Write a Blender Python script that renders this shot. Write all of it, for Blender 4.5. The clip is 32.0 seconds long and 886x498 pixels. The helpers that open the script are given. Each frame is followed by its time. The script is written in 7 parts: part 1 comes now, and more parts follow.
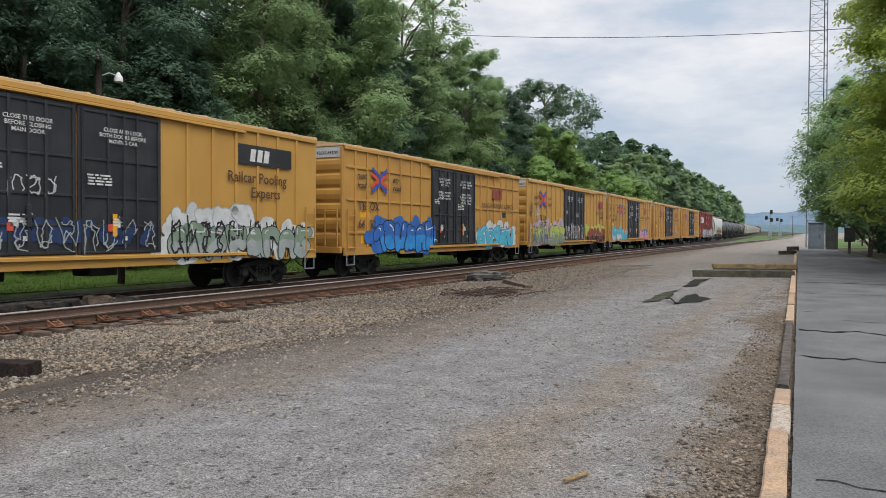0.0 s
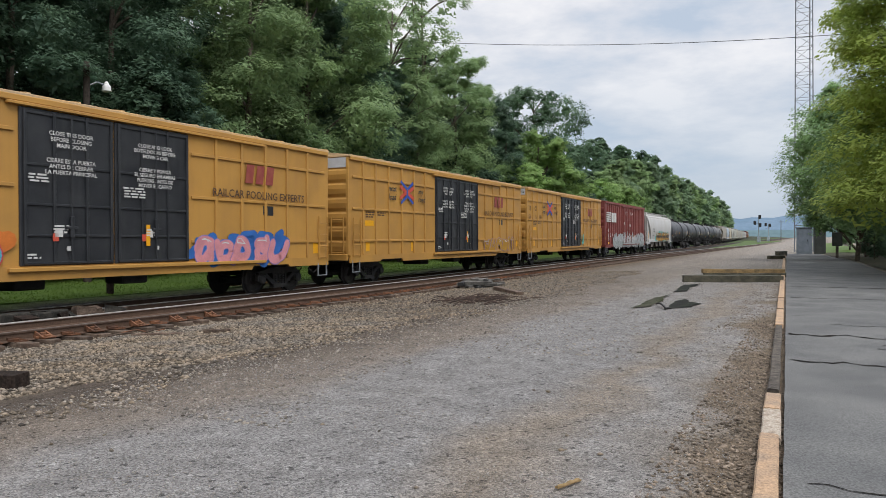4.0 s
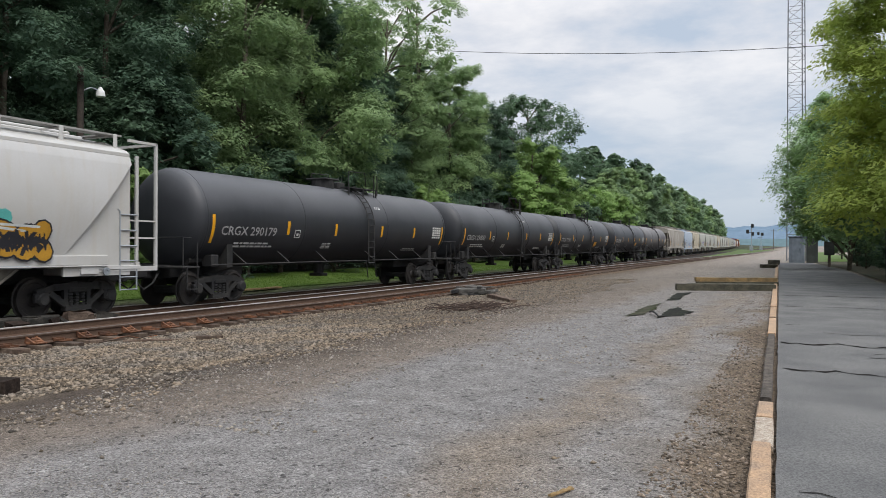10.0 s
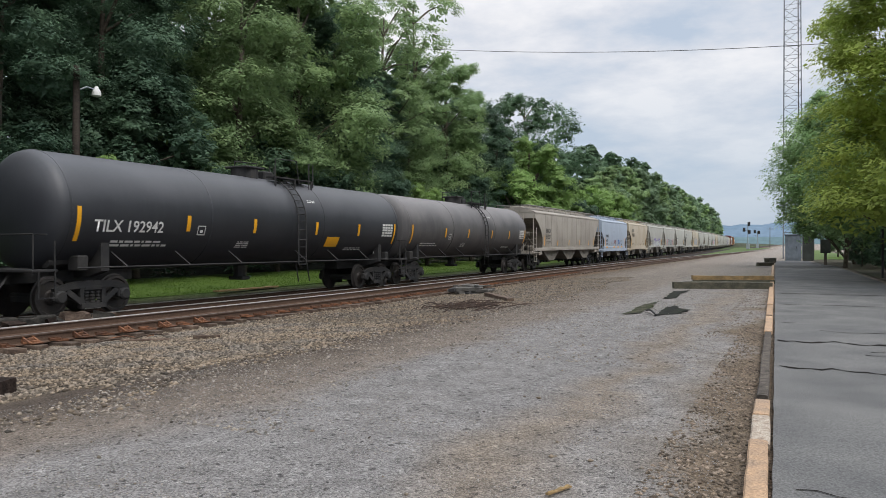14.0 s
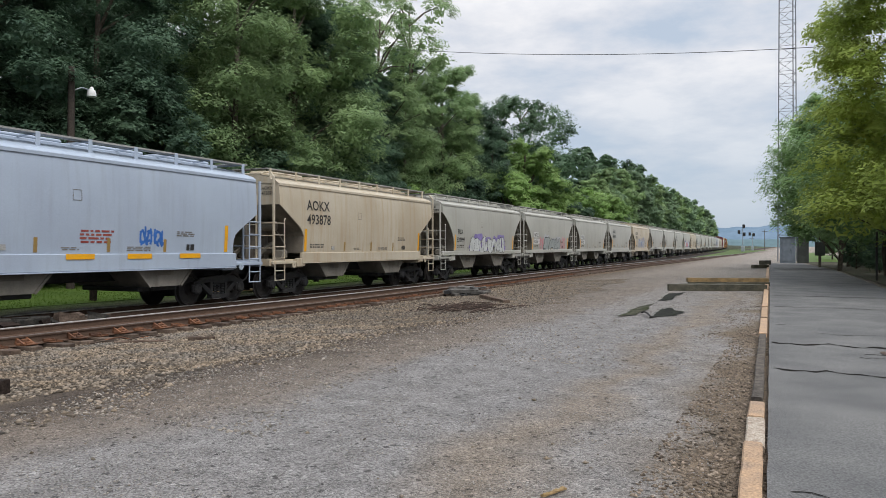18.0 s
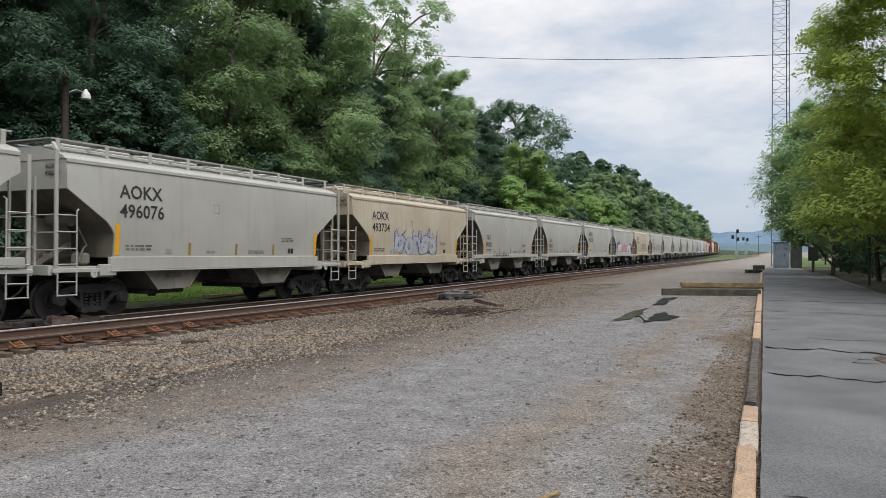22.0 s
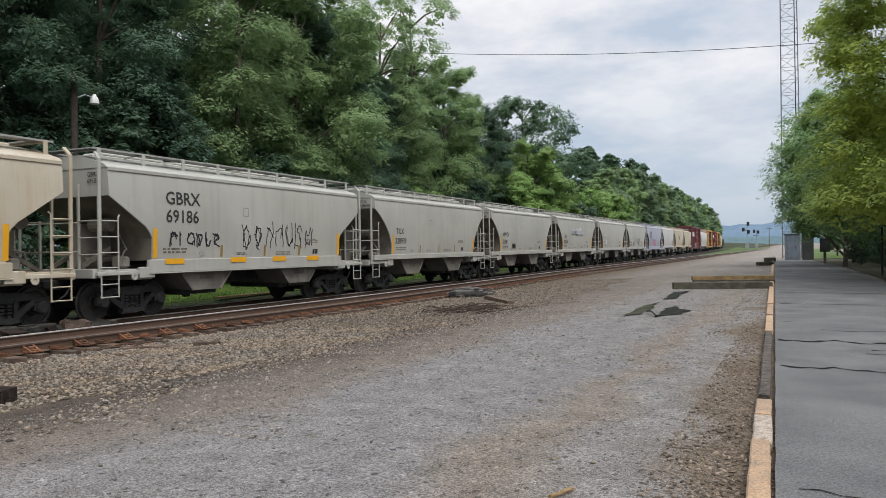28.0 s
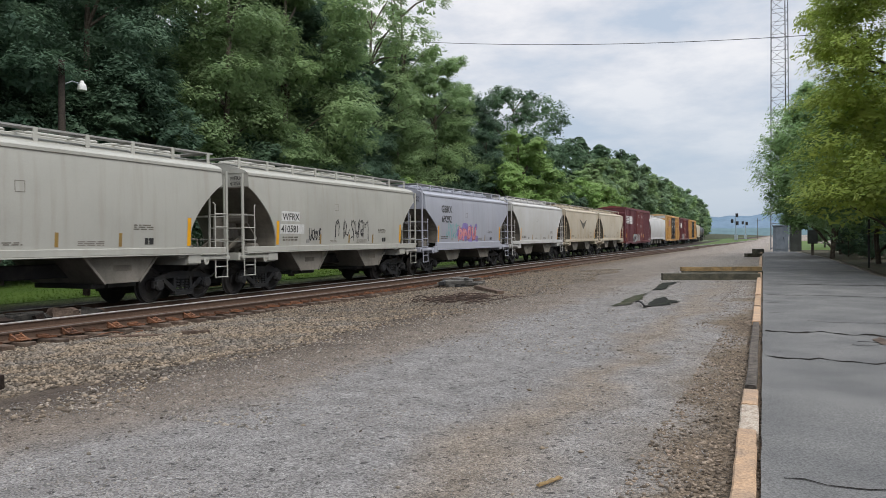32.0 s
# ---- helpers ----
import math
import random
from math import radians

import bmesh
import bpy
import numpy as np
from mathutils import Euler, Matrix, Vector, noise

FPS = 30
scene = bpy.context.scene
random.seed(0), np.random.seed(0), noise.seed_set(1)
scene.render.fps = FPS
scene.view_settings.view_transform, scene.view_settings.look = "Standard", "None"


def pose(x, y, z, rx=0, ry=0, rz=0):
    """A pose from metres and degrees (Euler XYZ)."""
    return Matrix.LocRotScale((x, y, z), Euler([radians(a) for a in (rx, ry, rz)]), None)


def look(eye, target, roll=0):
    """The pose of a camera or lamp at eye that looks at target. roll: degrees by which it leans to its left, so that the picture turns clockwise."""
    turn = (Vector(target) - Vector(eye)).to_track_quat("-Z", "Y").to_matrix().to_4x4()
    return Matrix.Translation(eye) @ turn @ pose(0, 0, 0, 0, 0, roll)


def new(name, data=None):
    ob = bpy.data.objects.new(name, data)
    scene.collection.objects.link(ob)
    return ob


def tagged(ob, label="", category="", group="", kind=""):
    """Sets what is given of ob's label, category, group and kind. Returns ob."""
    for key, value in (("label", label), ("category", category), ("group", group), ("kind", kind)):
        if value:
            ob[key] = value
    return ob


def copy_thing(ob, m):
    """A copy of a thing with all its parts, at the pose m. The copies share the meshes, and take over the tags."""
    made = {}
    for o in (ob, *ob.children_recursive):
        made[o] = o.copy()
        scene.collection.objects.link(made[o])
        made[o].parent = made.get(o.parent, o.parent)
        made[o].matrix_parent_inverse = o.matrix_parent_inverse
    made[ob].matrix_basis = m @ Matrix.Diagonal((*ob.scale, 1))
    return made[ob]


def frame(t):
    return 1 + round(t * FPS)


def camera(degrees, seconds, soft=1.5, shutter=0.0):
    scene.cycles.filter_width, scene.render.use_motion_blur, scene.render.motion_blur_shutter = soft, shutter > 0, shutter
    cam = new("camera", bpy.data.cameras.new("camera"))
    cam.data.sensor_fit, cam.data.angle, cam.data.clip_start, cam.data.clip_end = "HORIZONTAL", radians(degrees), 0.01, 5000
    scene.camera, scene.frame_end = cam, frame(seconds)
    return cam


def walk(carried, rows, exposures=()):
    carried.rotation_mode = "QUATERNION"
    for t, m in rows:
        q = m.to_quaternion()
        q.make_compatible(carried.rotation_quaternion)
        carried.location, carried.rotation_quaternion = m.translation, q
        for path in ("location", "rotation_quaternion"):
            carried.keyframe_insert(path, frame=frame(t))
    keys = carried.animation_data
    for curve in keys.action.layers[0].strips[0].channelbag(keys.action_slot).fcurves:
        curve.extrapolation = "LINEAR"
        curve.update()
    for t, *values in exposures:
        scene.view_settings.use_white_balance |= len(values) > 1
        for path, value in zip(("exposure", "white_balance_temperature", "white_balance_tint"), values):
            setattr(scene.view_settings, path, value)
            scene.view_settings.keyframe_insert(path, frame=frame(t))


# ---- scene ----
EYE_Z = 1.6
cam = camera(62.0, 32.0, soft=0.6, shutter=0.05)
# seconds, turn to the left of the track, tilt up, lean
VIEW = [
    (0, 27.027, -0.935, 0.305), (0.5, 27.095, -0.833, 0.253), (1, 27.131, -0.708, 0.113), (1.5, 26.982, -0.668, 0.262), (2, 26.738, -0.617, 0.190),
    (2.5, 26.575, -0.525, -0.100), (3, 26.443, -0.477, -0.212), (3.5, 26.359, -0.431, -0.179), (5.5, 26.207, -0.166, -0.040), (6, 26.187, -0.142, -0.032),
    (6.5, 26.120, -0.120, -0.006), (7, 26.030, -0.056, 0.011), (7.5, 25.983, -0.019, 0.121), (8, 25.976, 0.026, 0.143), (8.5, 25.912, 0.098, 0.100),
    (9, 25.865, 0.133, 0.221), (9.5, 25.864, 0.160, 0.299), (10, 25.811, 0.198, 0.155), (10.5, 25.772, 0.199, 0.107), (11, 25.744, 0.231, 0.162),
    (11.5, 25.695, 0.207, 0.190), (12, 25.642, 0.193, 0.268), (12.5, 25.602, 0.230, 0.159), (13, 25.628, 0.198, 0.000), (13.5, 25.625, 0.145, -0.031),
    (14, 25.581, 0.107, 0.022), (14.5, 25.532, 0.071, 0.083), (16.5, 25.419, 0.163, -0.058), (17, 25.359, 0.182, 0.134), (17.5, 25.296, 0.221, 0.195),
    (18, 25.241, 0.243, 0.134), (18.5, 25.214, 0.242, 0.175), (19, 25.165, 0.294, 0.289), (19.5, 25.097, 0.337, 0.432), (20, 25.032, 0.410, 0.345),
    (20.5, 24.963, 0.446, 0.364), (21, 24.935, 0.472, 0.335), (21.5, 24.879, 0.497, 0.224), (22, 24.825, 0.546, 0.315), (22.5, 24.765, 0.583, 0.281),
    (23, 24.754, 0.640, 0.181), (23.5, 24.760, 0.709, 0.202), (24, 24.760, 0.705, 0.202), (24.5, 24.756, 0.665, 0.129), (25, 24.738, 0.668, 0.093),
    (25.5, 24.702, 0.698, -0.019), (27.5, 24.764, 0.717, -0.785), (28, 25.544, 0.382, -0.687), (28.5, 25.712, 0.303, -0.889), (29, 26.075, 0.029, -1.126),
    (29.5, 25.945, -0.302, -0.816), (30, 25.784, -0.372, -1.025), (30.5, 25.354, -0.462, -0.627), (31, 24.977, -0.408, -0.459), (31.5, 24.909, -0.403, -0.376),
    (32, 24.787, -0.420, -0.387),
]

walk(cam, [(t, pose(0, 0, EYE_Z, 90 + p, 0, y) @ pose(0, 0, 0, 0, 0, r)) for t, y, p, r in VIEW], exposures=[(0, 0.0), (32, 0.0)])

# ---- light: a bright overcast sky with loose cloud, the sun behind it ----
world = bpy.data.worlds.new("world")
scene.world = world
world.use_nodes = True
wn, wl = world.node_tree.nodes, world.node_tree.links
sky = wn.new("ShaderNodeTexSky")
sky.sky_type, sky.sun_disc, sky.sun_elevation, sky.sun_rotation = "NISHITA", False, radians(57), radians(122)
sky.dust_density = 2.0
geo_co = wn.new("ShaderNodeTexCoord")
sep = wn.new("ShaderNodeSeparateXYZ")
wl.new(geo_co.outputs["Generated"], sep.inputs[0])
up = wn.new("ShaderNodeMath"); up.operation = "MAXIMUM"; up.inputs[1].default_value = 0.0
wl.new(sep.outputs[2], up.inputs[0])
up2 = wn.new("ShaderNodeMath"); up2.operation = "ADD"; up2.inputs[1].default_value = 0.18
wl.new(up.outputs[0], up2.inputs[0])
flat = wn.new("ShaderNodeVectorMath"); flat.operation = "DIVIDE"
comb = wn.new("ShaderNodeCombineXYZ")
for k in range(3):
    wl.new(up2.outputs[0], comb.inputs[k])
wl.new(geo_co.outputs["Generated"], flat.inputs[0]); wl.new(comb.outputs[0], flat.inputs[1])
cn = wn.new("ShaderNodeTexNoise")
cn.inputs["Scale"].default_value, cn.inputs["Detail"].default_value, cn.inputs["Roughness"].default_value = 1.5, 8.0, 0.58
wl.new(flat.outputs[0], cn.inputs["Vector"])
cr = wn.new("ShaderNodeValToRGB")
cr.color_ramp.elements[0].position, cr.color_ramp.elements[0].color = 0.36, (0.44, 0.51, 0.61, 1)
cr.color_ramp.elements[1].position, cr.color_ramp.elements[1].color = 0.60, (0.80, 0.79, 0.80, 1)
mid = cr.color_ramp.elements.new(0.48); mid.color = (0.62, 0.64, 0.69, 1)
wl.new(cn.outputs[0], cr.inputs[0])
skyscale = wn.new("ShaderNodeVectorMath"); skyscale.operation = "SCALE"; skyscale.inputs["Scale"].default_value = 0.09
wl.new(sky.outputs[0], skyscale.inputs[0])
cloud = wn.new("ShaderNodeMix"); cloud.data_type = "RGBA"; cloud.inputs["Factor"].default_value = 0.88
wl.new(skyscale.outputs[0], cloud.inputs["A"]); haze = wn.new("ShaderNodeMapRange"); haze.inputs["From Min"].default_value, haze.inputs["From Max"].default_value = 0.03, 0.26
haze.inputs["To Min"].default_value, haze.inputs["To Max"].default_value = 0.92, 0.0
wl.new(up.outputs[0], haze.inputs["Value"])
low = wn.new("ShaderNodeMix"); low.data_type = "RGBA"; low.inputs["B"].default_value = (0.40, 0.475, 0.57, 1)
wl.new(haze.outputs[0], low.inputs["Factor"]); wl.new(cr.outputs[0], low.inputs["A"])
wl.new(low.outputs["Result"], cloud.inputs["B"])
# an overcast sky is about twice as bright overhead as low down
zen = wn.new("ShaderNodeMapRange"); zen.inputs["From Min"].default_value, zen.inputs["From Max"].default_value = 0.3, 1.0
zen.inputs["To Min"].default_value, zen.inputs["To Max"].default_value = 1.0, 2.1
wl.new(up.outputs[0], zen.inputs["Value"])
dome = wn.new("ShaderNodeVectorMath"); dome.operation = "SCALE"
wl.new(cloud.outputs["Result"], dome.inputs[0]); wl.new(zen.outputs[0], dome.inputs["Scale"])
wl.new(dome.outputs[0], wn["Background"].inputs[0])
wn["Background"].inputs[1].default_value = 1.26
sun_data = bpy.data.lights.new("sun", "SUN")
sun_data.energy, sun_data.angle, sun_data.color = 2.1, radians(34), (1.0, 0.97, 0.93)
sun = new("sun", sun_data)
sun.matrix_world = look((22, -10, 38), (0, 4, 0))

# ---- mesh helpers ----
class Geo:
    """Collects corners and faces of one part."""

    def __init__(self):
        self.v, self.f = [], []

    def add(self, vs, fs):
        n = len(self.v)
        self.v += [tuple(p) for p in vs]
        self.f += [tuple(i + n for i in q) for q in fs]
        return self

    def box(self, x0, y0, z0, x1, y1, z1, c=0.0):
        if c <= 0:
            vs = [(x, y, z) for z in (z0, z1) for y in (y0, y1) for x in (x0, x1)]
            return self.add(vs, [(0, 2, 3, 1), (4, 5, 7, 6), (0, 1, 5, 4), (2, 6, 7, 3), (0, 4, 6, 2), (1, 3, 7, 5)])
        rings = []
        for z, i in ((z0, c), (z0 + c, 0), (z1 - c, 0), (z1, c)):
            a, b, d, e = x0 + i, x1 - i, y0 + i, y1 - i
            k = c if i == 0 else c * 0.5
            rings.append([(a + k, d, z), (b - k, d, z), (b, d + k, z), (b, e - k, z), (b - k, e, z), (a + k, e, z), (a, e - k, z), (a, d + k, z)])
        return self.rings(rings)

    def rings(self, rings, cap=True, closed=True):
        n = len(rings[0])
        fs = []
        for r in range(len(rings) - 1):
            for k in range(n if closed else n - 1):
                a, b = r * n + k, r * n + (k + 1) % n
                fs.append((a, b, b + n, a + n))
        if cap:
            fs.append(tuple(range(n - 1, -1, -1)))
            fs.append(tuple((len(rings) - 1) * n + k for k in range(n)))
        return self.add([p for r in rings for p in r], fs)

    def prism(self, poly, x0, x1):
        """A flat outline of (y, z) pairs, anticlockwise seen from +x, pushed from x0 to x1."""
        n = len(poly)
        vs = [(x0, y, z) for y, z in poly] + [(x1, y, z) for y, z in poly]
        fs = [(k, (k + 1) % n, (k + 1) % n + n, k + n) for k in range(n)]
        return self.add(vs, fs + [tuple(range(n - 1, -1, -1)), tuple(range(n, 2 * n))])

    def tube(self, pts, r, n=6, r1=None):
        pts = [Vector(p) for p in pts]
        rings = []
        for k, p in enumerate(pts):
            d = (pts[min(k + 1, len(pts) - 1)] - pts[max(k - 1, 0)]).normalized()
            a = d.orthogonal().normalized() if abs(d.z) > 0.9 else d.cross(Vector((0, 0, 1))).normalized()
            b = d.cross(a)
            rr = r if r1 is None else r + (r1 - r) * k / (len(pts) - 1)
            rings.append([p + (a * math.cos(2 * math.pi * q / n) + b * math.sin(2 * math.pi * q / n)) * rr for q in range(n)])
        return self.rings(rings)

    def disc_x(self, prof, y, z, n=20):
        """Turned about an axle along x: prof is (x, radius) pairs."""
        return self.rings([[(x, y + r * math.cos(2 * math.pi * k / n), z + r * math.sin(2 * math.pi * k / n)) for k in range(n)] for x, r in prof])

    def bar(self, p, q, w, h=None):
        """A straight square bar from p to q."""
        h = h or w
        p, q = Vector(p), Vector(q)
        d = (q - p).normalized()
        a = (Vector((1, 0, 0)) if abs(d.x) < 0.9 else Vector((0, 1, 0)))
        b = d.cross(a).normalized()
        a = b.cross(d).normalized()
        return self.rings([[c + a * i * w / 2 + b * j * h / 2 for i, j in ((-1, -1), (1, -1), (1, 1), (-1, 1))] for c in (p, q)])

    def mesh(self, name, material, smooth=False):
        me = bpy.data.meshes.new(name)
        me.from_pydata(self.v, [], self.f)
        me.materials.append(material)
        bm = bmesh.new(); bm.from_mesh(me)
        bmesh.ops.recalc_face_normals(bm, faces=bm.faces)
        bm.to_mesh(me); bm.free()
        if smooth:
            me.polygons.foreach_set("use_smooth", [True] * len(me.polygons))
            me.set_sharp_from_angle(angle=radians(40))
        return me


def part(name, geo, material, parent, label="", smooth=False):
    me = geo.mesh(name, material, smooth) if isinstance(geo, Geo) else geo
    ob = new(name, me)
    ob.parent = parent
    if label:
        ob["label"] = label
    return ob


def thing(name, label, category, group="", kind=""):
    return tagged(new(name), label, category, group, kind)


def solid(name, geo, material, label="", category="", group="", kind="", smooth=False):
    return tagged(new(name, geo.mesh(name, material, smooth)), label, category, group, kind)


# ---- materials ----
def surface(name, base, alt, scale=2.0, rough=0.6, metal=0.0, bump=0.15, bscale=45.0, fine=0.25, streak=0.0, stain=(0.1, 0.05, 0.03), spec=0.4, low=0.4, high=0.65, vary=0.0, island=False, dust=None):
    """base and alt mixed by large noise, fine grain, and if wished stains that run down."""
    m = bpy.data.materials.new(name)
    m.use_nodes = True
    N, L = m.node_tree.nodes, m.node_tree.links
    b = N["Principled BSDF"]
    b.inputs["Roughness"].default_value, b.inputs["Metallic"].default_value = rough, metal
    b.inputs["Specular IOR Level"].default_value = spec
    tc, info = N.new("ShaderNodeTexCoord"), N.new("ShaderNodeObjectInfo")
    shift = N.new("ShaderNodeVectorMath"); shift.operation = "MULTIPLY_ADD"
    shift.inputs[1].default_value = (1, 1, 1)
    rnd = N.new("ShaderNodeMath"); rnd.operation = "MULTIPLY"; rnd.inputs[1].default_value = 61.0
    L.new(info.outputs["Random"], rnd.inputs[0])
    L.new(tc.outputs["Object"], shift.inputs[0]); L.new(rnd.outputs[0], shift.inputs[2])
    n1, n2 = N.new("ShaderNodeTexNoise"), N.new("ShaderNodeTexNoise")
    n1.inputs["Scale"].default_value, n1.inputs["Detail"].default_value = scale, 6
    n2.inputs["Scale"].default_value, n2.inputs["Detail"].default_value = bscale, 4
    L.new(shift.outputs[0], n1.inputs["Vector"]); L.new(shift.outputs[0], n2.inputs["Vector"])
    r1 = N.new("ShaderNodeMapRange"); r1.inputs["From Min"].default_value, r1.inputs["From Max"].default_value = low, high
    L.new(n1.outputs[0], r1.inputs["Value"])
    mx = N.new("ShaderNodeMix"); mx.data_type = "RGBA"
    mx.inputs["A"].default_value, mx.inputs["B"].default_value = (*base, 1), (*alt, 1)
    L.new(r1.outputs[0], mx.inputs["Factor"])
    out = mx.outputs["Result"]
    if streak > 0:
        mp = N.new("ShaderNodeMapping"); mp.inputs["Scale"].default_value = (3.2, 3.2, 0.22)
        L.new(shift.outputs[0], mp.inputs["Vector"])
        n3 = N.new("ShaderNodeTexNoise"); n3.inputs["Scale"].default_value, n3.inputs["Detail"].default_value = 1.6, 5
        L.new(mp.outputs[0], n3.inputs["Vector"])
        r3 = N.new("ShaderNodeMapRange"); r3.inputs["From Min"].default_value, r3.inputs["From Max"].default_value, r3.inputs["To Max"].default_value = 0.5, 0.78, streak
        L.new(n3.outputs[0], r3.inputs["Value"])
        m3 = N.new("ShaderNodeMix"); m3.data_type = "RGBA"; m3.inputs["B"].default_value = (*stain, 1)
        L.new(r3.outputs[0], m3.inputs["Factor"]); L.new(out, m3.inputs["A"])
        out = m3.outputs["Result"]
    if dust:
        # sheen of the sky, painted as a paler colour on what faces up
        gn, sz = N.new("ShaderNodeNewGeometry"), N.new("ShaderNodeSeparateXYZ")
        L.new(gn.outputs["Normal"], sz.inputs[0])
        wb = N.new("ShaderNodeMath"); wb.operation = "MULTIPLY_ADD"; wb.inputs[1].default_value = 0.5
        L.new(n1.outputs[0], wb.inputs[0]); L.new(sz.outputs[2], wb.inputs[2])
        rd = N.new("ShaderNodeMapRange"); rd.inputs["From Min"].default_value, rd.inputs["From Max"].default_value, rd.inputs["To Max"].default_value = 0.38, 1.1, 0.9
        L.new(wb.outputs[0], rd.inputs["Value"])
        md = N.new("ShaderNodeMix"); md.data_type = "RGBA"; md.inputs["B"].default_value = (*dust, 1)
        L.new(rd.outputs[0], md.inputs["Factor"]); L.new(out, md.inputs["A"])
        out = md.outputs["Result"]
    hs = N.new("ShaderNodeHueSaturation")
    r2 = N.new("ShaderNodeMapRange"); r2.inputs["From Min"].default_value, r2.inputs["From Max"].default_value = 0.3, 0.7
    r2.inputs["To Min"].default_value, r2.inputs["To Max"].default_value = 1 - fine, 1 + fine
    L.new(n2.outputs[0], r2.inputs["Value"])
    val = r2.outputs[0]
    if vary > 0:
        src = info.outputs["Random"]
        if island:
            gm = N.new("ShaderNodeNewGeometry"); src = gm.outputs["Random Per Island"]
        rv = N.new("ShaderNodeMapRange"); rv.inputs["To Min"].default_value, rv.inputs["To Max"].default_value = 1 - vary, 1 + vary
        L.new(src, rv.inputs["Value"])
        mu = N.new("ShaderNodeMath"); mu.operation = "MULTIPLY"
        L.new(val, mu.inputs[0]); L.new(rv.outputs[0], mu.inputs[1]); val = mu.outputs[0]
    L.new(val, hs.inputs["Value"]); L.new(out, hs.inputs["Color"])
    L.new(hs.outputs[0], b.inputs["Base Color"])
    if bump > 0:
        bp = N.new("ShaderNodeBump"); bp.inputs["Strength"].default_value, bp.inputs["Distance"].default_value = bump, 0.02
        L.new(n2.outputs[0], bp.inputs["Height"]); L.new(bp.outputs[0], b.inputs["Normal"])
    return m


YELLOW = surface("yellow_paint", (0.46, 0.245, 0.055), (0.385, 0.205, 0.052), 0.7, 0.55, bump=0.04, fine=0.06, streak=0.35, stain=(0.33, 0.17, 0.05))
YELLOW_B = surface("ochre_paint", (0.48, 0.27, 0.062), (0.42, 0.23, 0.055), 0.5, 0.55, bump=0.04, fine=0.06, streak=0.25, stain=(0.40, 0.21, 0.06))
ROOF_Y = surface("roof_paint", (0.55, 0.36, 0.17), (0.45, 0.33, 0.2), 1.5, 0.7, streak=0.0)
DOOR_K = surface("black_door_paint", (0.018, 0.02, 0.024), (0.032, 0.034, 0.038), 1.2, 0.45, bump=0.05, fine=0.2, streak=0.25, stain=(0.07, 0.07, 0.07))
RED = surface("oxide_red_paint", (0.17, 0.035, 0.03), (0.21, 0.055, 0.045), 0.8, 0.65, fine=0.1, streak=0.35, stain=(0.09, 0.03, 0.025))
MAROON = surface("maroon_paint", (0.10, 0.022, 0.028), (0.13, 0.04, 0.045), 0.8, 0.65, fine=0.1, streak=0.4, stain=(0.05, 0.02, 0.02))
GREY_H = surface("pale_grey_paint", (0.395, 0.39, 0.35), (0.34, 0.335, 0.298), 0.5, 0.55, bump=0.03, fine=0.05, streak=0.42, stain=(0.28, 0.25, 0.20))
TAN_H = surface("tan_grey_paint", (0.47, 0.42, 0.33), (0.40, 0.34, 0.25), 0.5, 0.6, bump=0.03, fine=0.06, streak=0.55, stain=(0.36, 0.24, 0.12))
DUSTY_H = surface("dusty_grey_paint", (0.36, 0.33, 0.29), (0.29, 0.265, 0.23), 0.5, 0.7, bump=0.04, fine=0.08, streak=0.5, stain=(0.2, 0.17, 0.14))
BLUE_H = surface("blue_grey_paint", (0.36, 0.42, 0.50), (0.32, 0.37, 0.45), 0.5, 0.5, bump=0.03, fine=0.05, streak=0.3, stain=(0.22, 0.22, 0.24))
LILAC_H = surface("violet_grey_paint", (0.36, 0.37, 0.42), (0.32, 0.33, 0.38), 0.5, 0.5, bump=0.03, fine=0.05, streak=0.3, stain=(0.24, 0.23, 0.23))
WHITE_H = surface("white_paint", (0.50, 0.495, 0.485), (0.44, 0.43, 0.405), 0.45, 0.5, bump=0.03, fine=0.04, streak=0.3, stain=(0.42, 0.35, 0.25))
# dark tone: shade of the hopper ends painted in, with grime streaks
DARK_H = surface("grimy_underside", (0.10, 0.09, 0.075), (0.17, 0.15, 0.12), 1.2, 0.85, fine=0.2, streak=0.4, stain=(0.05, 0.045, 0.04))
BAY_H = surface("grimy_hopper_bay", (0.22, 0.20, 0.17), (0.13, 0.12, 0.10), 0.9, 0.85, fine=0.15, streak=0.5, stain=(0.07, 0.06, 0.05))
# both tank paints turn paler upwards: reflected sky put into the colour
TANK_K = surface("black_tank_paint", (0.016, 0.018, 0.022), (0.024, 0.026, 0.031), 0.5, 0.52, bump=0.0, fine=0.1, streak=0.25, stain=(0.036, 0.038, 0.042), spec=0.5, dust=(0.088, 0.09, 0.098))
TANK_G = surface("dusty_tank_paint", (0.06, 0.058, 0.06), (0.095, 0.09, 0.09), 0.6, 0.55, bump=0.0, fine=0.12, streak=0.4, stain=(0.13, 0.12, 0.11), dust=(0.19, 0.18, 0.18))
STEEL_K = surface("black_running_gear", (0.017, 0.017, 0.018), (0.034, 0.032, 0.03), 3.0, 0.7, fine=0.3, streak=0.0)
WHEEL = surface("wheel_steel", (0.035, 0.032, 0.031), (0.055, 0.048, 0.044), 4.0, 0.6, 0.3, fine=0.2)
YEL_MARK = surface("yellow_reflector", (0.75, 0.36, 0.01), (0.68, 0.33, 0.02), 3.0, 0.4, bump=0, fine=0.05)
INK_W = surface("white_lettering", (0.62, 0.62, 0.6), (0.5, 0.5, 0.48), 5.0, 0.6, bump=0, fine=0.08)
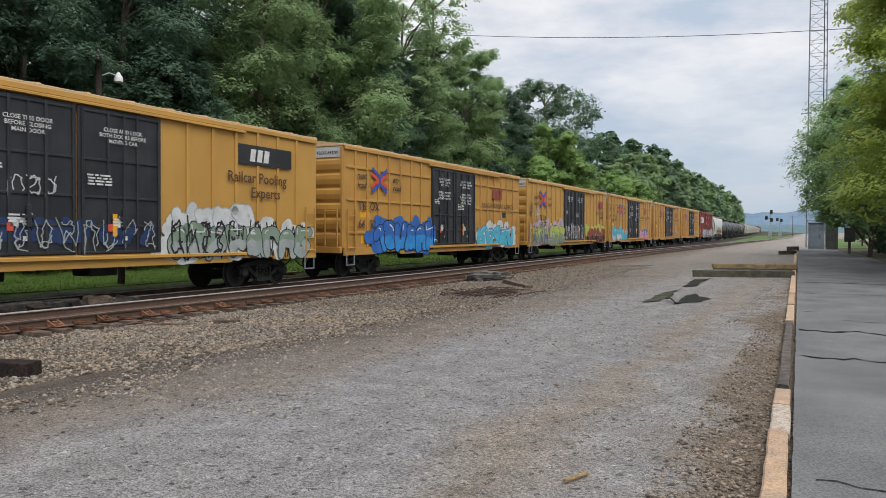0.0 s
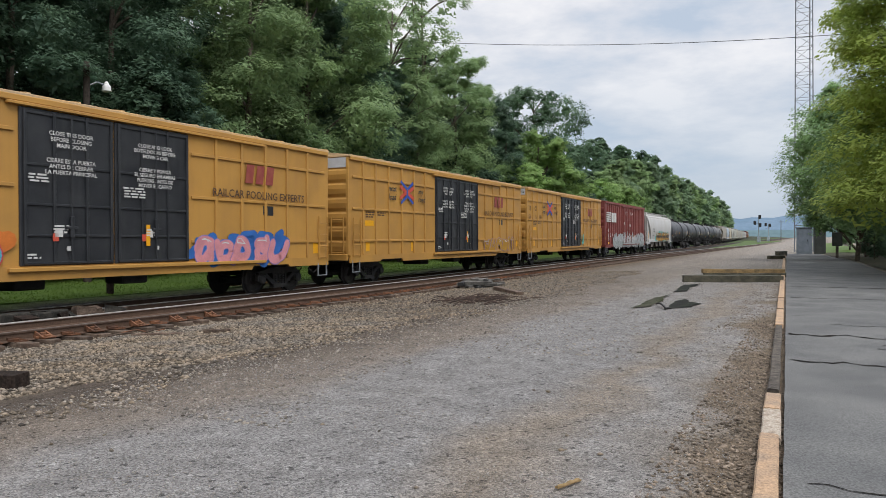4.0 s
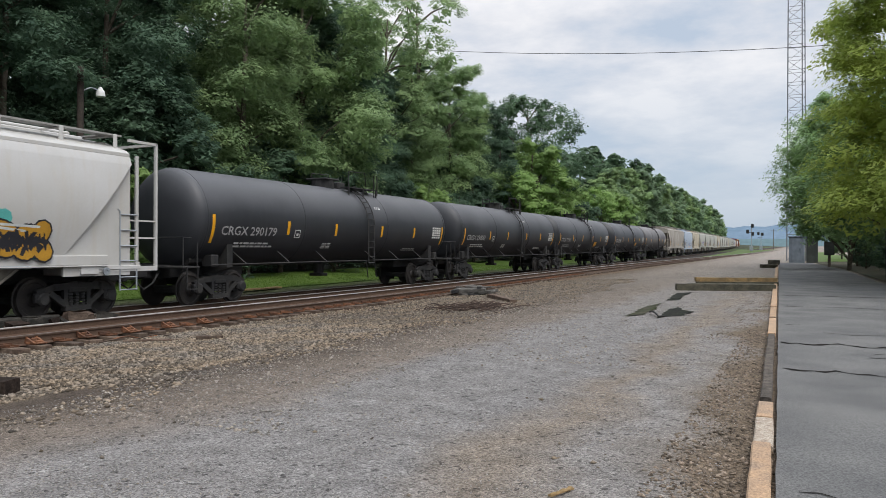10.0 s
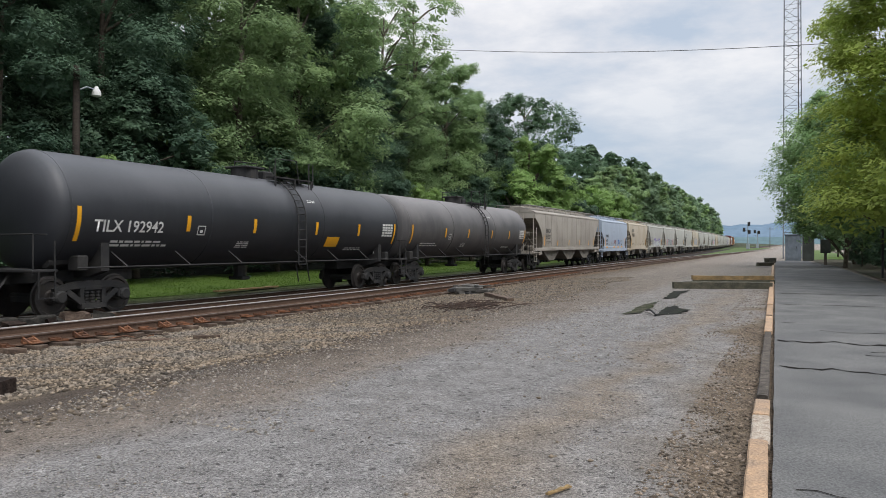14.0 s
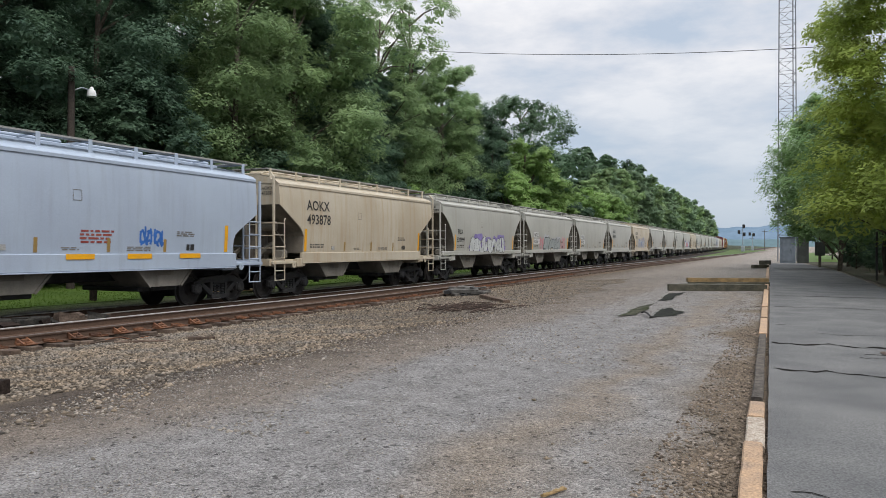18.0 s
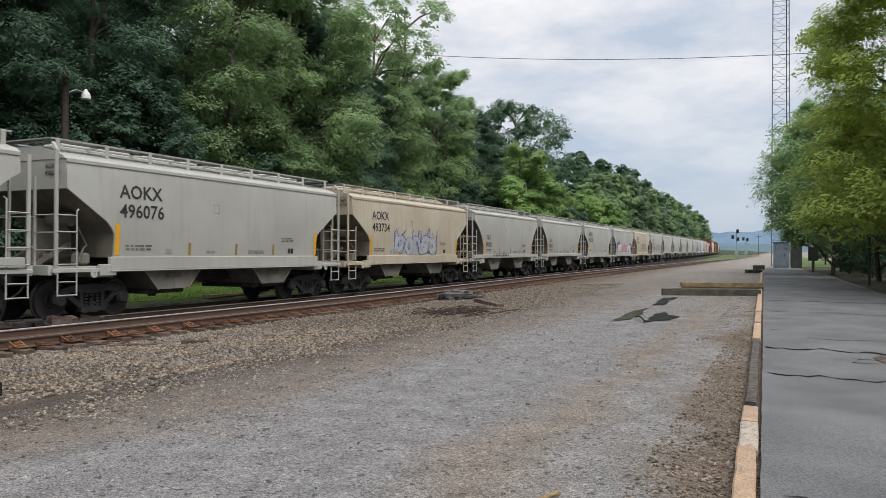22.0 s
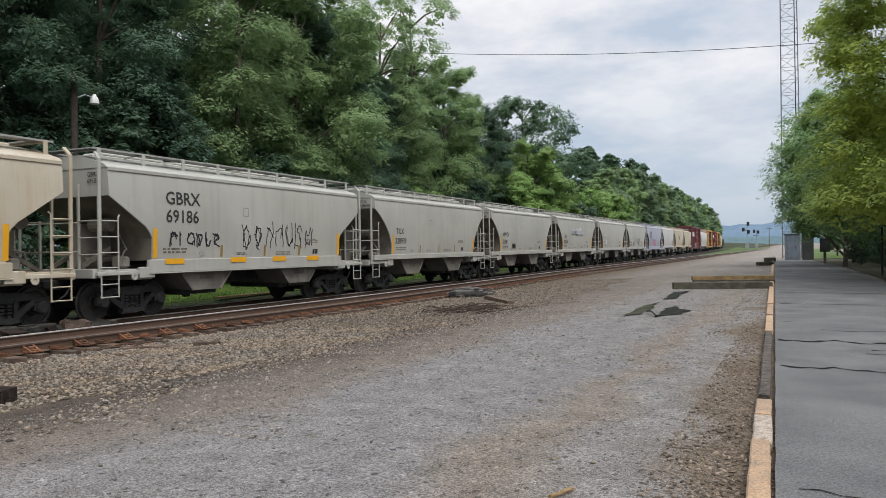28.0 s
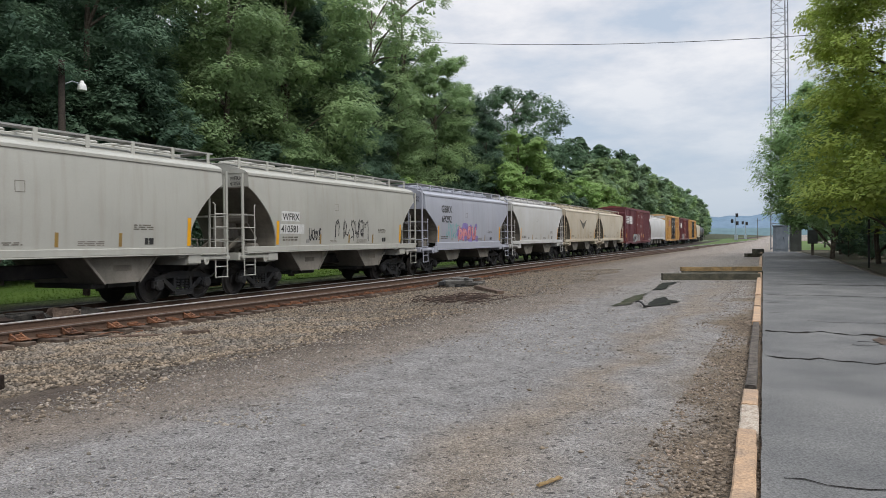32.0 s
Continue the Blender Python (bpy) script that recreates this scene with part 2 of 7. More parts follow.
INK_K = surface("black_lettering", (0.02, 0.02, 0.02), (0.035, 0.033, 0.03), 5.0, 0.6, bump=0, fine=0.1)
INK_B = surface("brown_lettering", (0.065, 0.035, 0.02), (0.10, 0.055, 0.028), 5.0, 0.6, bump=0, fine=0.1)
INK_R = surface("faded_red_lettering", (0.24, 0.045, 0.04), (0.29, 0.075, 0.05), 5.0, 0.6, bump=0, fine=0.1)
SIGN_R = surface("red_sign_paint", (0.55, 0.07, 0.04), (0.5, 0.09, 0.05), 5.0, 0.55, bump=0, fine=0.08)
SIGN_B = surface("blue_sign_paint", (0.03, 0.07, 0.38), (0.04, 0.09, 0.33), 5.0, 0.55, bump=0, fine=0.08)
SPRAY = {}
for key, c in dict(black=(0.015, 0.015, 0.02), grey=(0.32, 0.35, 0.34), green=(0.2, 0.27, 0.2), pale=(0.55, 0.57, 0.56), blue=(0.03, 0.13, 0.42), cyan=(0.08, 0.42, 0.55), navy=(0.018, 0.04, 0.11), brick=(0.22, 0.06, 0.035), sky=(0.03, 0.25, 0.6),
                   lime=(0.42, 0.5, 0.1), violet=(0.25, 0.2, 0.45), purple=(0.10, 0.05, 0.22), mauve=(0.42, 0.36, 0.46), salmon=(0.5, 0.34, 0.24), orange=(0.6, 0.17, 0.03), gold=(0.42, 0.22, 0.02), teal=(0.1, 0.42, 0.38), red=(0.45, 0.05, 0.06), pink=(0.6, 0.25, 0.28), silver=(0.42, 0.43, 0.45)).items():
    SPRAY[key] = surface("spray_" + key, c, tuple(0.8 * q for q in c), 2.5, 0.6, bump=0, fine=0.12)
RAIL_T = surface("worn_rail_head", (0.55, 0.52, 0.49), (0.42, 0.38, 0.35), 6.0, 0.45, 0.45, bump=0.03, fine=0.15)
RAIL_D = surface("dull_rail_head", (0.2, 0.155, 0.13), (0.14, 0.1, 0.08), 6.0, 0.45, 0.6, bump=0.03, fine=0.15)
RAIL_R = surface("rusty_rail", (0.085, 0.05, 0.033), (0.10, 0.062, 0.042), 5.0, 0.85, fine=0.3)
RUST = surface("orange_rust", (0.15, 0.064, 0.03), (0.085, 0.042, 0.026), 6.0, 0.9, fine=0.3, vary=0.35)
TIE = surface("old_oak_tie", (0.075, 0.05, 0.036), (0.13, 0.095, 0.07), 5.0, 0.9, bump=0.5, bscale=25, fine=0.35, vary=0.3)
TIMBER = surface("weathered_timber", (0.085, 0.078, 0.055), (0.045, 0.043, 0.03), 4.0, 0.9, bump=0.5, bscale=30, fine=0.3, vary=0.2)
EDGE_TAN = surface("tan_edge_beam", (0.43, 0.285, 0.175), (0.30, 0.215, 0.15), 4.0, 0.85, bump=0.6, bscale=50, fine=0.35, vary=0.12)
EDGE_PALE = surface("crumbled_concrete", (0.44, 0.38, 0.31), (0.27, 0.21, 0.16), 22.0, 0.95, bump=0.8, bscale=60, fine=0.3)
ASPHALT = surface("worn_asphalt", (0.108, 0.108, 0.107), (0.155, 0.153, 0.148), 0.8, 0.93, bump=0.5, bscale=70, fine=0.4, spec=0.2, low=0.36, high=0.66)
TAR = surface("crack_tar", (0.014, 0.013, 0.012), (0.03, 0.027, 0.024), 8.0, 1.0, bump=0.3, spec=0.03)
STONE = surface("ballast_stone", (0.195, 0.152, 0.108), (0.15, 0.13, 0.108), 1.2, 0.9, bump=0.3, fine=0.2, vary=0.7, island=True)
EARTH = surface("earthy_stone", (0.21, 0.165, 0.125), (0.15, 0.12, 0.09), 1.2, 0.95, bump=0.3, fine=0.25, vary=0.6, island=True)
CHIP = surface("gravel_chip", (0.262, 0.25, 0.24), (0.255, 0.222, 0.185), 0.6, 0.9, bump=0.2, fine=0.2, vary=0.5, island=True)
STEEL_G = surface("galvanised_steel", (0.36, 0.39, 0.42), (0.30, 0.33, 0.36), 3.0, 0.5, 0.5, bump=0.05, fine=0.1)
POLE = surface("grey_wood_pole", (0.13, 0.11, 0.09), (0.09, 0.075, 0.06), 6.0, 0.9, bump=0.4, fine=0.3)
BARK = surface("tree_bark", (0.075, 0.06, 0.045), (0.12, 0.1, 0.08), 6.0, 0.95, bump=0.6, bscale=18, fine=0.35)
DARKBOX = surface("dark_green_cabinet", (0.03, 0.035, 0.03), (0.045, 0.05, 0.045), 3.0, 0.6)
TWIG = surface("dead_brown_vine", (0.07, 0.045, 0.034), (0.045, 0.032, 0.026), 6.0, 0.95, fine=0.4, vary=0.3, island=True)


def leaf_material(name, dark, light):
    m = bpy.data.materials.new(name)
    m.use_nodes = True
    N, L = m.node_tree.nodes, m.node_tree.links
    b = N["Principled BSDF"]
    gm, info, tc = N.new("ShaderNodeNewGeometry"), N.new("ShaderNodeObjectInfo"), N.new("ShaderNodeTexCoord")
    nz = N.new("ShaderNodeTexNoise"); nz.inputs["Scale"].default_value, nz.inputs["Detail"].default_value = 0.45, 3
    L.new(tc.outputs["Object"], nz.inputs["Vector"])
    ad = N.new("ShaderNodeMath"); ad.operation = "MULTIPLY_ADD"; ad.inputs[1].default_value = 0.22
    L.new(gm.outputs["Random Per Island"], ad.inputs[0])
    mr = N.new("ShaderNodeMapRange"); mr.inputs["From Min"].default_value, mr.inputs["From Max"].default_value, mr.inputs["To Max"].default_value = 0.35, 0.65, 0.62
    L.new(nz.outputs[0], mr.inputs["Value"]); L.new(mr.outputs[0], ad.inputs[2])
    mx = N.new("ShaderNodeMix"); mx.data_type = "RGBA"
    mx.inputs["A"].default_value, mx.inputs["B"].default_value = (*dark, 1), (*light, 1)
    L.new(ad.outputs[0], mx.inputs["Factor"])
    hs = N.new("ShaderNodeHueSaturation")
    rv = N.new("ShaderNodeMapRange"); rv.inputs["To Min"].default_value, rv.inputs["To Max"].default_value = 0.88, 1.15
    L.new(info.outputs["Random"], rv.inputs["Value"]); L.new(rv.outputs[0], hs.inputs["Value"])
    L.new(mx.outputs["Result"], hs.inputs["Color"])
    L.new(hs.outputs[0], b.inputs["Base Color"])
    b.inputs["Roughness"].default_value, b.inputs["Specular IOR Level"].default_value = 0.55, 0.3
    tr, sh = N.new("ShaderNodeBsdfTranslucent"), N.new("ShaderNodeMixShader")
    sh.inputs[0].default_value = 0.45
    L.new(hs.outputs[0], tr.inputs[0])
    L.new(b.outputs[0], sh.inputs[1]); L.new(tr.outputs[0], sh.inputs[2])
    L.new(sh.outputs[0], N["Material Output"].inputs[0])
    return m


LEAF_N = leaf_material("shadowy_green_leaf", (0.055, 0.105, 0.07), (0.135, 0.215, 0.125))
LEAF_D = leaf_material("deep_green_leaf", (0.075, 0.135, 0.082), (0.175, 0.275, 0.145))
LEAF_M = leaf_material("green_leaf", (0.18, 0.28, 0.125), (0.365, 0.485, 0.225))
# for the far trees: distance haze put into the leaf colour as paler green
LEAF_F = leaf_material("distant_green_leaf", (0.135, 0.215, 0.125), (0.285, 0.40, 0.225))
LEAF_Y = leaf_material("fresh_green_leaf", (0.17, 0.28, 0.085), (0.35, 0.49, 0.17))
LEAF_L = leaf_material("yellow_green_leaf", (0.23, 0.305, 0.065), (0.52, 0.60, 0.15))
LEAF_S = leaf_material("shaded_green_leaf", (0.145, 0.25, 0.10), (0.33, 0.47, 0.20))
GRASS = leaf_material("lawn_grass", (0.095, 0.165, 0.032), (0.165, 0.255, 0.05))

# ---- the lie of the land ----
RAIL_Z = 0.02


def rise(y):
    """The ground climbs gently away from the camera."""
    y = min(y, 900.0)
    return 0.00475 * ((y - 18) + math.sqrt((y - 18) ** 2 + 225))


def train_x(y):
    return -17.1 - 9e-5 * max(y, 0) ** 2 if y < 300 else -25.2 - 0.054 * (y - 300)


NEAR_KNOTS = [(-80, -13.35), (0, -13.4), (20, -13.47), (45, -13.85), (66, -13.6), (106, -11.9), (150, -9.4), (200, -7.4), (260, -5.7), (420, -3.0), (900, 4.0)]


def near_x(y):
    for (a, p), (b, q) in zip(NEAR_KNOTS[:-1], NEAR_KNOTS[1:]):
        if y <= b:
            u = min(max((y - a) / (b - a), 0), 1)
            return p + (q - p) * u * u * (3 - 2 * u) * 0.35 + (q - p) * u * 0.65
    return NEAR_KNOTS[-1][1]


def cross(x):
    """Height across the tracks, against the foot of the platform."""
    if x > -5:
        return 0.0
    if x > -11.4:
        return -0.20 * ((-5 - x) / 6.4) ** 1.4
    if x > -12.3:
        return -0.20 - 0.05 * (-11.4 - x)
    if x > -19.6:
        return -0.235
    if x > -20.5:
        return -0.235 + 0.1 * (-19.6 - x)
    return -0.145 + 0.045 * min(-20.5 - x, 60)


def lie(x, y):
    return rise(y) + cross(x) + 0.018 * noise.noise(Vector((x * 0.6, y * 0.35, 0))) + 0.012 * noise.noise(Vector((x * 2.1, y * 1.7, 3)))


def ground_material():
    m = bpy.data.materials.new("gravel_ground")
    m.use_nodes = True
    N, L = m.node_tree.nodes, m.node_tree.links
    b = N["Principled BSDF"]
    b.inputs["Roughness"].default_value, b.inputs["Specular IOR Level"].default_value = 0.92, 0.25
    tc, sp = N.new("ShaderNodeTexCoord"), N.new("ShaderNodeSeparateXYZ")
    big = N.new("ShaderNodeTexNoise"); big.inputs["Scale"].default_value, big.inputs["Detail"].default_value = 0.45, 6
    L.new(tc.outputs["Object"], big.inputs["Vector"]); L.new(tc.outputs["Object"], sp.inputs[0])
    wob = N.new("ShaderNodeMath"); wob.operation = "MULTIPLY_ADD"; wob.inputs[1].default_value = 2.4
    L.new(big.outputs[0], wob.inputs[0]); L.new(sp.outputs[0], wob.inputs[2])
    mr = N.new("ShaderNodeMapRange"); mr.inputs["From Min"].default_value, mr.inputs["From Max"].default_value = -22.8, 5.2
    L.new(wob.outputs[0], mr.inputs["Value"])
    rp = N.new("ShaderNodeValToRGB")
    # zones across: woodland floor, grass verge, track bed with the train's shade painted in, ballast, dirt seam, brown
    # grit, blue-grey gravel with a wheel track, brown edge
    # the ballast tone is darkened so gaps between the loose stones read as shade
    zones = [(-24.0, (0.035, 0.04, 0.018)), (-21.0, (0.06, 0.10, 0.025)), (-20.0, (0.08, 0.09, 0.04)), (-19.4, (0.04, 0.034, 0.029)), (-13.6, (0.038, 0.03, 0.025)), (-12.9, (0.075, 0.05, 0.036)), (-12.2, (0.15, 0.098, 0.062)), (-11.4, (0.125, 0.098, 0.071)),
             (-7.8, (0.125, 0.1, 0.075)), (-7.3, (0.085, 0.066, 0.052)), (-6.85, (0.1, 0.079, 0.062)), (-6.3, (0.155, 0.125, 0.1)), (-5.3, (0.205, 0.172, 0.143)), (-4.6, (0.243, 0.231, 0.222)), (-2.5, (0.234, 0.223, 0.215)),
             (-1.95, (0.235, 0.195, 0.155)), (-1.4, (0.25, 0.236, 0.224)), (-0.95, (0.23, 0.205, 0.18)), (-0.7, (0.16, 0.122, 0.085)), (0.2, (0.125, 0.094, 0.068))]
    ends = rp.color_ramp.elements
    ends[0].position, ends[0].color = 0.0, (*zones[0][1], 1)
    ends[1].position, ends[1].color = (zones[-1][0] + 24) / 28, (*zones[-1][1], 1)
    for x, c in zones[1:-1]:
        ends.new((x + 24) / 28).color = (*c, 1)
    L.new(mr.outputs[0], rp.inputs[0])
    # farther along the lot the bands merge into one tan-grey
    away = N.new("ShaderNodeMapRange"); away.inputs["From Min"].default_value, away.inputs["From Max"].default_value, away.inputs["To Max"].default_value = 14.0, 42.0, 0.8
    L.new(sp.outputs[1], away.inputs["Value"])
    side_ = N.new("ShaderNodeMapRange"); side_.inputs["From Min"].default_value, side_.inputs["From Max"].default_value = -11.5, -8.0
    L.new(sp.outputs[0], side_.inputs["Value"])
    both = N.new("ShaderNodeMath"); both.operation = "MULTIPLY"
    L.new(away.outputs[0], both.inputs[0]); L.new(side_.outputs[0], both.inputs[1])
    tan = N.new("ShaderNodeMix"); tan.data_type = "RGBA"; tan.inputs["B"].default_value = (0.262, 0.228, 0.195, 1)
    L.new(both.outputs[0], tan.inputs["Factor"]); L.new(rp.outputs[0], tan.inputs["A"])
    vo = N.new("ShaderNodeTexVoronoi"); vo.inputs["Scale"].default_value = 78
    L.new(tc.outputs["Object"], vo.inputs["Vector"])
    vb = N.new("ShaderNodeTexVoronoi"); vb.inputs["Scale"].default_value = 26
    L.new(tc.outputs["Object"], vb.inputs["Vector"])
    sx, sb = N.new("ShaderNodeSeparateColor"), N.new("ShaderNodeSeparateColor")
    L.new(vo.outputs["Color"], sx.inputs[0]); L.new(vb.outputs["Color"], sb.inputs[0])
    fn = N.new("ShaderNodeTexNoise"); fn.inputs["Scale"].default_value, fn.inputs["Detail"].default_value = 2.4, 9
    fn.inputs["Roughness"].default_value = 0.62
    L.new(tc.outputs["Object"], fn.inputs["Vector"])
    v1 = N.new("ShaderNodeMapRange"); v1.inputs["To Min"].default_value, v1.inputs["To Max"].default_value = 0.48, 1.5
    L.new(sx.outputs[0], v1.inputs["Value"])
    v2 = N.new("ShaderNodeMapRange"); v2.inputs["From Min"].default_value, v2.inputs["From Max"].default_value = 0.3, 0.7
    v2.inputs["To Min"].default_value, v2.inputs["To Max"].default_value = 0.78, 1.24
    L.new(fn.outputs[0], v2.inputs["Value"])
    # single larger stones, dark or pale
    v3 = N.new("ShaderNodeValToRGB"); v3.color_ramp.interpolation = "CONSTANT"
    for p, c in ((0.03, 1.0), (0.96, 1.35)):
        v3.color_ramp.elements.new(p).color = (c, c, c, 1)
    v3.color_ramp.elements[0].color = (0.42, 0.42, 0.42, 1)
    v3.color_ramp.elements[-1].color = (1.3, 1.3, 1.3, 1)
    L.new(sb.outputs[1], v3.inputs[0])
    mu0, mu = N.new("ShaderNodeMath"), N.new("ShaderNodeMath")
    mu0.operation = mu.operation = "MULTIPLY"
    L.new(v1.outputs[0], mu0.inputs[0]); L.new(v2.outputs[0], mu0.inputs[1])
    L.new(mu0.outputs[0], mu.inputs[0]); L.new(v3.outputs[0], mu.inputs[1])
    hs = N.new("ShaderNodeHueSaturation")
    L.new(mu.outputs[0], hs.inputs["Value"]); L.new(tan.outputs["Result"], hs.inputs["Color"]); L.new(hs.outputs[0], b.inputs["Base Color"])
    bp = N.new("ShaderNodeBump"); bp.inputs["Strength"].default_value, bp.inputs["Distance"].default_value = 0.9, 0.022
    dd = N.new("ShaderNodeMath"); dd.operation = "MULTIPLY"; dd.inputs[1].default_value = -1.0
    L.new(vo.outputs["Distance"], dd.inputs[0]); L.new(dd.outputs[0], bp.inputs["Height"]); L.new(bp.outputs[0], b.inputs["Normal"])
    return m


GROUND_M = ground_material()


def spread(stops):
    out = []
    for a, b, s in stops:
        n = max(1, round((b - a) / s))
        out += [a + (b - a) * k / n for k in range(n)]
    return out + [stops[-1][1]]


gx = spread([(-1500, -200, 130), (-200, -60, 14), (-60, -21, 3), (-21, 1, 0.35), (1, 12, 1.5), (12, 60, 6), (60, 1500, 120)])
gy = spread([(-60, -2, 3), (-2, 26, 0.35), (26, 80, 1.5), (80, 300, 8), (300, 900, 40), (900, 3200, 230)])
nx = len(gx)
g_ = Geo()
g_.v = [(x, y, lie(x, y)) for y in gy for x in gx]
g_.f = [(j * nx + i, j * nx + i + 1, (j + 1) * nx + i + 1, (j + 1) * nx + i) for j in range(len(gy) - 1) for i in range(nx - 1)]
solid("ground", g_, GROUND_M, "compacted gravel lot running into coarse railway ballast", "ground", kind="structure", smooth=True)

# ---- the two tracks ----
RAIL_PROFILE = [(-0.075, -0.18), (0.075, -0.18), (0.07, -0.165), (0.014, -0.145), (0.012, -0.045), (0.036, -0.035), (0.036, -0.005), (0.028, 0.0), (-0.028, 0.0), (-0.036, -0.005), (-0.036, -0.035), (-0.012, -0.045), (-0.014, -0.145), (-0.07, -0.165)]


FAR_DROP = 0.10     # the main track lies a little lower than the siding


def track(label, path, bright, drop=0.0):
    t = thing("railway_track", label, "railway track", kind="structure")
    ys = spread([(-60, -4, 4), (-4, 60, 2), (60, 400, 6), (400, 760, 30)])
    for off in (-0.753, 0.753):
        part("rail", Geo().rings([[(path(y) + off + px, y, RAIL_Z - drop + rise(y) + pz) for px, pz in RAIL_PROFILE] for y in ys]), RAIL_R, t, "rusty steel rail")
        part("rail_head", Geo().rings([[(path(y) + off + px, y, RAIL_Z - drop + rise(y) + pz) for px, pz in ((-0.0385, -0.02), (0.0385, -0.02), (0.0385, -0.002), (0.03, 0.003), (-0.03, 0.003), (-0.0385, -0.002))] for y in ys], cap=False), RAIL_T if bright or off < 0 else RAIL_D, t, "polished running surface" if bright or off < 0 else "")
    return t


far_track = track("busy main track with polished rails under the train", train_x, True, FAR_DROP)
near_track = track("rusty siding track with old oak ties", near_x, False)
TIE_ME = Geo().box(-1.3, -0.115, -0.345, 1.3, 0.115, -0.165, 0.012).mesh("tie", TIE)
_g = Geo().box(-0.19, -0.10, -0.166, 0.27, 0.10, -0.144, 0.004)
for _x, _y in ((-0.13, -0.06), (-0.13, 0.06), (0.13, -0.06), (0.13, 0.06)):
    _g.box(_x - 0.018, _y - 0.018, -0.15, _x + 0.018, _y + 0.018, -0.11, 0.004)
_g.bar((0.04, -0.12, -0.13), (0.04, 0.12, -0.13), 0.06, 0.06).bar((0.10, -0.14, -0.14), (0.24, -0.02, -0.12), 0.04).bar((0.10, 0.0, -0.13), (0.30, 0.1, -0.15), 0.04)
PLATE_ME = _g.mesh("tie_plate", RUST)
# heavy rusty braces that hold the near rail to every second tie
_g = Geo()
for _y in (-0.11, 0.08):
    _g.prism([(_y, -0.15), (_y + 0.035, -0.15), (_y + 0.035, -0.03), (_y, -0.03)], 0.012, 0.05)
    _g.rings([[(x, _y, -0.15), (x, _y + 0.035, -0.15), (x, _y + 0.035, z), (x, _y, z)] for x, z in ((0.02, -0.035), (0.09, -0.06), (0.24, -0.125), (0.30, -0.14))])
_g.box(0.03, -0.11, -0.145, 0.34, 0.115, -0.125, 0.004).box(0.075, -0.05, -0.13, 0.13, 0.05, -0.05, 0.012).box(0.2, -0.06, -0.13, 0.26, 0.06, -0.09, 0.01)
BRACE_ME = _g.mesh("rail_brace", RUST)
r_ = random.Random(5)
y_ = -1.5
n_t = 0
while y_ < 62:
    z_ = RAIL_Z + rise(y_)
    t_ = part("tie", TIE_ME, TIE, near_track)
    t_.location, t_.rotation_euler = (near_x(y_) + r_.uniform(-0.09, 0.09), y_, z_ + r_.uniform(-0.02, 0.004)), (0, 0, r_.uniform(-0.03, 0.03))
    if y_ < 48:
        p_ = part("tie_plate", PLATE_ME, RUST, near_track, "orange-rusted tie plate")
        p_.location, p_.rotation_euler = (near_x(y_) + 0.753, y_ + r_.uniform(-0.02, 0.02), z_), (0, 0, r_.uniform(-0.06, 0.06))
    n_t += 1
    if n_t % 2 and y_ < 13.2:
        b_ = part("rail_brace", BRACE_ME, RUST, near_track, "rusty cast rail brace")
        b_.location = (near_x(y_) + 0.765, y_, z_)
    y_ += 0.52 + r_.uniform(-0.03, 0.03)
g_ = Geo()
y_ = 62.0
while y_ < 300:
    z_ = RAIL_Z + rise(y_)
    g_.box(near_x(y_) - 1.3, y_ - 0.11, z_ - 0.34, near_x(y_) + 1.3, y_ + 0.11, z_ - 0.168)
    y_ += 0.6
tagged(part("far_ties", g_, TIE, near_track), kind="stuff")
g_ = Geo()
y_ = -20.0
while y_ < 300:
    z_ = RAIL_Z - FAR_DROP + rise(y_)
    g_.box(train_x(y_) - 1.3, y_ - 0.11, z_ - 0.34, train_x(y_) + 1.3, y_ + 0.11, z_ - 0.168)
    y_ += 0.6
tagged(part("far_ties", g_, TIE, far_track), kind="stuff")

# ---- the asphalt platform and its edging ----
def slab_left(y):
    return -0.02 - 0.0225 * y


def slab_right(y):
    return 4.3 - 0.028 * y if y < 60 else 2.6 - 0.095 * (y - 60)


SLAB_T = 0.045


def slab_z(x, y):
    return rise(y) + SLAB_T + 0.006 * noise.noise(Vector((x * 0.8, y * 0.5, 7)))


platform = thing("platform", "worn grey asphalt platform with dark cracks", "platform", kind="structure")
g_ = Geo()
py = spread([(-12, 24, 0.4), (24, 77, 1.5)])
cols = 12
for y in py:
    a, b = slab_left(y) + 0.012 * noise.noise(Vector((y * 1.9, 0, 0))), slab_right(y) + 0.25 * noise.noise(Vector((y * 0.5, 4, 0)))
    g_.v += [(a, y, rise(y) - 0.25)] + [(a + (b - a) * k / cols, y, slab_z(a + (b - a) * k / cols, y)) for k in range(cols + 1)] + [(b, y, rise(y) - 0.25)]
n_ = cols + 3
g_.f = [(j * n_ + i, j * n_ + i + 1, (j + 1) * n_ + i + 1, (j + 1) * n_ + i) for j in range(len(py) - 1) for i in range(n_ - 1)]
part("asphalt_slab", g_, ASPHALT, platform)


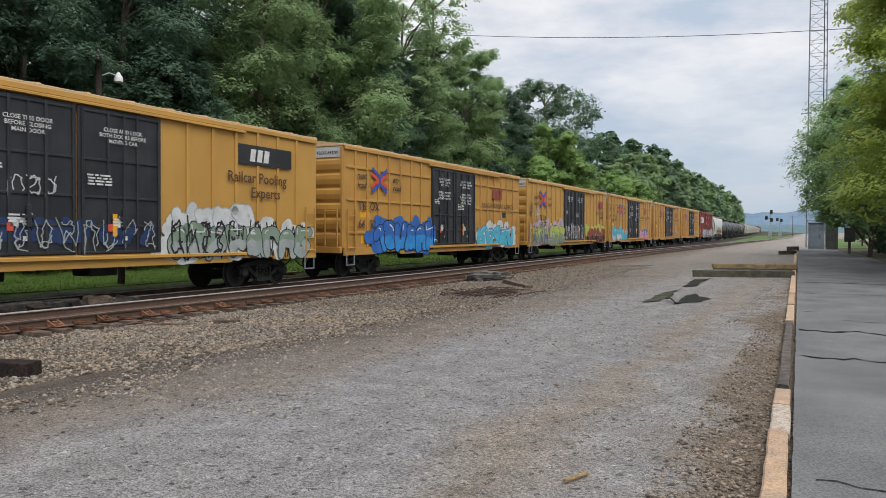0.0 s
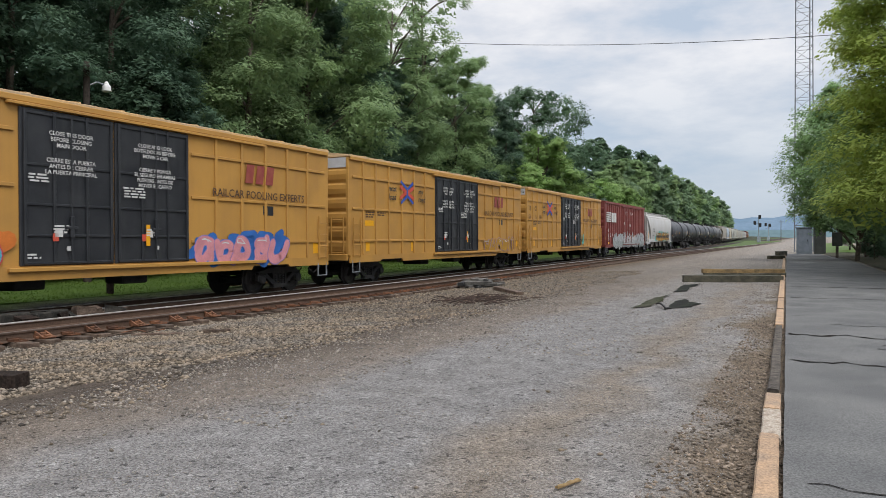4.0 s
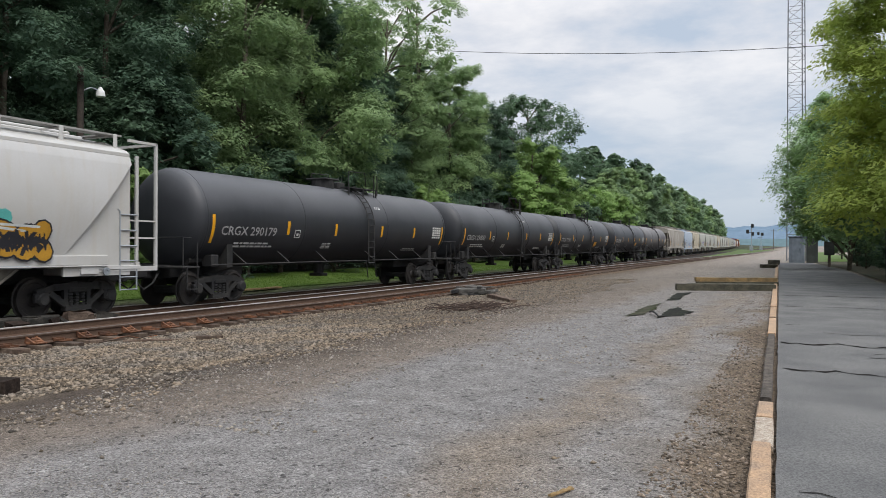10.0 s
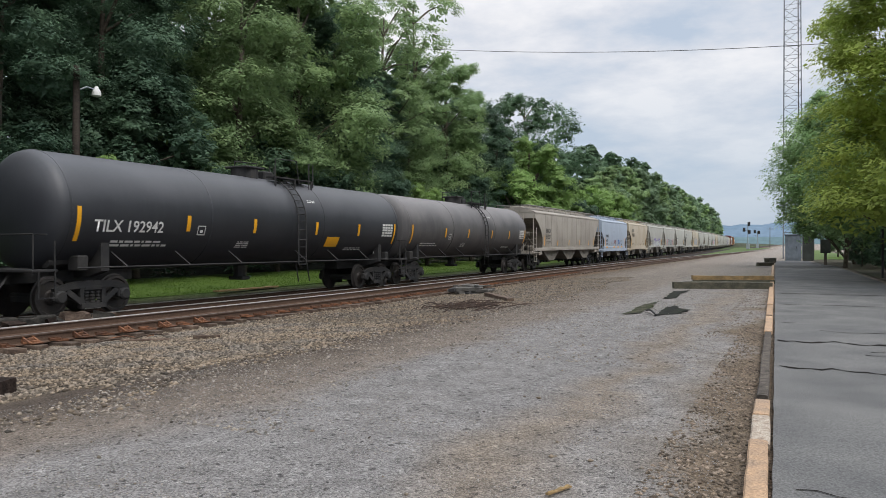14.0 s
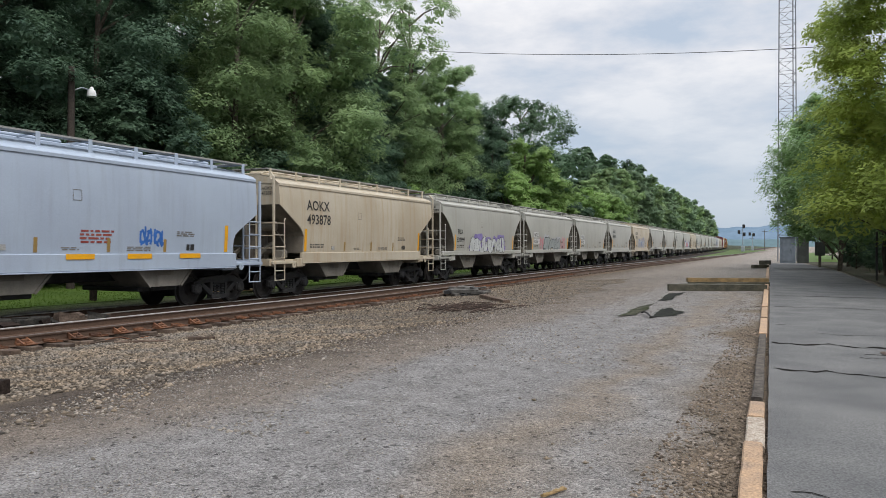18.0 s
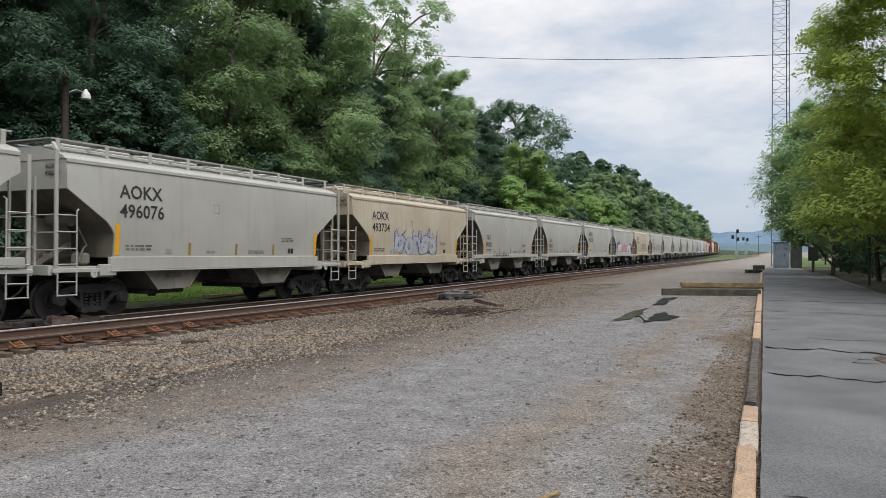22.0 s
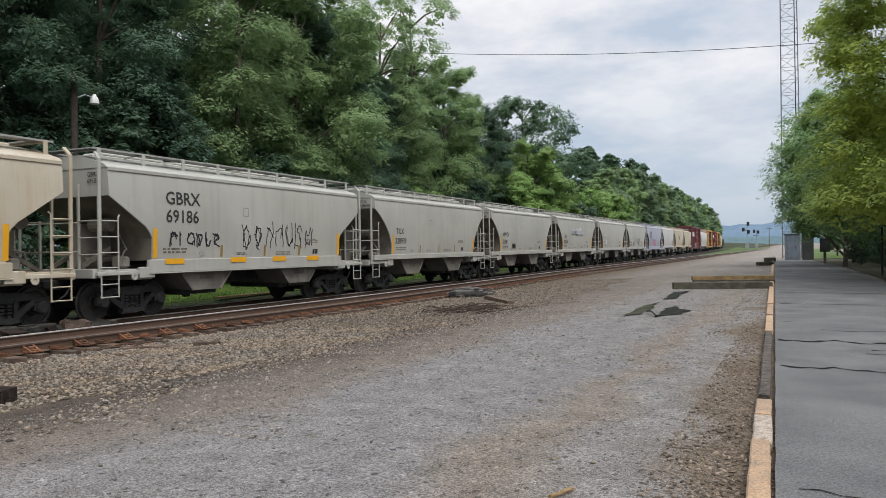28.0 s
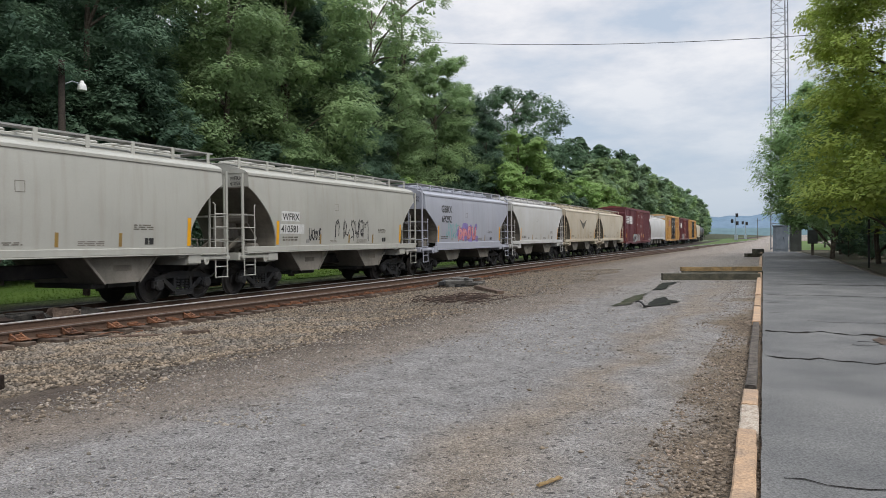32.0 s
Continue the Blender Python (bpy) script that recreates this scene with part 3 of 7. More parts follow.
def crack(y0, x0, x1, amp, width, seed, branch=None):
    r = random.Random(seed)
    g = Geo()
    pts = []
    n = max(6, int((x1 - x0) / 0.12))
    dy = 0.0
    for k in range(n + 1):
        dy += r.uniform(-amp, amp)
        dy *= 0.94
        pts.append((x0 + (x1 - x0) * k / n, y0 + dy + r.uniform(-0.07, 0.07) + (branch or 0) * k / n, width * 0.62 * r.uniform(0.2, 1.5)))
    for (xa, ya, wa), (xb, yb, wb) in zip(pts[:-1], pts[1:]):
        g.add([(xa, ya - wa, slab_z(xa, ya) + 0.006), (xb, yb - wb, slab_z(xb, yb) + 0.006), (xb, yb + wb, slab_z(xb, yb) + 0.006), (xa, ya + wa, slab_z(xa, ya) + 0.006)], [(0, 1, 2, 3)])
    return part("crack", g, TAR, platform, "dark open crack")


crack(13.6, -0.28, 4.0, 0.16, 0.13, 1); crack(10.45, -0.2, 4.1, 0.10, 0.075, 2); crack(12.6, 1.0, 4.0, 0.12, 0.06, 3, 0.5); crack(11.3, 1.9, 2.7, 0.06, 0.02, 4, -0.7)
crack(22.0, -0.4, 3.6, 0.05, 0.07, 5); crack(27.0, -0.5, 3.5, 0.05, 0.09, 6); crack(7.3, 1.2, 1.9, 0.02, 0.02, 7); crack(16.8, -0.3, 0.0, 0.02, 0.05, 8); crack(19.5, -0.4, -0.1, 0.02, 0.05, 9); crack(5.2, 0.0, 3.6, 0.04, 0.012, 10)
crack(4.3, -0.05, 0.9, 0.04, 0.02, 12)
crack(13.3, 1.6, 3.9, 0.2, 0.04, 21, -0.9); crack(10.7, 2.1, 3.9, 0.14, 0.03, 22, 1.6); crack(12.0, 0.9, 2.2, 0.1, 0.03, 23, 1.2); crack(9.2, 2.4, 3.7, 0.1, 0.025, 24, -0.5); crack(15.4, 0.4, 3.2, 0.12, 0.03, 25, 0.4); crack(8.1, 0.9, 1.35, 0.05, 0.015, 26)
for q_, (cx_, cy_) in enumerate(((1.9, 12.3), (2.6, 11.4), (3.1, 10.9), (2.3, 13.0))):
    r_ = random.Random(40 + q_)
    part("broken_patch", Geo().add([(cx_ + 0.13 * math.cos(a * 0.63) * r_.uniform(0.4, 1.3), cy_ + 0.28 * math.sin(a * 0.63) * r_.uniform(0.4, 1.3), slab_z(cx_, cy_) + 0.0075) for a in range(10)], [tuple(range(10))]), TAR if q_ % 2 else TIE, platform, "crumbled dark patch")
g_ = Geo()
r_ = random.Random(3)
g_.add([(1.35 + 0.11 * math.cos(a * 0.52) * r_.uniform(0.5, 1.3) + 0.0, 12.75 + 0.5 * math.sin(a * 0.52) * r_.uniform(0.5, 1.2), slab_z(1.35, 12.75) + 0.008) for a in range(12)], [tuple(range(12))])
part("broken_patch", g_, TIE, platform, "dark brown broken patch")

ROTTEN = surface("weathered_timber", (0.105, 0.088, 0.072), (0.045, 0.038, 0.032), 9.0, 0.95, bump=0.8, bscale=40, fine=0.45, vary=0.2)
edging = thing("platform_edging", "row of old edge beams, some tan, some grey and split", "edging", kind="structure")
for a, b, m_, w_, h_ in ((2.4, 6.3, EDGE_TAN, 0.14, 0.10), (6.28, 7.3, EDGE_PALE, 0.15, 0.085), (7.3, 8.02, EDGE_TAN, 0.14, 0.10), (8.25, 14.6, ROTTEN, 0.11, 0.10), (14.75, 17.9, EDGE_TAN, 0.14, 0.10),
                       (18.05, 21.3, EDGE_TAN, 0.14, 0.11), (21.5, 30.0, EDGE_TAN, 0.15, 0.11), (30.2, 43.0, EDGE_TAN, 0.15, 0.11), (43.2, 58.0, EDGE_TAN, 0.15, 0.11), (58.2, 75.0, EDGE_TAN, 0.15, 0.11)):
    g_ = Geo()
    n_ = max(2, int((b - a) / 0.35))
    r_ = random.Random(int(a * 10))
    rings = []
    for k in range(n_ + 1):
        y = a + (b - a) * k / n_
        x = -0.115 - 0.0235 * y + r_.uniform(-0.006, 0.006)
        z0, z1 = rise(y) - 0.12, rise(y) + h_ - 0.02 + r_.uniform(-0.008, 0.004)
        rings.append([(x - w_ / 2, y, z0), (x + w_ / 2, y, z0), (x + w_ / 2, y, z1 - 0.012), (x + w_ / 2 - 0.012, y, z1), (x - w_ / 2 + 0.012, y, z1), (x - w_ / 2, y, z1 - 0.012)])
    part("edge_beam", g_.rings(rings), m_, edging, {"weathered_timber": "grey split timber", "crumbled_concrete": "crumbled pale stretch"}.get(m_.name, "tan edge beam"))

# ---- the train: each wagon stands on the rails, y from its leading coupler backwards, +x the side towards the platform ----
def letters(text, size, slant=0.0, align="LEFT"):
    """Flat letter shapes in x and y, set from the origin to the right."""
    cu = bpy.data.curves.new("letters", "FONT")
    cu.body, cu.size, cu.shear, cu.resolution_u, cu.offset, cu.align_x = text, size, slant, 2, size * 0.014, align
    ob = bpy.data.objects.new("letters", cu)
    scene.collection.objects.link(ob)
    me = bpy.data.meshes.new_from_object(ob.evaluated_get(bpy.context.evaluated_depsgraph_get()))
    bpy.data.objects.remove(ob)
    return me


def write(name, text, y, z, size, material, parent, side, lift=0.008, slant=0.0, stretch=1.0, label="", align="LEFT"):
    """Lettering on the near side of a wagon; side(z) is the half width there."""
    for k, line in enumerate(text.split("\n")[1:]):
        write(name, line, y, z - size * (k + 1), size, material, parent, side, lift, slant, stretch, label, align)
    me = letters(text.split("\n")[0], size, slant, align)
    for v in me.vertices:
        u, w = v.co.x * stretch, v.co.y
        v.co = (side(z + w) + lift, y + u, z + w)
    me.materials.clear(); me.materials.append(material)
    return part(name, me, material, parent, label)


def write_end(name, text, x, y, z, size, material, parent):
    me = letters(text, size)
    for v in me.vertices:
        v.co = (x + v.co.x, y, z + v.co.y)
    me.materials.clear(); me.materials.append(material)
    return part(name, me, material, parent)


def patch(g, y0, z0, y1, z1, side, lift, n=1):
    """A flat rectangle laid on the near side."""
    for k in range(n):
        a, b = z0 + (z1 - z0) * k / n, z0 + (z1 - z0) * (k + 1) / n
        g.add([(side(a) + lift, y0, a), (side(a) + lift, y1, a), (side(b) + lift, y1, b), (side(b) + lift, y0, b)], [(0, 1, 2, 3)])
    return g


def small_print(parent, y, z, w, rows, side, material, lift=0.007, h=0.05, seed=1):
    r = random.Random(seed)
    g = Geo()
    for k in range(rows):
        u = y + r.uniform(0, 0.05)
        while u < y + w * r.uniform(0.8, 1.0):
            q = r.uniform(0.08, 0.3)
            patch(g, u, z - k * h * 1.8, min(u + q, y + w), z - k * h * 1.8 + h, side, lift)
            u += q + 0.05
    return part("small_print", g, material, parent)


HOOKS = [
    [[(0.08, 1.0), (0.16, 0.3), (0.3, 0.02), (0.62, 0.05), (0.82, 0.38)], [(0.55, 1.0), (0.58, 0.45)]],
    [[(0.1, 0.0), (0.24, 0.8), (0.5, 0.98), (0.8, 0.8), (0.84, 0.5)], [(0.42, 0.52), (0.85, 0.02)]],
    [[(0.84, 0.92), (0.4, 0.95), (0.18, 0.72), (0.5, 0.5), (0.8, 0.3), (0.6, 0.04), (0.1, 0.06)]],
    [[(0.12, 0.0), (0.16, 0.98)], [(0.16, 0.45), (0.5, 0.55), (0.85, 1.0)], [(0.5, 0.52), (0.92, 0.0)]],
    [[(0.12, 0.98), (0.16, 0.25), (0.45, 0.05), (0.76, 0.2), (0.88, 0.95)], [(0.5, 0.6), (0.52, 0.25)]],
    [[(0.5, 0.95), (0.18, 0.66), (0.22, 0.18), (0.6, 0.05), (0.85, 0.4), (0.72, 0.85), (0.5, 0.95)]],
    [[(0.08, 0.1), (0.3, 1.0), (0.5, 0.35), (0.72, 1.0), (0.92, 0.05)]],
]


def loose_strokes(r):
    """Hooked, swollen strokes that follow no letter."""
    out = []
    for stroke in r.choice(HOOKS)[:1] + r.choice(HOOKS)[:1]:
        flip, turn = r.random() < 0.5, r.random() < 0.5
        pts = [((1 - u if flip else u) + r.uniform(-0.14, 0.14), (1 - v if turn else v) + r.uniform(-0.1, 0.1)) for u, v in stroke]
        fine = []
        for (u0, v0), (u1, v1) in zip(pts[:-1], pts[1:]):
            fine += [(u0 + (u1 - u0) * q / 3, v0 + (v1 - v0) * q / 3) for q in range(3)]
        fine.append(pts[-1])
        for _ in range(2):
            fine = [fine[0]] + [tuple((a + 2 * b + c) / 4 for a, b, c in zip(fine[k - 1], fine[k], fine[k + 1])) for k in range(1, len(fine) - 1)] + [fine[-1]]
        out.append(fine)
    return out


def ribbon(g, pts, t, side, base, tick):
    for k in range(len(pts)):
        y, z = pts[k]
        tick[0] += 1
        lift = base + 0.00006 * (tick[0] % 15)
        n = 9
        g.add([(side(z + t * math.sin(2 * math.pi * q / n)) + lift, y + t * math.cos(2 * math.pi * q / n), z + t * math.sin(2 * math.pi * q / n)) for q in range(n)], [tuple(range(n))])
        if k + 1 < len(pts):
            y2, z2 = pts[k + 1]
            d = math.hypot(y2 - y, z2 - z) or 1
            ny, nz = -(z2 - z) / d * t, (y2 - y) / d * t
            tick[0] += 1
            lift = base + 0.00006 * (tick[0] % 15)
            g.add([(side(c) + lift, b, c) for b, c in ((y + ny, z + nz), (y2 + ny, z2 + nz), (y2 - ny, z2 - nz), (y - ny, z - nz))], [(0, 1, 2, 3)])


def graffiti(parent, y0, y1, z0, z1, fill, rim, cloud, seed, count, side, fat=0.13, lift=0.006, label="sprayed graffiti", second=None, gap=0.003):
    """Swollen strokes with a dark rim over a sprayed cloud: no readable word."""
    r = random.Random(seed)
    gc, gr, gf, gs = Geo(), Geo(), Geo(), Geo()
    tick = [0]
    w = (y1 - y0) / count
    if cloud:
        for k in range(count * 7):
            c = (y0 + r.uniform(0, 1) * (y1 - y0), z0 + r.uniform(0.1, 0.95) * (z1 - z0))
            s = r.uniform(0.12, 0.24) * (z1 - z0)
            ribbon(gc, [c, (c[0] + r.uniform(-0.5, 0.5), c[1] + r.uniform(-0.1, 0.12))], s, side, lift, tick)
    gh = Geo()
    fat *= 1.25
    for k in range(count):
        # each figure laps over the one before it
        step = lift + gap + k * 0.0042
        lean, drop, tall = r.uniform(-0.12, 0.22), r.uniform(-0.06, 0.06), r.uniform(0.78, 0.95)
        for stroke in loose_strokes(r):
            pts = [(y0 + (k + 0.02 + (u + lean * (v - 0.5)) * 0.98) * w, z0 + fat + drop + v * tall * (z1 - z0 - 2 * fat)) for u, v in stroke]
            ribbon(gr, pts, fat * 1.2, side, step, tick)
            ribbon(gf, pts, fat, side, step + 0.0021, tick)
            if second:
                low = [(y, z - fat * 0.15) for y, z in pts if z < z0 + (z1 - z0) * 0.45]
                if len(low) > 1:
                    ribbon(gs, low, fat * 0.8, side, step + 0.0031, tick)
            shine = [(y - fat * 0.45, z + fat * 0.35) for y, z in pts if z > z0 + (z1 - z0) * 0.6]
            if len(shine) > 1:
                ribbon(gh, shine[:4], fat * 0.13, side, step + 0.0036, tick)
    obs = []
    if cloud:
        obs.append(part("graffiti_cloud", gc, SPRAY[cloud], parent, label))
    obs.append(part("graffiti_rim", gr, SPRAY[rim], parent, label))
    obs.append(part("graffiti_fill", gf, SPRAY[fill], parent, label))
    if second:
        obs.append(part("graffiti_shade", gs, SPRAY[second], parent, label))
    if gh.v and fill not in ("pale", "silver", "grey", "navy", "lime", "brick", "black"):
        obs.append(part("graffiti_shine", gh, SPRAY["pale"], parent, "pale highlights of the graffiti"))
    for ob in obs:
        ob["kind"] = "stuff"
    return obs


def scrawl(parent, y0, y1, z0, z1, ink, seed, side, count=6, fat=0.016):
    """A thin sprayed scribble."""
    r = random.Random(seed)
    g = Geo(); tick = [0]
    w = (y1 - y0) / count
    for k in range(count):
        for stroke in loose_strokes(r):
            ribbon(g, [(y0 + (k + u * 0.9 + r.uniform(-0.1, 0.1)) * w, z0 + (v + r.uniform(-0.12, 0.12)) * (z1 - z0)) for u, v in stroke], fat, side, 0.006, tick)
    ob = part("graffiti_scrawl", g, SPRAY[ink], parent, "thin sprayed scribble")
    ob["kind"] = "stuff"
    return ob


def wheel_mesh():
    return Geo().disc_x([(0.66, 0.10), (0.665, 0.47), (0.70, 0.475), (0.71, 0.44), (0.80, 0.425), (0.80, 0.36), (0.765, 0.34), (0.755, 0.17), (0.81, 0.14), (0.81, 0.08)], 0, 0.42, 22).mesh("wheel", WHEEL, True)


def side_frame_mesh():
    g = Geo()
    for s in (-1, 1):
        g.bar((1.03, 0, 0.70), (1.03, s * 0.62, 0.66), 0.13, 0.15)
        g.bar((1.03, s * 0.58, 0.67), (1.03, s * 1.02, 0.56), 0.13, 0.13)
        g.bar((1.03, s * 0.70, 0.56), (1.03, s * 0.26, 0.25), 0.12, 0.12)
        g.bar((1.03, s * 0.30, 0.22), (1.03, s * 0.30, 0.66), 0.11, 0.10)
        g.box(0.95, s * 0.89 - 0.17, 0.34, 1.12, s * 0.89 + 0.17, 0.56, 0.03)
        g.disc_x([(1.05, 0.15), (1.14, 0.15), (1.18, 0.11), (1.18, 0.03)], s * 0.89, 0.43, 12)
    g.bar((1.03, -0.34, 0.21), (1.03, 0.34, 0.21), 0.2, 0.11)
    for k in (-0.16, 0, 0.16):
        for q in range(4):
            g.rings([[(1.03 + 0.065 * math.cos(a * math.pi / 4), k + 0.065 * math.sin(a * math.pi / 4), 0.27 + 0.07 * q + dz) for a in range(8)] for dz in (0, 0.045)])
    g.box(0.9, -0.24, 0.54, 1.1, 0.24, 0.66, 0.02)
    return g.mesh("side_frame", STEEL_K)


WHEEL_ME, FRAME_ME = wheel_mesh(), side_frame_mesh()
_t = Geo().box(-0.95, -0.22, 0.48, 0.95, 0.22, 0.72, 0.03).box(-0.6, -1.0, 0.3, 0.6, -0.9, 0.42).box(-0.6, 0.9, 0.3, 0.6, 1.0, 0.42)
for _s in (-0.89, 0.89):
    _t.disc_x([(-0.66, 0.085), (0.66, 0.085)], _s, 0.42, 10)
    _t.bar((0.62, _s * 0.35, 0.3), (0.62, _s * 0.45, 0.62), 0.1)
TRUCK_ME = _t.mesh("truck", STEEL_K)


def truck(parent, y):
    ob = part("truck", TRUCK_ME, STEEL_K, parent, "black cast steel truck")
    ob.location, ob.scale = (0, y, -FAR_DROP), (1, 1.06, 1.13)
    for s in (-0.89, 0.89):
        for turn in (0, math.pi):
            w = part("wheel", WHEEL_ME, WHEEL, ob)
            w.location, w.rotation_euler = (0, s, 0), (0, 0, turn)
    for turn in (0, math.pi):
        f = part("side_frame", FRAME_ME, STEEL_K, ob)
        f.rotation_euler = (0, 0, turn)
    return ob


_c = Geo().box(-0.13, 0, 0.72, 0.13, 0.9, 0.98, 0.02).box(-0.2, -0.18, 0.74, 0.16, 0.16, 1.0, 0.05).box(-0.3, 0.62, 0.68, 0.3, 0.78, 1.06, 0.02)
_c.tube([(0.45, 0.5, 0.95), (0.5, 0.2, 0.6), (0.42, -0.05, 0.42), (0.3, -0.2, 0.62)], 0.028, 6)
COUPLER_ME = _c.mesh("coupler", STEEL_K)


def running_gear(wagon, length, inset, sill=True):
    """Trucks, couplers and the centre sill."""
    truck(wagon, inset); truck(wagon, length - inset)
    part("coupler", COUPLER_ME, STEEL_K, wagon)
    c = part("coupler", COUPLER_ME, STEEL_K, wagon)
    c.location, c.rotation_euler = (0, length, 0), (0, 0, math.pi)
    if sill:
        part("center_sill", Geo().box(-0.22, 0.8, 0.7, 0.22, length - 0.8, 1.06, 0.02), STEEL_K, wagon)


def ladder(parent, x, y0, y1, z0, z1, step, material, along="y"):
    """Two stiles and rungs; along y on a side, along x on an end (then x is the plane's y)."""
    g = Geo()
    def at(u, z):
        return (x, u, z) if along == "y" else (u, x, z)
    for u in (y0, y1):
        g.bar(at(u, z0), at(u, z1), 0.045, 0.03)
    z = z0 + 0.06
    while z <= z1:
        g.tube([at(y0, z), at(y1, z)], 0.016, 5)
        z += step
    return part("ladder", g, material, parent)


def stirrup(parent, x, y, z0, z1, w, material):
    return part("step_stirrup", Geo().bar((x, y, z1), (x, y, z0), 0.035, 0.03).bar((x, y + w, z1), (x, y + w, z0), 0.035, 0.03).bar((x, y - 0.017, z0), (x, y + w + 0.017, z0), 0.05, 0.03), material, parent)


# ---- boxcars ----
def boxcar(label, length, body_l, paint, roof_paint, ribs, door, door_paint, posts, end_panel, group):
    w = thing("boxcar", label, "boxcar", group)
    a, b = (length - body_l) / 2, (length + body_l) / 2
    X = 1.55
    flat = lambda z: X
    part("body", Geo().box(-X, a, 0.98, X, b, 4.82), paint, w)
    n = 15
    part("roof", Geo().box(-X - 0.06, a - 0.05, 4.82, X + 0.06, b + 0.05, 4.9, 0.01), roof_paint, w)
    pitch = (body_l + 0.1) / n
    sec = lambda y, h: [(x, y, 4.86 + h + (1.6 - abs(x)) * 0.13) for x in (-1.58, -0.05, 0.05, 1.58)] + [(1.58, y, 4.86), (-1.58, y, 4.86)]
    panel = Geo().rings([sec(0.01, 0.035), sec(pitch - 0.12, 0.035)]).mesh("roof_panel", roof_paint)
    rib = Geo().rings([sec(pitch - 0.12, 0.07), sec(pitch - 0.01, 0.07)]).mesh("roof_rib", roof_paint)
    for k in range(n):
        for nm, me in (("roof_panel", panel), ("roof_rib", rib)):
            part(nm, me, roof_paint, w).location = (0, a - 0.05 + pitch * k, 0)
    part("top_rail", Geo().box(X, a, 4.70, X + 0.075, b, 4.84, 0.015), paint, w)
    sill = Geo().prism([(a, 0.78), (a + 2.2, 0.78), (a + 2.3, 0.86), (a + 4.0, 0.86), (a + 4.1, 0.74), (b - 4.1, 0.74), (b - 4.0, 0.86), (b - 2.3, 0.86), (b - 2.2, 0.78), (b, 0.78), (b, 1.06), (a, 1.06)], X - 0.02, X + 0.05)
    part("side_sill", sill, paint, w)
    part("side_sill", Geo().box(-X - 0.05, a, 0.78, -X, b, 1.06), paint, w)
    part("underframe", Geo().box(-1.3, a + 0.1, 0.8, 1.3, b - 0.1, 0.98).box(-0.5, length * 0.42, 0.45, 0.5, length * 0.46, 0.8, 0.03).box(0.3, length * 0.55, 0.5, 1.0, length * 0.59, 0.8, 0.03), STEEL_K, w)
    # uprights and cross ribs of the near side
    for y in posts:
        y = a + y
        part("post", Geo().box(X, y - 0.055, 1.06, X + 0.055, y + 0.055, 4.70, 0.012), paint, w)
    if ribs:
        edges = sorted([a + 0.12] + [a + p for p in posts] + [a + door[0] - 0.06, a + door[1] + 0.06, b - 0.12])
        for u0, u1 in zip(edges[:-1], edges[1:]):
            if u0 > a + door[0] - 0.1 and u1 < a + door[1] + 0.1 or u1 - u0 < 0.3:
                continue
            for z in (1.62, 2.86, 4.08):
                part("side_rib", Geo().box(X, u0 + 0.06, z - 0.045, X + 0.045, u1 - 0.06, z + 0.045, 0.01), paint, w)
    for y in (a + 1, b - 1.1):
        part("post", Geo().box(-X - 0.05, y, 1.06, -X, y + 0.1, 4.7), paint, w)
    # pressed ends
    for y, s in ((a, -1), (b, 1)):
        e = Geo()
        for k in range(6):
            z = 1.10 + k * 0.55
            e.rings([[(x, y, z), (x, y + s * 0.05, z + 0.12), (x, y + s * 0.075, z + 0.3), (x, y + s * 0.06, z + 0.45), (x, y, z + 0.52)] for x in (-1.46, 1.46)])
        e.box(1.44, min(y, y + s * 0.07), 1.06, 1.55, max(y, y + s * 0.07), 4.8, 0.01).box(-1.55, min(y, y + s * 0.07), 1.06, -1.44, max(y, y + s * 0.07), 4.8, 0.01)
        part("end_ribs", e, paint, w)
        part("end_sill", Geo().box(-1.5, min(y, y + s * 0.12), 0.86, 1.5, max(y, y + s * 0.12), 1.1, 0.02), paint, w)
        ladder(w, y + s * 0.2, 0.85, 1.4, 1.1, 2.5, 0.42, paint, "x")
        part("end_top_panel", Geo().box(-1.5, min(y, y + s * 0.03), 4.42, 1.5, max(y, y + s * 0.03), 4.8), end_panel, w, "pale top panel of the end wall" if end_panel is not paint else "")
    ladder(w, X + 0.1, a + 0.12, a + 0.62, 1.0, 2.5, 0.40, paint)
    ladder(w, X + 0.1, b - 0.62, b - 0.12, 1.0, 2.5, 0.40, paint)
    stirrup(w, X + 0.05, a + 0.12, 0.42, 0.86, 0.5, STEEL_G); stirrup(w, X + 0.05, b - 0.62, 0.42, 0.86, 0.5, STEEL_G)
    # double plug door
    d0, d1 = a + door[0], a + door[1]
    dm = (d0 + d1) / 2
    for q0, q1 in ((d0, dm - 0.02), (dm + 0.02, d1)):
        dr = part("door", Geo().box(X - 0.02, q0, 1.06, X + 0.06, q1, 4.60, 0.02), door_paint, w, "")
        hw = (q1 - q0)
        for f in (0.04, 0.33, 0.68, 0.96):
            part("door_post", Geo().box(X + 0.06, q0 + hw * f - 0.035, 1.1, X + 0.11, q0 + hw * f + 0.035, 4.56, 0.01), door_paint, dr)
        for z in (1.12, 1.75, 2.45, 3.35, 4.5):
            part("door_bar", Geo().box(X + 0.06, q0 + 0.1, z - 0.03, X + 0.09, q1 - 0.1, z + 0.03, 0.008), door_paint, dr)
        part("lock_rod", Geo().tube([(X + 0.13, q0 + hw * 0.5, 1.15), (X + 0.13, q0 + hw * 0.5, 4.5)], 0.02, 6), door_paint, dr)
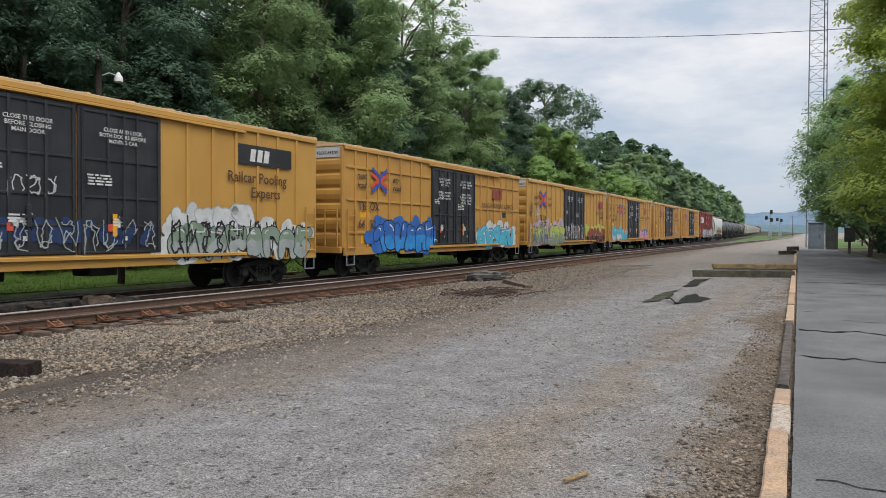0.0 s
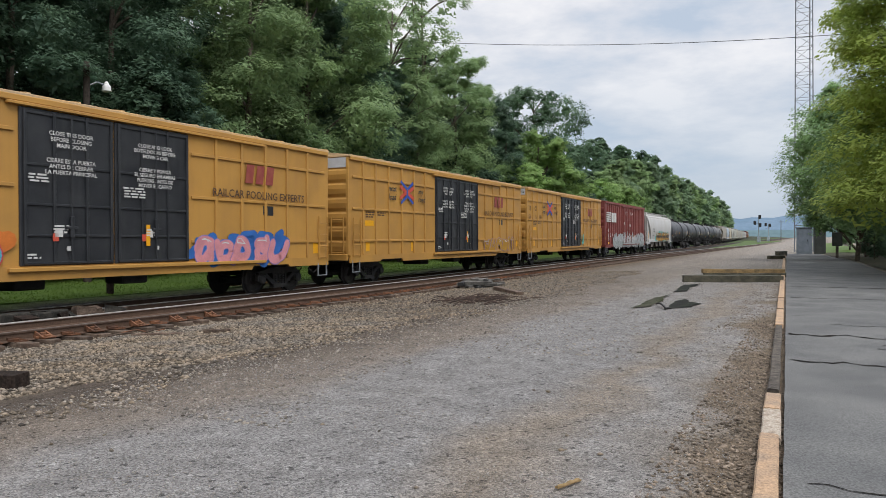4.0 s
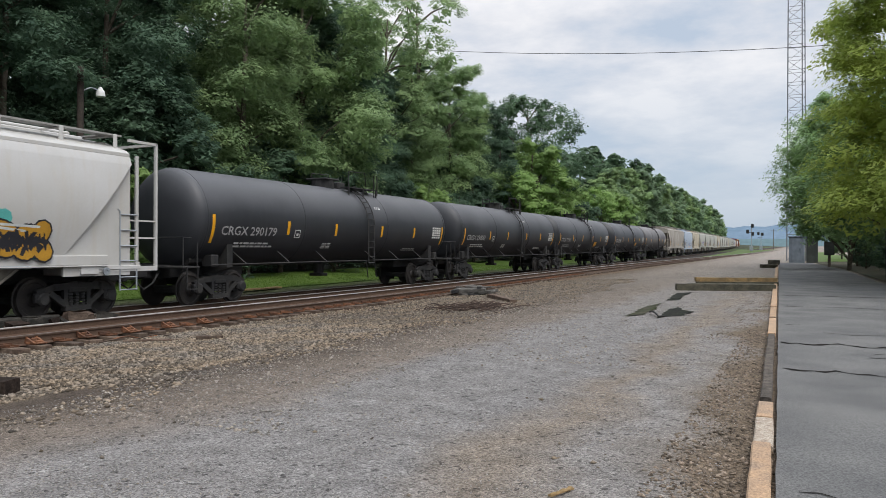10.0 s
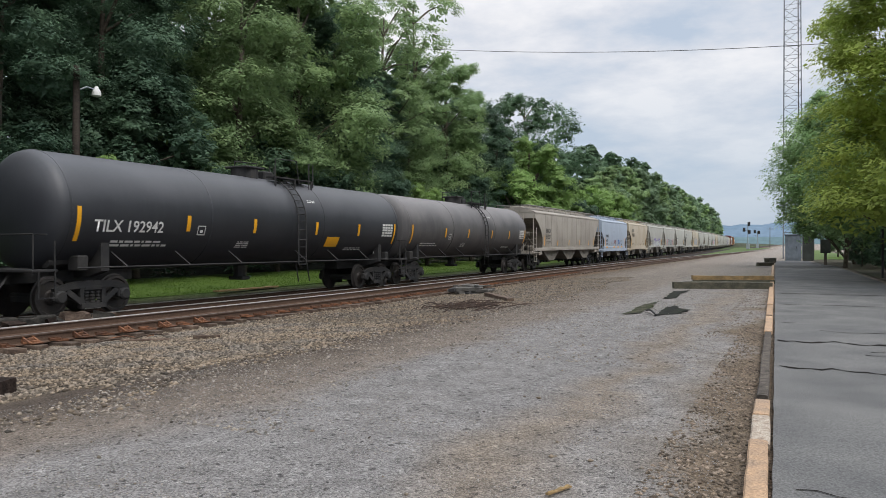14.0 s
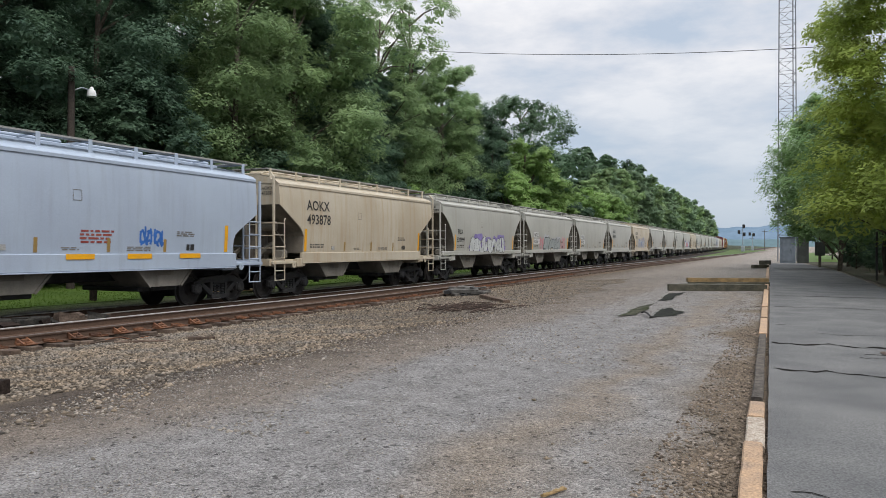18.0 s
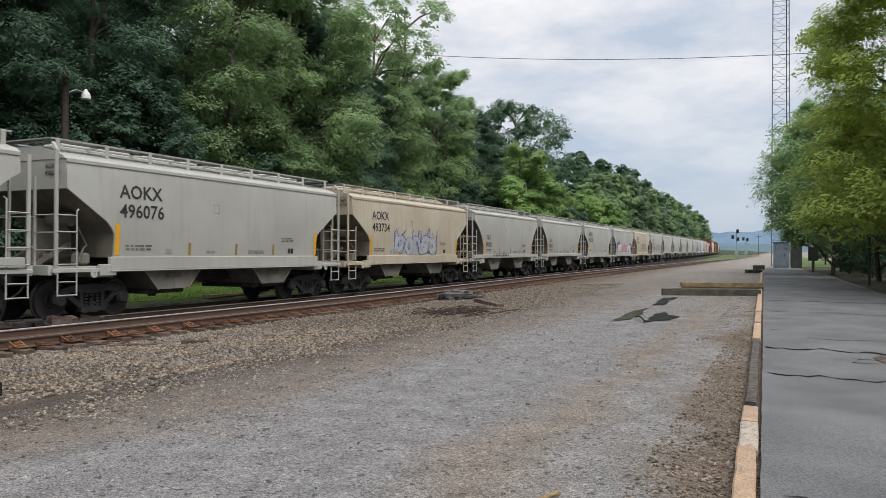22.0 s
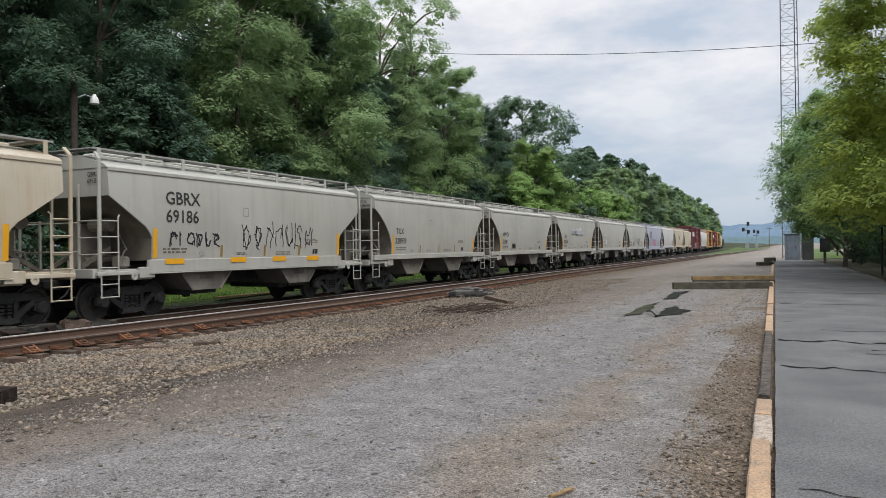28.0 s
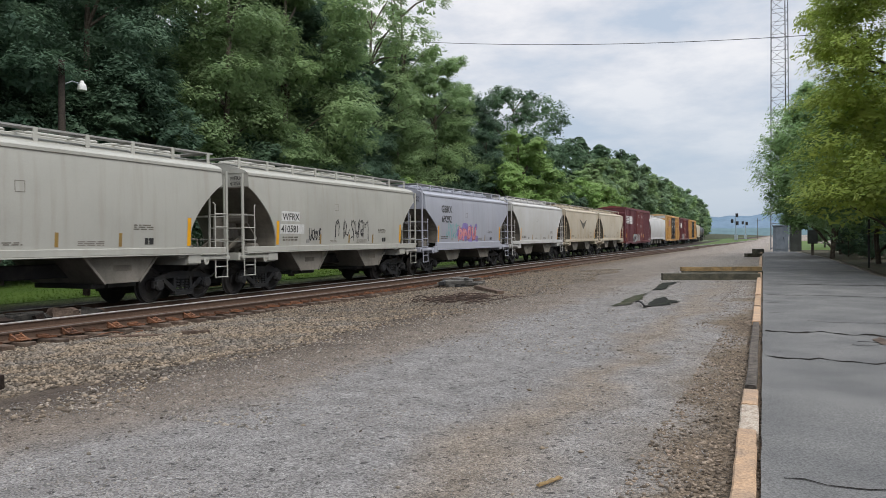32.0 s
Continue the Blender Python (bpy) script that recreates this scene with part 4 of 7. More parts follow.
        part("lock_wheel", Geo().box(X + 0.1, q0 + hw * 0.5 - 0.14, 1.9, X + 0.16, q0 + hw * 0.5 + 0.14, 1.97, 0.01).box(X + 0.1, q0 + hw * 0.5 - 0.05, 1.7, X + 0.16, q0 + hw * 0.5 + 0.05, 2.2, 0.01), door_paint, dr)
    part("door_track", Geo().box(X, d0 - 0.3, 0.94, X + 0.14, d1 + 3.2, 1.03, 0.01), paint, w)
    part("door_track", Geo().box(X, d0 - 0.3, 4.62, X + 0.12, d1 + 3.2, 4.69, 0.01), paint, w)
    running_gear(w, length, a + 2.1)
    return w, a, flat


def door_words(w, a, door, side, top=4.05, size=0.135, two=False):
    d0, d1 = a + door[0], a + door[1]
    q = (d1 - d0) / 2
    s = lambda z: side(z) + 0.108
    write("door_lettering", "CLOSE AND LOCK\nBOTH DOORS BEFORE\nMOVING CAR", d0 + q * 1.5, top, size, INK_W, w, s, align="CENTER")
    write("door_lettering", "CLOSE THIS DOOR\nBEFORE CLOSING\nMAIN DOOR", d0 + q * 0.5, top, size, INK_W, w, s, align="CENTER")
    if two:
        write("door_lettering", "CIERRE Y PONGA\nEL SEGURO EN AMBAS\nPUERTAS ANTES DE\nMOVER EL CARRO", d0 + q * 1.5, top - 4.6 * size, size, INK_W, w, s, align="CENTER")
        write("door_lettering", "CIERRE ESTA PUERTA\nANTES DE CERRAR\nLA PUERTA PRINCIPAL", d0 + q * 0.5, top - 4.6 * size, size, INK_W, w, s, align="CENTER")
    part("door_label", patch(Geo(), d0 + q * 0.3, 1.62, d0 + q * 0.36, 1.8, s, 0.004), SIGN_R, w, "small red label")
    part("door_label", patch(Geo(), d0 + q * 1.32, 1.62, d0 + q * 1.38, 1.8, s, 0.004), SIGN_R, w, "small red label")
    for k, (y, z, ww, n) in enumerate([(0.15, 3.1, 0.5, 3), (q + 0.2, 2.95, 0.7, 4), (0.75, 1.95, 0.4, 3), (q + 0.9, 1.9, 0.4, 3), (0.1, 1.3, 0.35, 2)]):
        small_print(w, d0 + y, z, ww, n, s, INK_W, seed=k + 3, h=0.04)
    for y in (0.8, q + 0.95):
        part("door_label", patch(Geo(), d0 + y, 1.72, d0 + y + 0.2, 1.92, s, 0.004), INK_W, w)
        part("door_label", patch(Geo(), d0 + y + 0.3, 1.4, d0 + y + 0.4, 1.5, s, 0.004), INK_W, w)
    part("reflector", patch(Geo(), d1 - 1.55, 1.5, d1 - 1.42, 2.05, s, 0.005), YEL_MARK, w, "yellow reflective strip")


def cross_emblem(w, y, z, s, side):
    """A red and blue cross of arrows, a plain shape."""
    gb, gr = Geo(), Geo(); tick = [0]
    def band(g, pts, t, lift):
        for (y0, z0), (y1, z1) in zip(pts[:-1], pts[1:]):
            d = math.hypot(y1 - y0, z1 - z0)
            ny, nz = -(z1 - z0) / d * t, (y1 - y0) / d * t
            g.add([(side(c) + lift, b, c) for b, c in ((y0 + ny, z0 + nz), (y1 + ny, z1 + nz), (y1 - ny, z1 - nz), (y0 - ny, z0 - nz))], [(0, 1, 2, 3)])
    band(gr, [(y - 1.349 * s, z + 0.55 * s), (y - 0.114 * s, z)], 0.16 * s, 0.062); band(gr, [(y - 1.349 * s, z - 0.55 * s), (y - 0.114 * s, z)], 0.16 * s, 0.0625)
    band(gr, [(y + 1.349 * s, z + 0.55 * s), (y + 0.114 * s, z)], 0.16 * s, 0.062); band(gr, [(y + 1.349 * s, z - 0.55 * s), (y + 0.114 * s, z)], 0.16 * s, 0.0625)
    band(gb, [(y - 1.207 * s, z + s), (y + 0.028 * s, z + 0.3 * s), (y + 0.028 * s, z - 0.3 * s), (y - 1.207 * s, z - s)], 0.14 * s, 0.066)
    band(gb, [(y + 1.207 * s, z + s), (y + 0.142 * s, z + 0.35 * s)], 0.14 * s, 0.0665); band(gb, [(y + 1.207 * s, z - s), (y + 0.142 * s, z - 0.35 * s)], 0.14 * s, 0.0665)
    part("emblem_red", gr, SIGN_R, w, "faded red arrows of the emblem"); part("emblem_blue", gb, SIGN_B, w, "blue arrows of the emblem")


def block_mark(w, y, z, s, side, ink, lift=0.062):
    """Three heavy leaning blocks that stand for the owner's mark."""
    for k in range(3):
        u = y + k * 0.82 * s
        part("owner_mark", Geo().add([(side(c) + lift, b, c) for b, c in ((u, z), (u + 0.6 * s, z), (u + 0.76 * s, z + s), (u + 0.16 * s, z + s))], [(0, 1, 2, 3)]), ink, w)


TBOX_DOOR = (7.2, 12.15)
RIB_DOOR = (6.9, 11.6)
RIB_POSTS = (0.74, 1.57, 2.36, 3.2, 4.15, 5.05, 5.93, 12.4, 13.3, 14.2, 15.1, 16.0, 16.95)
SMOOTH_POSTS = (0.75, 1.65, 2.6, 3.55, 4.5, 5.45, 6.4, 13.1, 14.05, 15.0, 15.95, 16.9, 17.85)
PALE_END = surface("pale_end_paint", (0.5, 0.5, 0.5), (0.42, 0.42, 0.41), 2.0, 0.6, fine=0.06)
TBOX_L = "yellow high-cube steel boxcar with black plug doors"
def ribbed(label, length, body_l, door, posts, printed=True):
    w, a, side = boxcar(label, length, body_l, YELLOW, ROOF_Y, True, door, DOOR_K, posts, PALE_END, "wagons of the freight train")
    door_words(w, a, door, side, two=True)
    e = door[1] + 0.9
    write("slogan", "RAILCAR POOLING EXPERTS", a + e, 2.95, 0.34, INK_B, w, side, 0.062)
    block_mark(w, a + e + 1.4, 3.42, 0.58, side, INK_R)
    for q in ((1.15, 1.2, 1.45, 1.55), (4.9, 1.15, 5.05, 1.55), (body_l - 0.85, 1.2, body_l - 0.55, 1.6)):
        part("reflector", patch(Geo(), a + q[0], q[1], a + q[2], q[3], side, 0.004), YEL_MARK, w, "yellow reflective plate")
    if printed:
        small_print(w, a + 1.1, 2.72, 0.7, 3, side, INK_B, seed=2); small_print(w, a + 2.0, 2.72, 0.7, 2, side, INK_B, seed=3)
    part("data_plate", patch(Geo(), a + 1.1, 2.2, a + 1.75, 2.42, side, 0.004), YEL_MARK, w, "yellow data plate"); part("data_plate", patch(Geo(), a + 15.4, 2.45, a + 15.9, 2.75, side, 0.004), DOOR_K, w)
    return w, a, side


rib_box, BA, BS = ribbed(TBOX_L + ", rolling on the far track", 20.4, 18.9, (7.25, 12.2), (0.95, 1.9, 2.95, 4.05, 5.15, 6.2, 13.3, 14.4, 15.5, 16.6, 17.7))
short_box, CA, CS = ribbed(TBOX_L + ", rolling on the far track", 20.0, 17.95, RIB_DOOR, RIB_POSTS, False)

smooth_box, SA, SS = boxcar(TBOX_L + " and smooth sides, sprayed with graffiti", 20.4, 18.9, YELLOW_B, ROOF_Y, False, TBOX_DOOR, DOOR_K, SMOOTH_POSTS, PALE_END, "wagons of the freight train")
door_words(smooth_box, SA, TBOX_DOOR, SS)
for q_ in ((13.2, 1.3, 13.4, 1.85), (16.5, 1.4, 16.65, 1.85)):
    part("reflector", patch(Geo(), SA + q_[0], q_[1], SA + q_[2], q_[3], SS, 0.012), YEL_MARK, smooth_box, "yellow reflective strip")

NS_DOOR = (7.3, 12.25)
NS_POSTS = (0.9, 1.75, 2.6, 3.45, 4.3, 5.15, 6.0, 6.7, 12.8, 13.6, 14.4, 15.2, 16.0, 16.8, 17.6)
red_box, RA, RS = boxcar("oxide-red steel boxcar with red doors, silver graffiti along the bottom", 20.2, 18.6, RED, RED, False, NS_DOOR, RED, NS_POSTS, RED, "wagons of the freight train")
door_words(red_box, RA, NS_DOOR, RS, 4.1, 0.13)
part("reflector", patch(patch(patch(Geo(), RA + 0.25, 1.5, RA + 0.5, 2.0, RS, 0.012), RA + 5.0, 1.3, RA + 5.15, 1.85, RS, 0.064), RA + 12.2, 1.4, RA + 12.35, 1.9, RS, 0.12), YEL_MARK, red_box, "yellow reflective strips")
for _k in range(5):
    part("owner_mark", patch(Geo(), RA + 0.35, 3.10 + 0.185 * _k, RA + 2.2, 3.21 + 0.185 * _k, RS, 0.06), INK_W, red_box, "white stripe of the owner's mark")
for _y in (2.35, 3.4):
    part("owner_mark", patch(Geo(), RA + _y, 3.08, RA + _y + 0.9, 3.94, RS, 0.0605), INK_W, red_box, "white block of the owner's mark")


def numbers_on_box(w, a, side, y, z, words, size, ink=INK_B, lift=0.012):
    for k, (dy, dz, s) in enumerate(words):
        write("wagon_number", s, a + y + dy, z + dz, size, ink, w, side, lift)


wagons = []          # (thing, place of its leading coupler along the track)
c0 = smooth_box
c2 = copy_thing(smooth_box, Matrix())
c1, c3 = short_box, rib_box
c4, c5 = (copy_thing(rib_box, Matrix()) for k in range(2))
f1, f2 = (copy_thing(rib_box, Matrix()) for k in range(2))
c6 = red_box
m1, m2 = (copy_thing(red_box, Matrix()) for k in range(2))
c1["label"] = "yellow boxcar, black doors, blue and cyan graffiti along its side"
c3["label"] = "yellow boxcar, black doors, pale blue and orange graffiti"
c4["label"] = "yellow boxcar, black doors, faint violet graffiti outline"
c5["label"] = "clean yellow boxcar with black doors and a red-blue emblem"
c0["label"] = "yellow boxcar with dirty black doors and grey-green graffiti"
c2["label"] = "yellow boxcar with lime, dark and orange graffiti"
for m_ in (m1, m2):
    m_["label"] = "dark maroon boxcar far down the freight train"
for f_ in (f1, f2):
    f_["label"] = "yellow boxcar near the tail of the freight train"


def repaint(w, names, material):
    for ob in w.children_recursive:
        if ob.name.split(".")[0] in names:
            ob.material_slots[0].link = "OBJECT"
            ob.material_slots[0].material = material


for m_ in (m1, m2):
    repaint(m_, ("body", "roof", "post", "door", "side_sill", "end_ribs", "top_rail", "end_top_panel"), MAROON)
def emblem_on_box(w, at):
    cross_emblem(w, BA + at, 3.68, 0.46, BS)
    write("slogan", "next\nload", BA + at - 1.6, 3.68, 0.36, INK_K, w, BS, 0.062, 0.25)
    write("slogan", "any\nroad", BA + at + 1.02, 3.68, 0.35, INK_K, w, BS, 0.062, 0.25)


emblem_on_box(c1, 2.42 + CA - BA)
for c_ in (c3, c4, c5, f1, f2):
    emblem_on_box(c_, 4.45)
# lettering and paint of each boxcar
P_ = lambda z: BS(z) + 0.052
part("mark_plate", patch(Geo(), SA + 15.05, 3.7, SA + 17.55, 4.3, SS, 0.06), DOOR_K, c0, "black plate of the owner's mark")
block_mark(c0, SA + 15.55, 3.8, 0.38, SS, INK_W, 0.066)
for z_, s_, y_ in ((3.15, "Railcar Pooling", 14.6), (2.7, "Experts", 15.6)):
    write("slogan", s_, SA + y_, z_, 0.45, INK_B, c0, SS, 0.062)
graffiti(c0, SA + 12.3, SA + 18.5, 0.85, 1.95, "green", "black", "pale", 11, 8, P_, 0.12, label="grey-green graffiti with black rims", second="grey")
scrawl(c0, SA + 12.4, SA + 18.4, 0.95, 1.9, "black", 15, lambda z: P_(z) + 0.018, 11, 0.025)
graffiti(c0, SA + 12.6, SA + 15.6, 1.75, 2.45, "pale", "grey", None, 12, 4, P_, 0.13, label="pale grey graffiti")
scrawl(c0, SA + 8.0, SA + 9.2, 2.45, 2.85, "pale", 44, lambda z: SS(z) + 0.09, 3, 0.012)
graffiti(c0, SA + 7.4, SA + 11.9, 1.35, 1.95, "navy", "navy", None, 14, 5, lambda z: SS(z) + 0.062, 0.09, label="dark blue paint smeared on the doors", gap=0.001); scrawl(c0, SA + 7.4, SA + 12.0, 1.2, 1.9, "grey", 18, lambda z: SS(z) + 0.108, 8, 0.012)
graffiti(c1, CA + 1.95, CA + 7.2, 0.85, 2.15, "blue", "black", "blue", 21, 6, P_, 0.17, label="bright blue graffiti with black rims", second="sky")
graffiti(c1, CA + 12.0, CA + 16.9, 0.85, 2.1, "cyan", "blue", "pale", 22, 5, P_, 0.12, label="cyan graffiti")
numbers_on_box(c1, CA, BS, 0.9, 2.48, ((0, 0, "TB"), (0.8, 0, "OX"), (0, -0.68, "64"), (0.8, -0.68, "32")), 0.46, INK_B, 0.06)
graffiti(c2, SA + 0.1, SA + 7.0, 0.9, 2.3, "salmon", "mauve", "mauve", 34, 7, P_, 0.16, 0.002, label="mauve and salmon sprayed cloud")
graffiti(c2, SA + 0.4, SA + 7.2, 0.82, 2.2, "lime", "purple", None, 31, 6, P_, 0.155, 0.013, label="lime to green graffiti with purple rims", second="green")
scrawl(c2, SA + 0.6, SA + 7.0, 0.95, 2.1, "purple", 35, lambda z: P_(z) + 0.022, 12, 0.022)
graffiti(c2, SA + 12.6, SA + 18.5, 1.2, 2.1, "lime", "lime", "lime", 38, 7, P_, 0.13, 0.002, label="lime sprayed cloud")
graffiti(c2, SA + 13.0, SA + 18.4, 1.15, 2.1, "brick", "orange", None, 32, 6, P_, 0.14, 0.014, label="brown-red graffiti with orange rims")
graffiti(c2, SA + 12.8, SA + 18.0, 0.85, 1.45, "black", "orange", None, 39, 7, P_, 0.10, 0.045, label="black graffiti with orange rims")
scrawl(c2, SA + 7.4, SA + 11.9, 1.15, 2.1, "silver", 33, lambda z: SS(z) + 0.106, 11, 0.022); scrawl(c2, SA + 8.6, SA + 9.3, 1.5, 2.3, "pale", 36, lambda z: SS(z) + 0.108, 2, 0.02)
scrawl(c2, SA + 1.2, SA + 2.0, 2.5, 3.2, "pale", 5, P_, 3, 0.014); scrawl(c2, SA + 0.25, SA + 0.75, 2.5, 3.4, "black", 6, P_, 2, 0.009)
cross_emblem(c2, SA + 2.7, 3.73, 0.52, SS)
write("slogan", "next\nload", SA + 1.05, 3.72, 0.40, INK_B, c2, SS, 0.062, 0.25); write("slogan", "any\nroad", SA + 3.65, 3.72, 0.38, INK_B, c2, SS, 0.062, 0.25)
numbers_on_box(c2, SA, SS, 2.0, 2.42, ((0, 0, "TB OX"), (0, -0.42, "665 520")), 0.44, INK_K, 0.062)
block_mark(c2, SA + 16.2, 3.5, 0.6, SS, INK_R)
for z_, s_, y_ in ((3.05, "Railcar Pooling", 15.7), (2.7, "Experts", 16.7)):
    write("slogan", s_, SA + y_, z_, 0.36, INK_B, c2, SS, 0.062)
graffiti(c3, BA + 1.1, BA + 4.4, 0.85, 2.05, "cyan", "violet", "teal", 41, 4, P_, 0.14, label="pale blue graffiti with violet rims", second="pale")
graffiti(c3, BA + 4.5, BA + 6.8, 0.85, 1.95, "cyan", "red", "orange", 42, 2, P_, 0.15, label="orange patch with a blue flower shape")
graffiti(c3, BA + 12.4, BA + 16.4, 0.95, 1.85, "pink", "violet", "blue", 43, 5, P_, 0.10, label="pink graffiti on a blue cloud")
numbers_on_box(c3, BA, BS, 0.2, 3.45, ((0, 0, "TB"), (1.2, 0, "OX"), (0, -0.55, "64"), (1.2, -0.55, "49"), (2.15, -0.55, "56")), 0.42)
graffiti(c4, BA + 13.0, BA + 17.4, 0.95, 1.75, "gold", "violet", None, 51, 5, P_, 0.1, label="violet graffiti outline")
numbers_on_box(c5, BA, BS, 0.2, 3.45, ((0, 0, "TB"), (1.2, 0, "OX"), (0, -0.55, "63"), (1.2, -0.55, "11"), (2.15, -0.55, "59")), 0.42)
scrawl(c5, BA + 12.7, BA + 13.2, 1.1, 2.0, "teal", 9, P_, 1, 0.06)
graffiti(c6, RA + 3.0, RA + 17.6, 0.75, 2.05, "silver", "black", "grey", 61, 19, lambda z: RS(z) + 0.058, 0.12, label="silver graffiti with black rims and blue haze", second="grey")
for m_ in (m1, m2):
    graffiti(m_, RA + 5, RA + 10, 0.9, 2.0, "grey", "black", None, 62, 4, lambda z: RS(z) + 0.058, 0.1)
numbers_on_box(c6, RA, RS, 0.85, 2.2, ((0.2, 0, "NS"), (0.2, -0.45, "47"), (1.05, -0.45, "12"), (1.9, -0.45, "76")), 0.42, INK_W)
small_print(c6, RA + 1.0, 1.62, 1.0, 3, RS, INK_W, seed=5); part("data_plate", patch(Geo(), RA + 1.05, 1.1, RA + 1.75, 1.28, RS, 0.01), YEL_MARK, c6)
write_end("wagon_number", "NS 471276", -0.55, RA - 0.14, 4.5, 0.36, INK_W, c6)
write_end("wagon_number", "TBOX 643201", 0.35, CA - 0.04, 4.53, 0.17, INK_K, c1)
for c_, t_ in ((c2, "TBOX 665520"), (c3, "TBOX 644956"), (c5, "TBOX 631159")):
    write_end("wagon_number", t_, 0.35, BA - 0.04, 4.53, 0.17, INK_K, c_)
wagons += [(c0, 1.1), (c1, 21.5), (c2, 41.3), (c3, 61.3), (c4, 81.7), (c5, 101.9), (c6, 122.4)]


# ---- covered hoppers ----
WALKWAY = surface("grey_walkway_grating", (0.34, 0.335, 0.32), (0.27, 0.265, 0.25), 2.0, 0.6, 0.2, bump=0.3, bscale=60, fine=0.25)
def hopper(label, length, y0, ze, zs, zt, yb, bays, bulge, paint, group, gusset=False, cut="arch"):
    w = thing("covered_hopper", label, "hopper wagon", group)
    L, W = length, 1.56
    def side(z):
        q = min(max((z - zs) / (ze - zs), 0), 1)
        return W + bulge * math.sin(math.pi * q) - 0.06 * max(0, q - 0.9) * 10 * (1 if bulge > 0.1 else 0.4)
    def start(z):
        if z >= zt:
            return y0
        if cut != "arch":
            # a straight raking edge that turns down into an upright one
            zk = zs + (0.45 if cut != "slant" else 0.0) * (zt - zs)
            u = min(1, (zt - z) / (zt - zk))
            return y0 + (yb - y0) * (u if u < 0.9 else 0.9 + 0.1 * min(1, (zk + 0.1 * (zt - zk) - z) / 0.25))
        return y0 + (yb - y0) * math.sin(math.pi / 2 * min(1, (zt - z) / (zt - zs) * 1.08)) ** 0.85
    zz = sorted([zs + (ze - zs) * k / 16 for k in range(17)] + [zt])
    part("body", Geo().rings([[(-side(z), start(z), z), (side(z), start(z), z), (side(z), L - start(z), z), (-side(z), L - start(z), z)] for z in zz]), paint, w, smooth=True)
    for s in (0, 1):
        g = Geo()
        zl = [z for z in zz if z <= zt + 0.1]
        g.rings([[(x, (start(z) - 0.015) if s == 0 else L - start(z) + 0.015, z) for x in (-side(z) + 0.03, side(z) - 0.03)] for z in zl], cap=False, closed=False)
        # shade under the open ends is in the sheet's colour; gusset ends keep paint
        part("slope_sheet", g, DARK_H if not gusset else paint, w, "sloping sheet of the wagon end")
        if gusset:
            for x in (-1, 1):
                e = Geo()
                pts = [(start(z), z) for z in zl] + [(y0 - 0.02, zl[-1]), (y0 - 0.02, zs - 0.5), (start(zs), zs - 0.5)]
                pts = [(u if s == 0 else L - u, z) for u, z in pts]
                e.prism(pts, x * (W - 0.08), x * (W - 0.02))
                part("end_gusset", e, paint, w)
    # roof with a raised trough and hatch covers
    r = Geo()
    prof = [(-side(ze) - 0.02, ze - 0.02), (-side(ze) + 0.1, ze + 0.07), (-0.6, ze + 0.33), (0.6, ze + 0.33), (side(ze) - 0.1, ze + 0.07), (side(ze) + 0.02, ze - 0.02)]
    r.rings([[(x, y, z) for x, z in prof] for y in (y0 - 0.02, L - y0 + 0.02)])
    part("roof", r, paint, w)
    for x in (-1, 1):
        part("eave_rail", Geo().box(x * (side(ze) + 0.02) - 0.03, y0, ze - 0.11, x * (side(ze) + 0.02) + 0.03, L - y0, ze - 0.01, 0.012), paint, w)
    part("roof_trough", Geo().box(-0.42, y0 + 0.5, ze + 0.33, 0.42, L - y0 - 0.5, ze + 0.43, 0.02), paint, w)
    n = max(4, int((L - 2 * y0) / 2.6))
    for k in range(n):
        y = y0 + 0.6 + (L - 2 * y0 - 1.2) * (k + 0.08) / n
        part("hatch_cover", Geo().box(-0.36, y, ze + 0.43, 0.36, y + (L - 2 * y0 - 1.2) / n * 0.84, ze + 0.52, 0.03), paint, w)
    # running boards on brackets
    zb = ze + 0.47
    for x in (-1, 1):
        part("running_board", Geo().box(min(x * 0.72, x * 1.12), y0 - 0.1, zb, max(x * 0.72, x * 1.12), L - y0 + 0.1, zb + 0.03).bar((x * 1.12, y0 - 0.1, zb + 0.012), (x * 1.12, L - y0 + 0.1, zb + 0.012), 0.03, 0.045), WALKWAY, w, "galvanised grating walkway")
    for y in (y0 - 0.1, L - y0 - 0.3):
        part("running_board", Geo().box(-0.72, y, zb, 0.72, y + 0.4, zb + 0.03), WALKWAY, w)
    m = max(8, int((L - 2 * y0) / 1.45))
    for k in range(m + 1):
        y = y0 + 0.1 + (L - 2 * y0 - 0.2) * k / m
        g = Geo().bar((-1.12, y, zb - 0.02), (1.12, y, zb - 0.02), 0.05, 0.03)
        for x in (-1, 1):
            g.box(x * 1.13 - 0.015, y - 0.06, ze + 0.12, x * 1.13 + 0.015, y + 0.06, zb + 0.03, 0.008)
        part("bracket", g, paint, w)
    # sills, bays, ends
    for x in (-1, 1):
        if gusset:
            ya, yc, zl, zh = yb - 1.2, L - yb + 1.2, zs - 0.24, zs
        elif cut == "arch":
            ya, yc, zl, zh = y0 - 0.12, L - y0 + 0.12, zs - 0.17, zs + 0.01
        else:
            ya, yc, zl, zh = yb - 0.12, L - yb + 0.12, zs - (0.33 if cut == "rake" else 0.40), zs + 0.02
        part("side_sill", Geo().box(x * 1.55 - 0.06, ya, zl, x * 1.55 + 0.06, yc, zh, 0.015), paint, w)
        part("sill_lip", Geo().box(x * 1.575 - 0.075, ya, zl - 0.03, x * 1.575 + 0.06, yc, zl, 0.006), paint, w)
    for ya, yc in bays:
        ym = (ya + yc) / 2
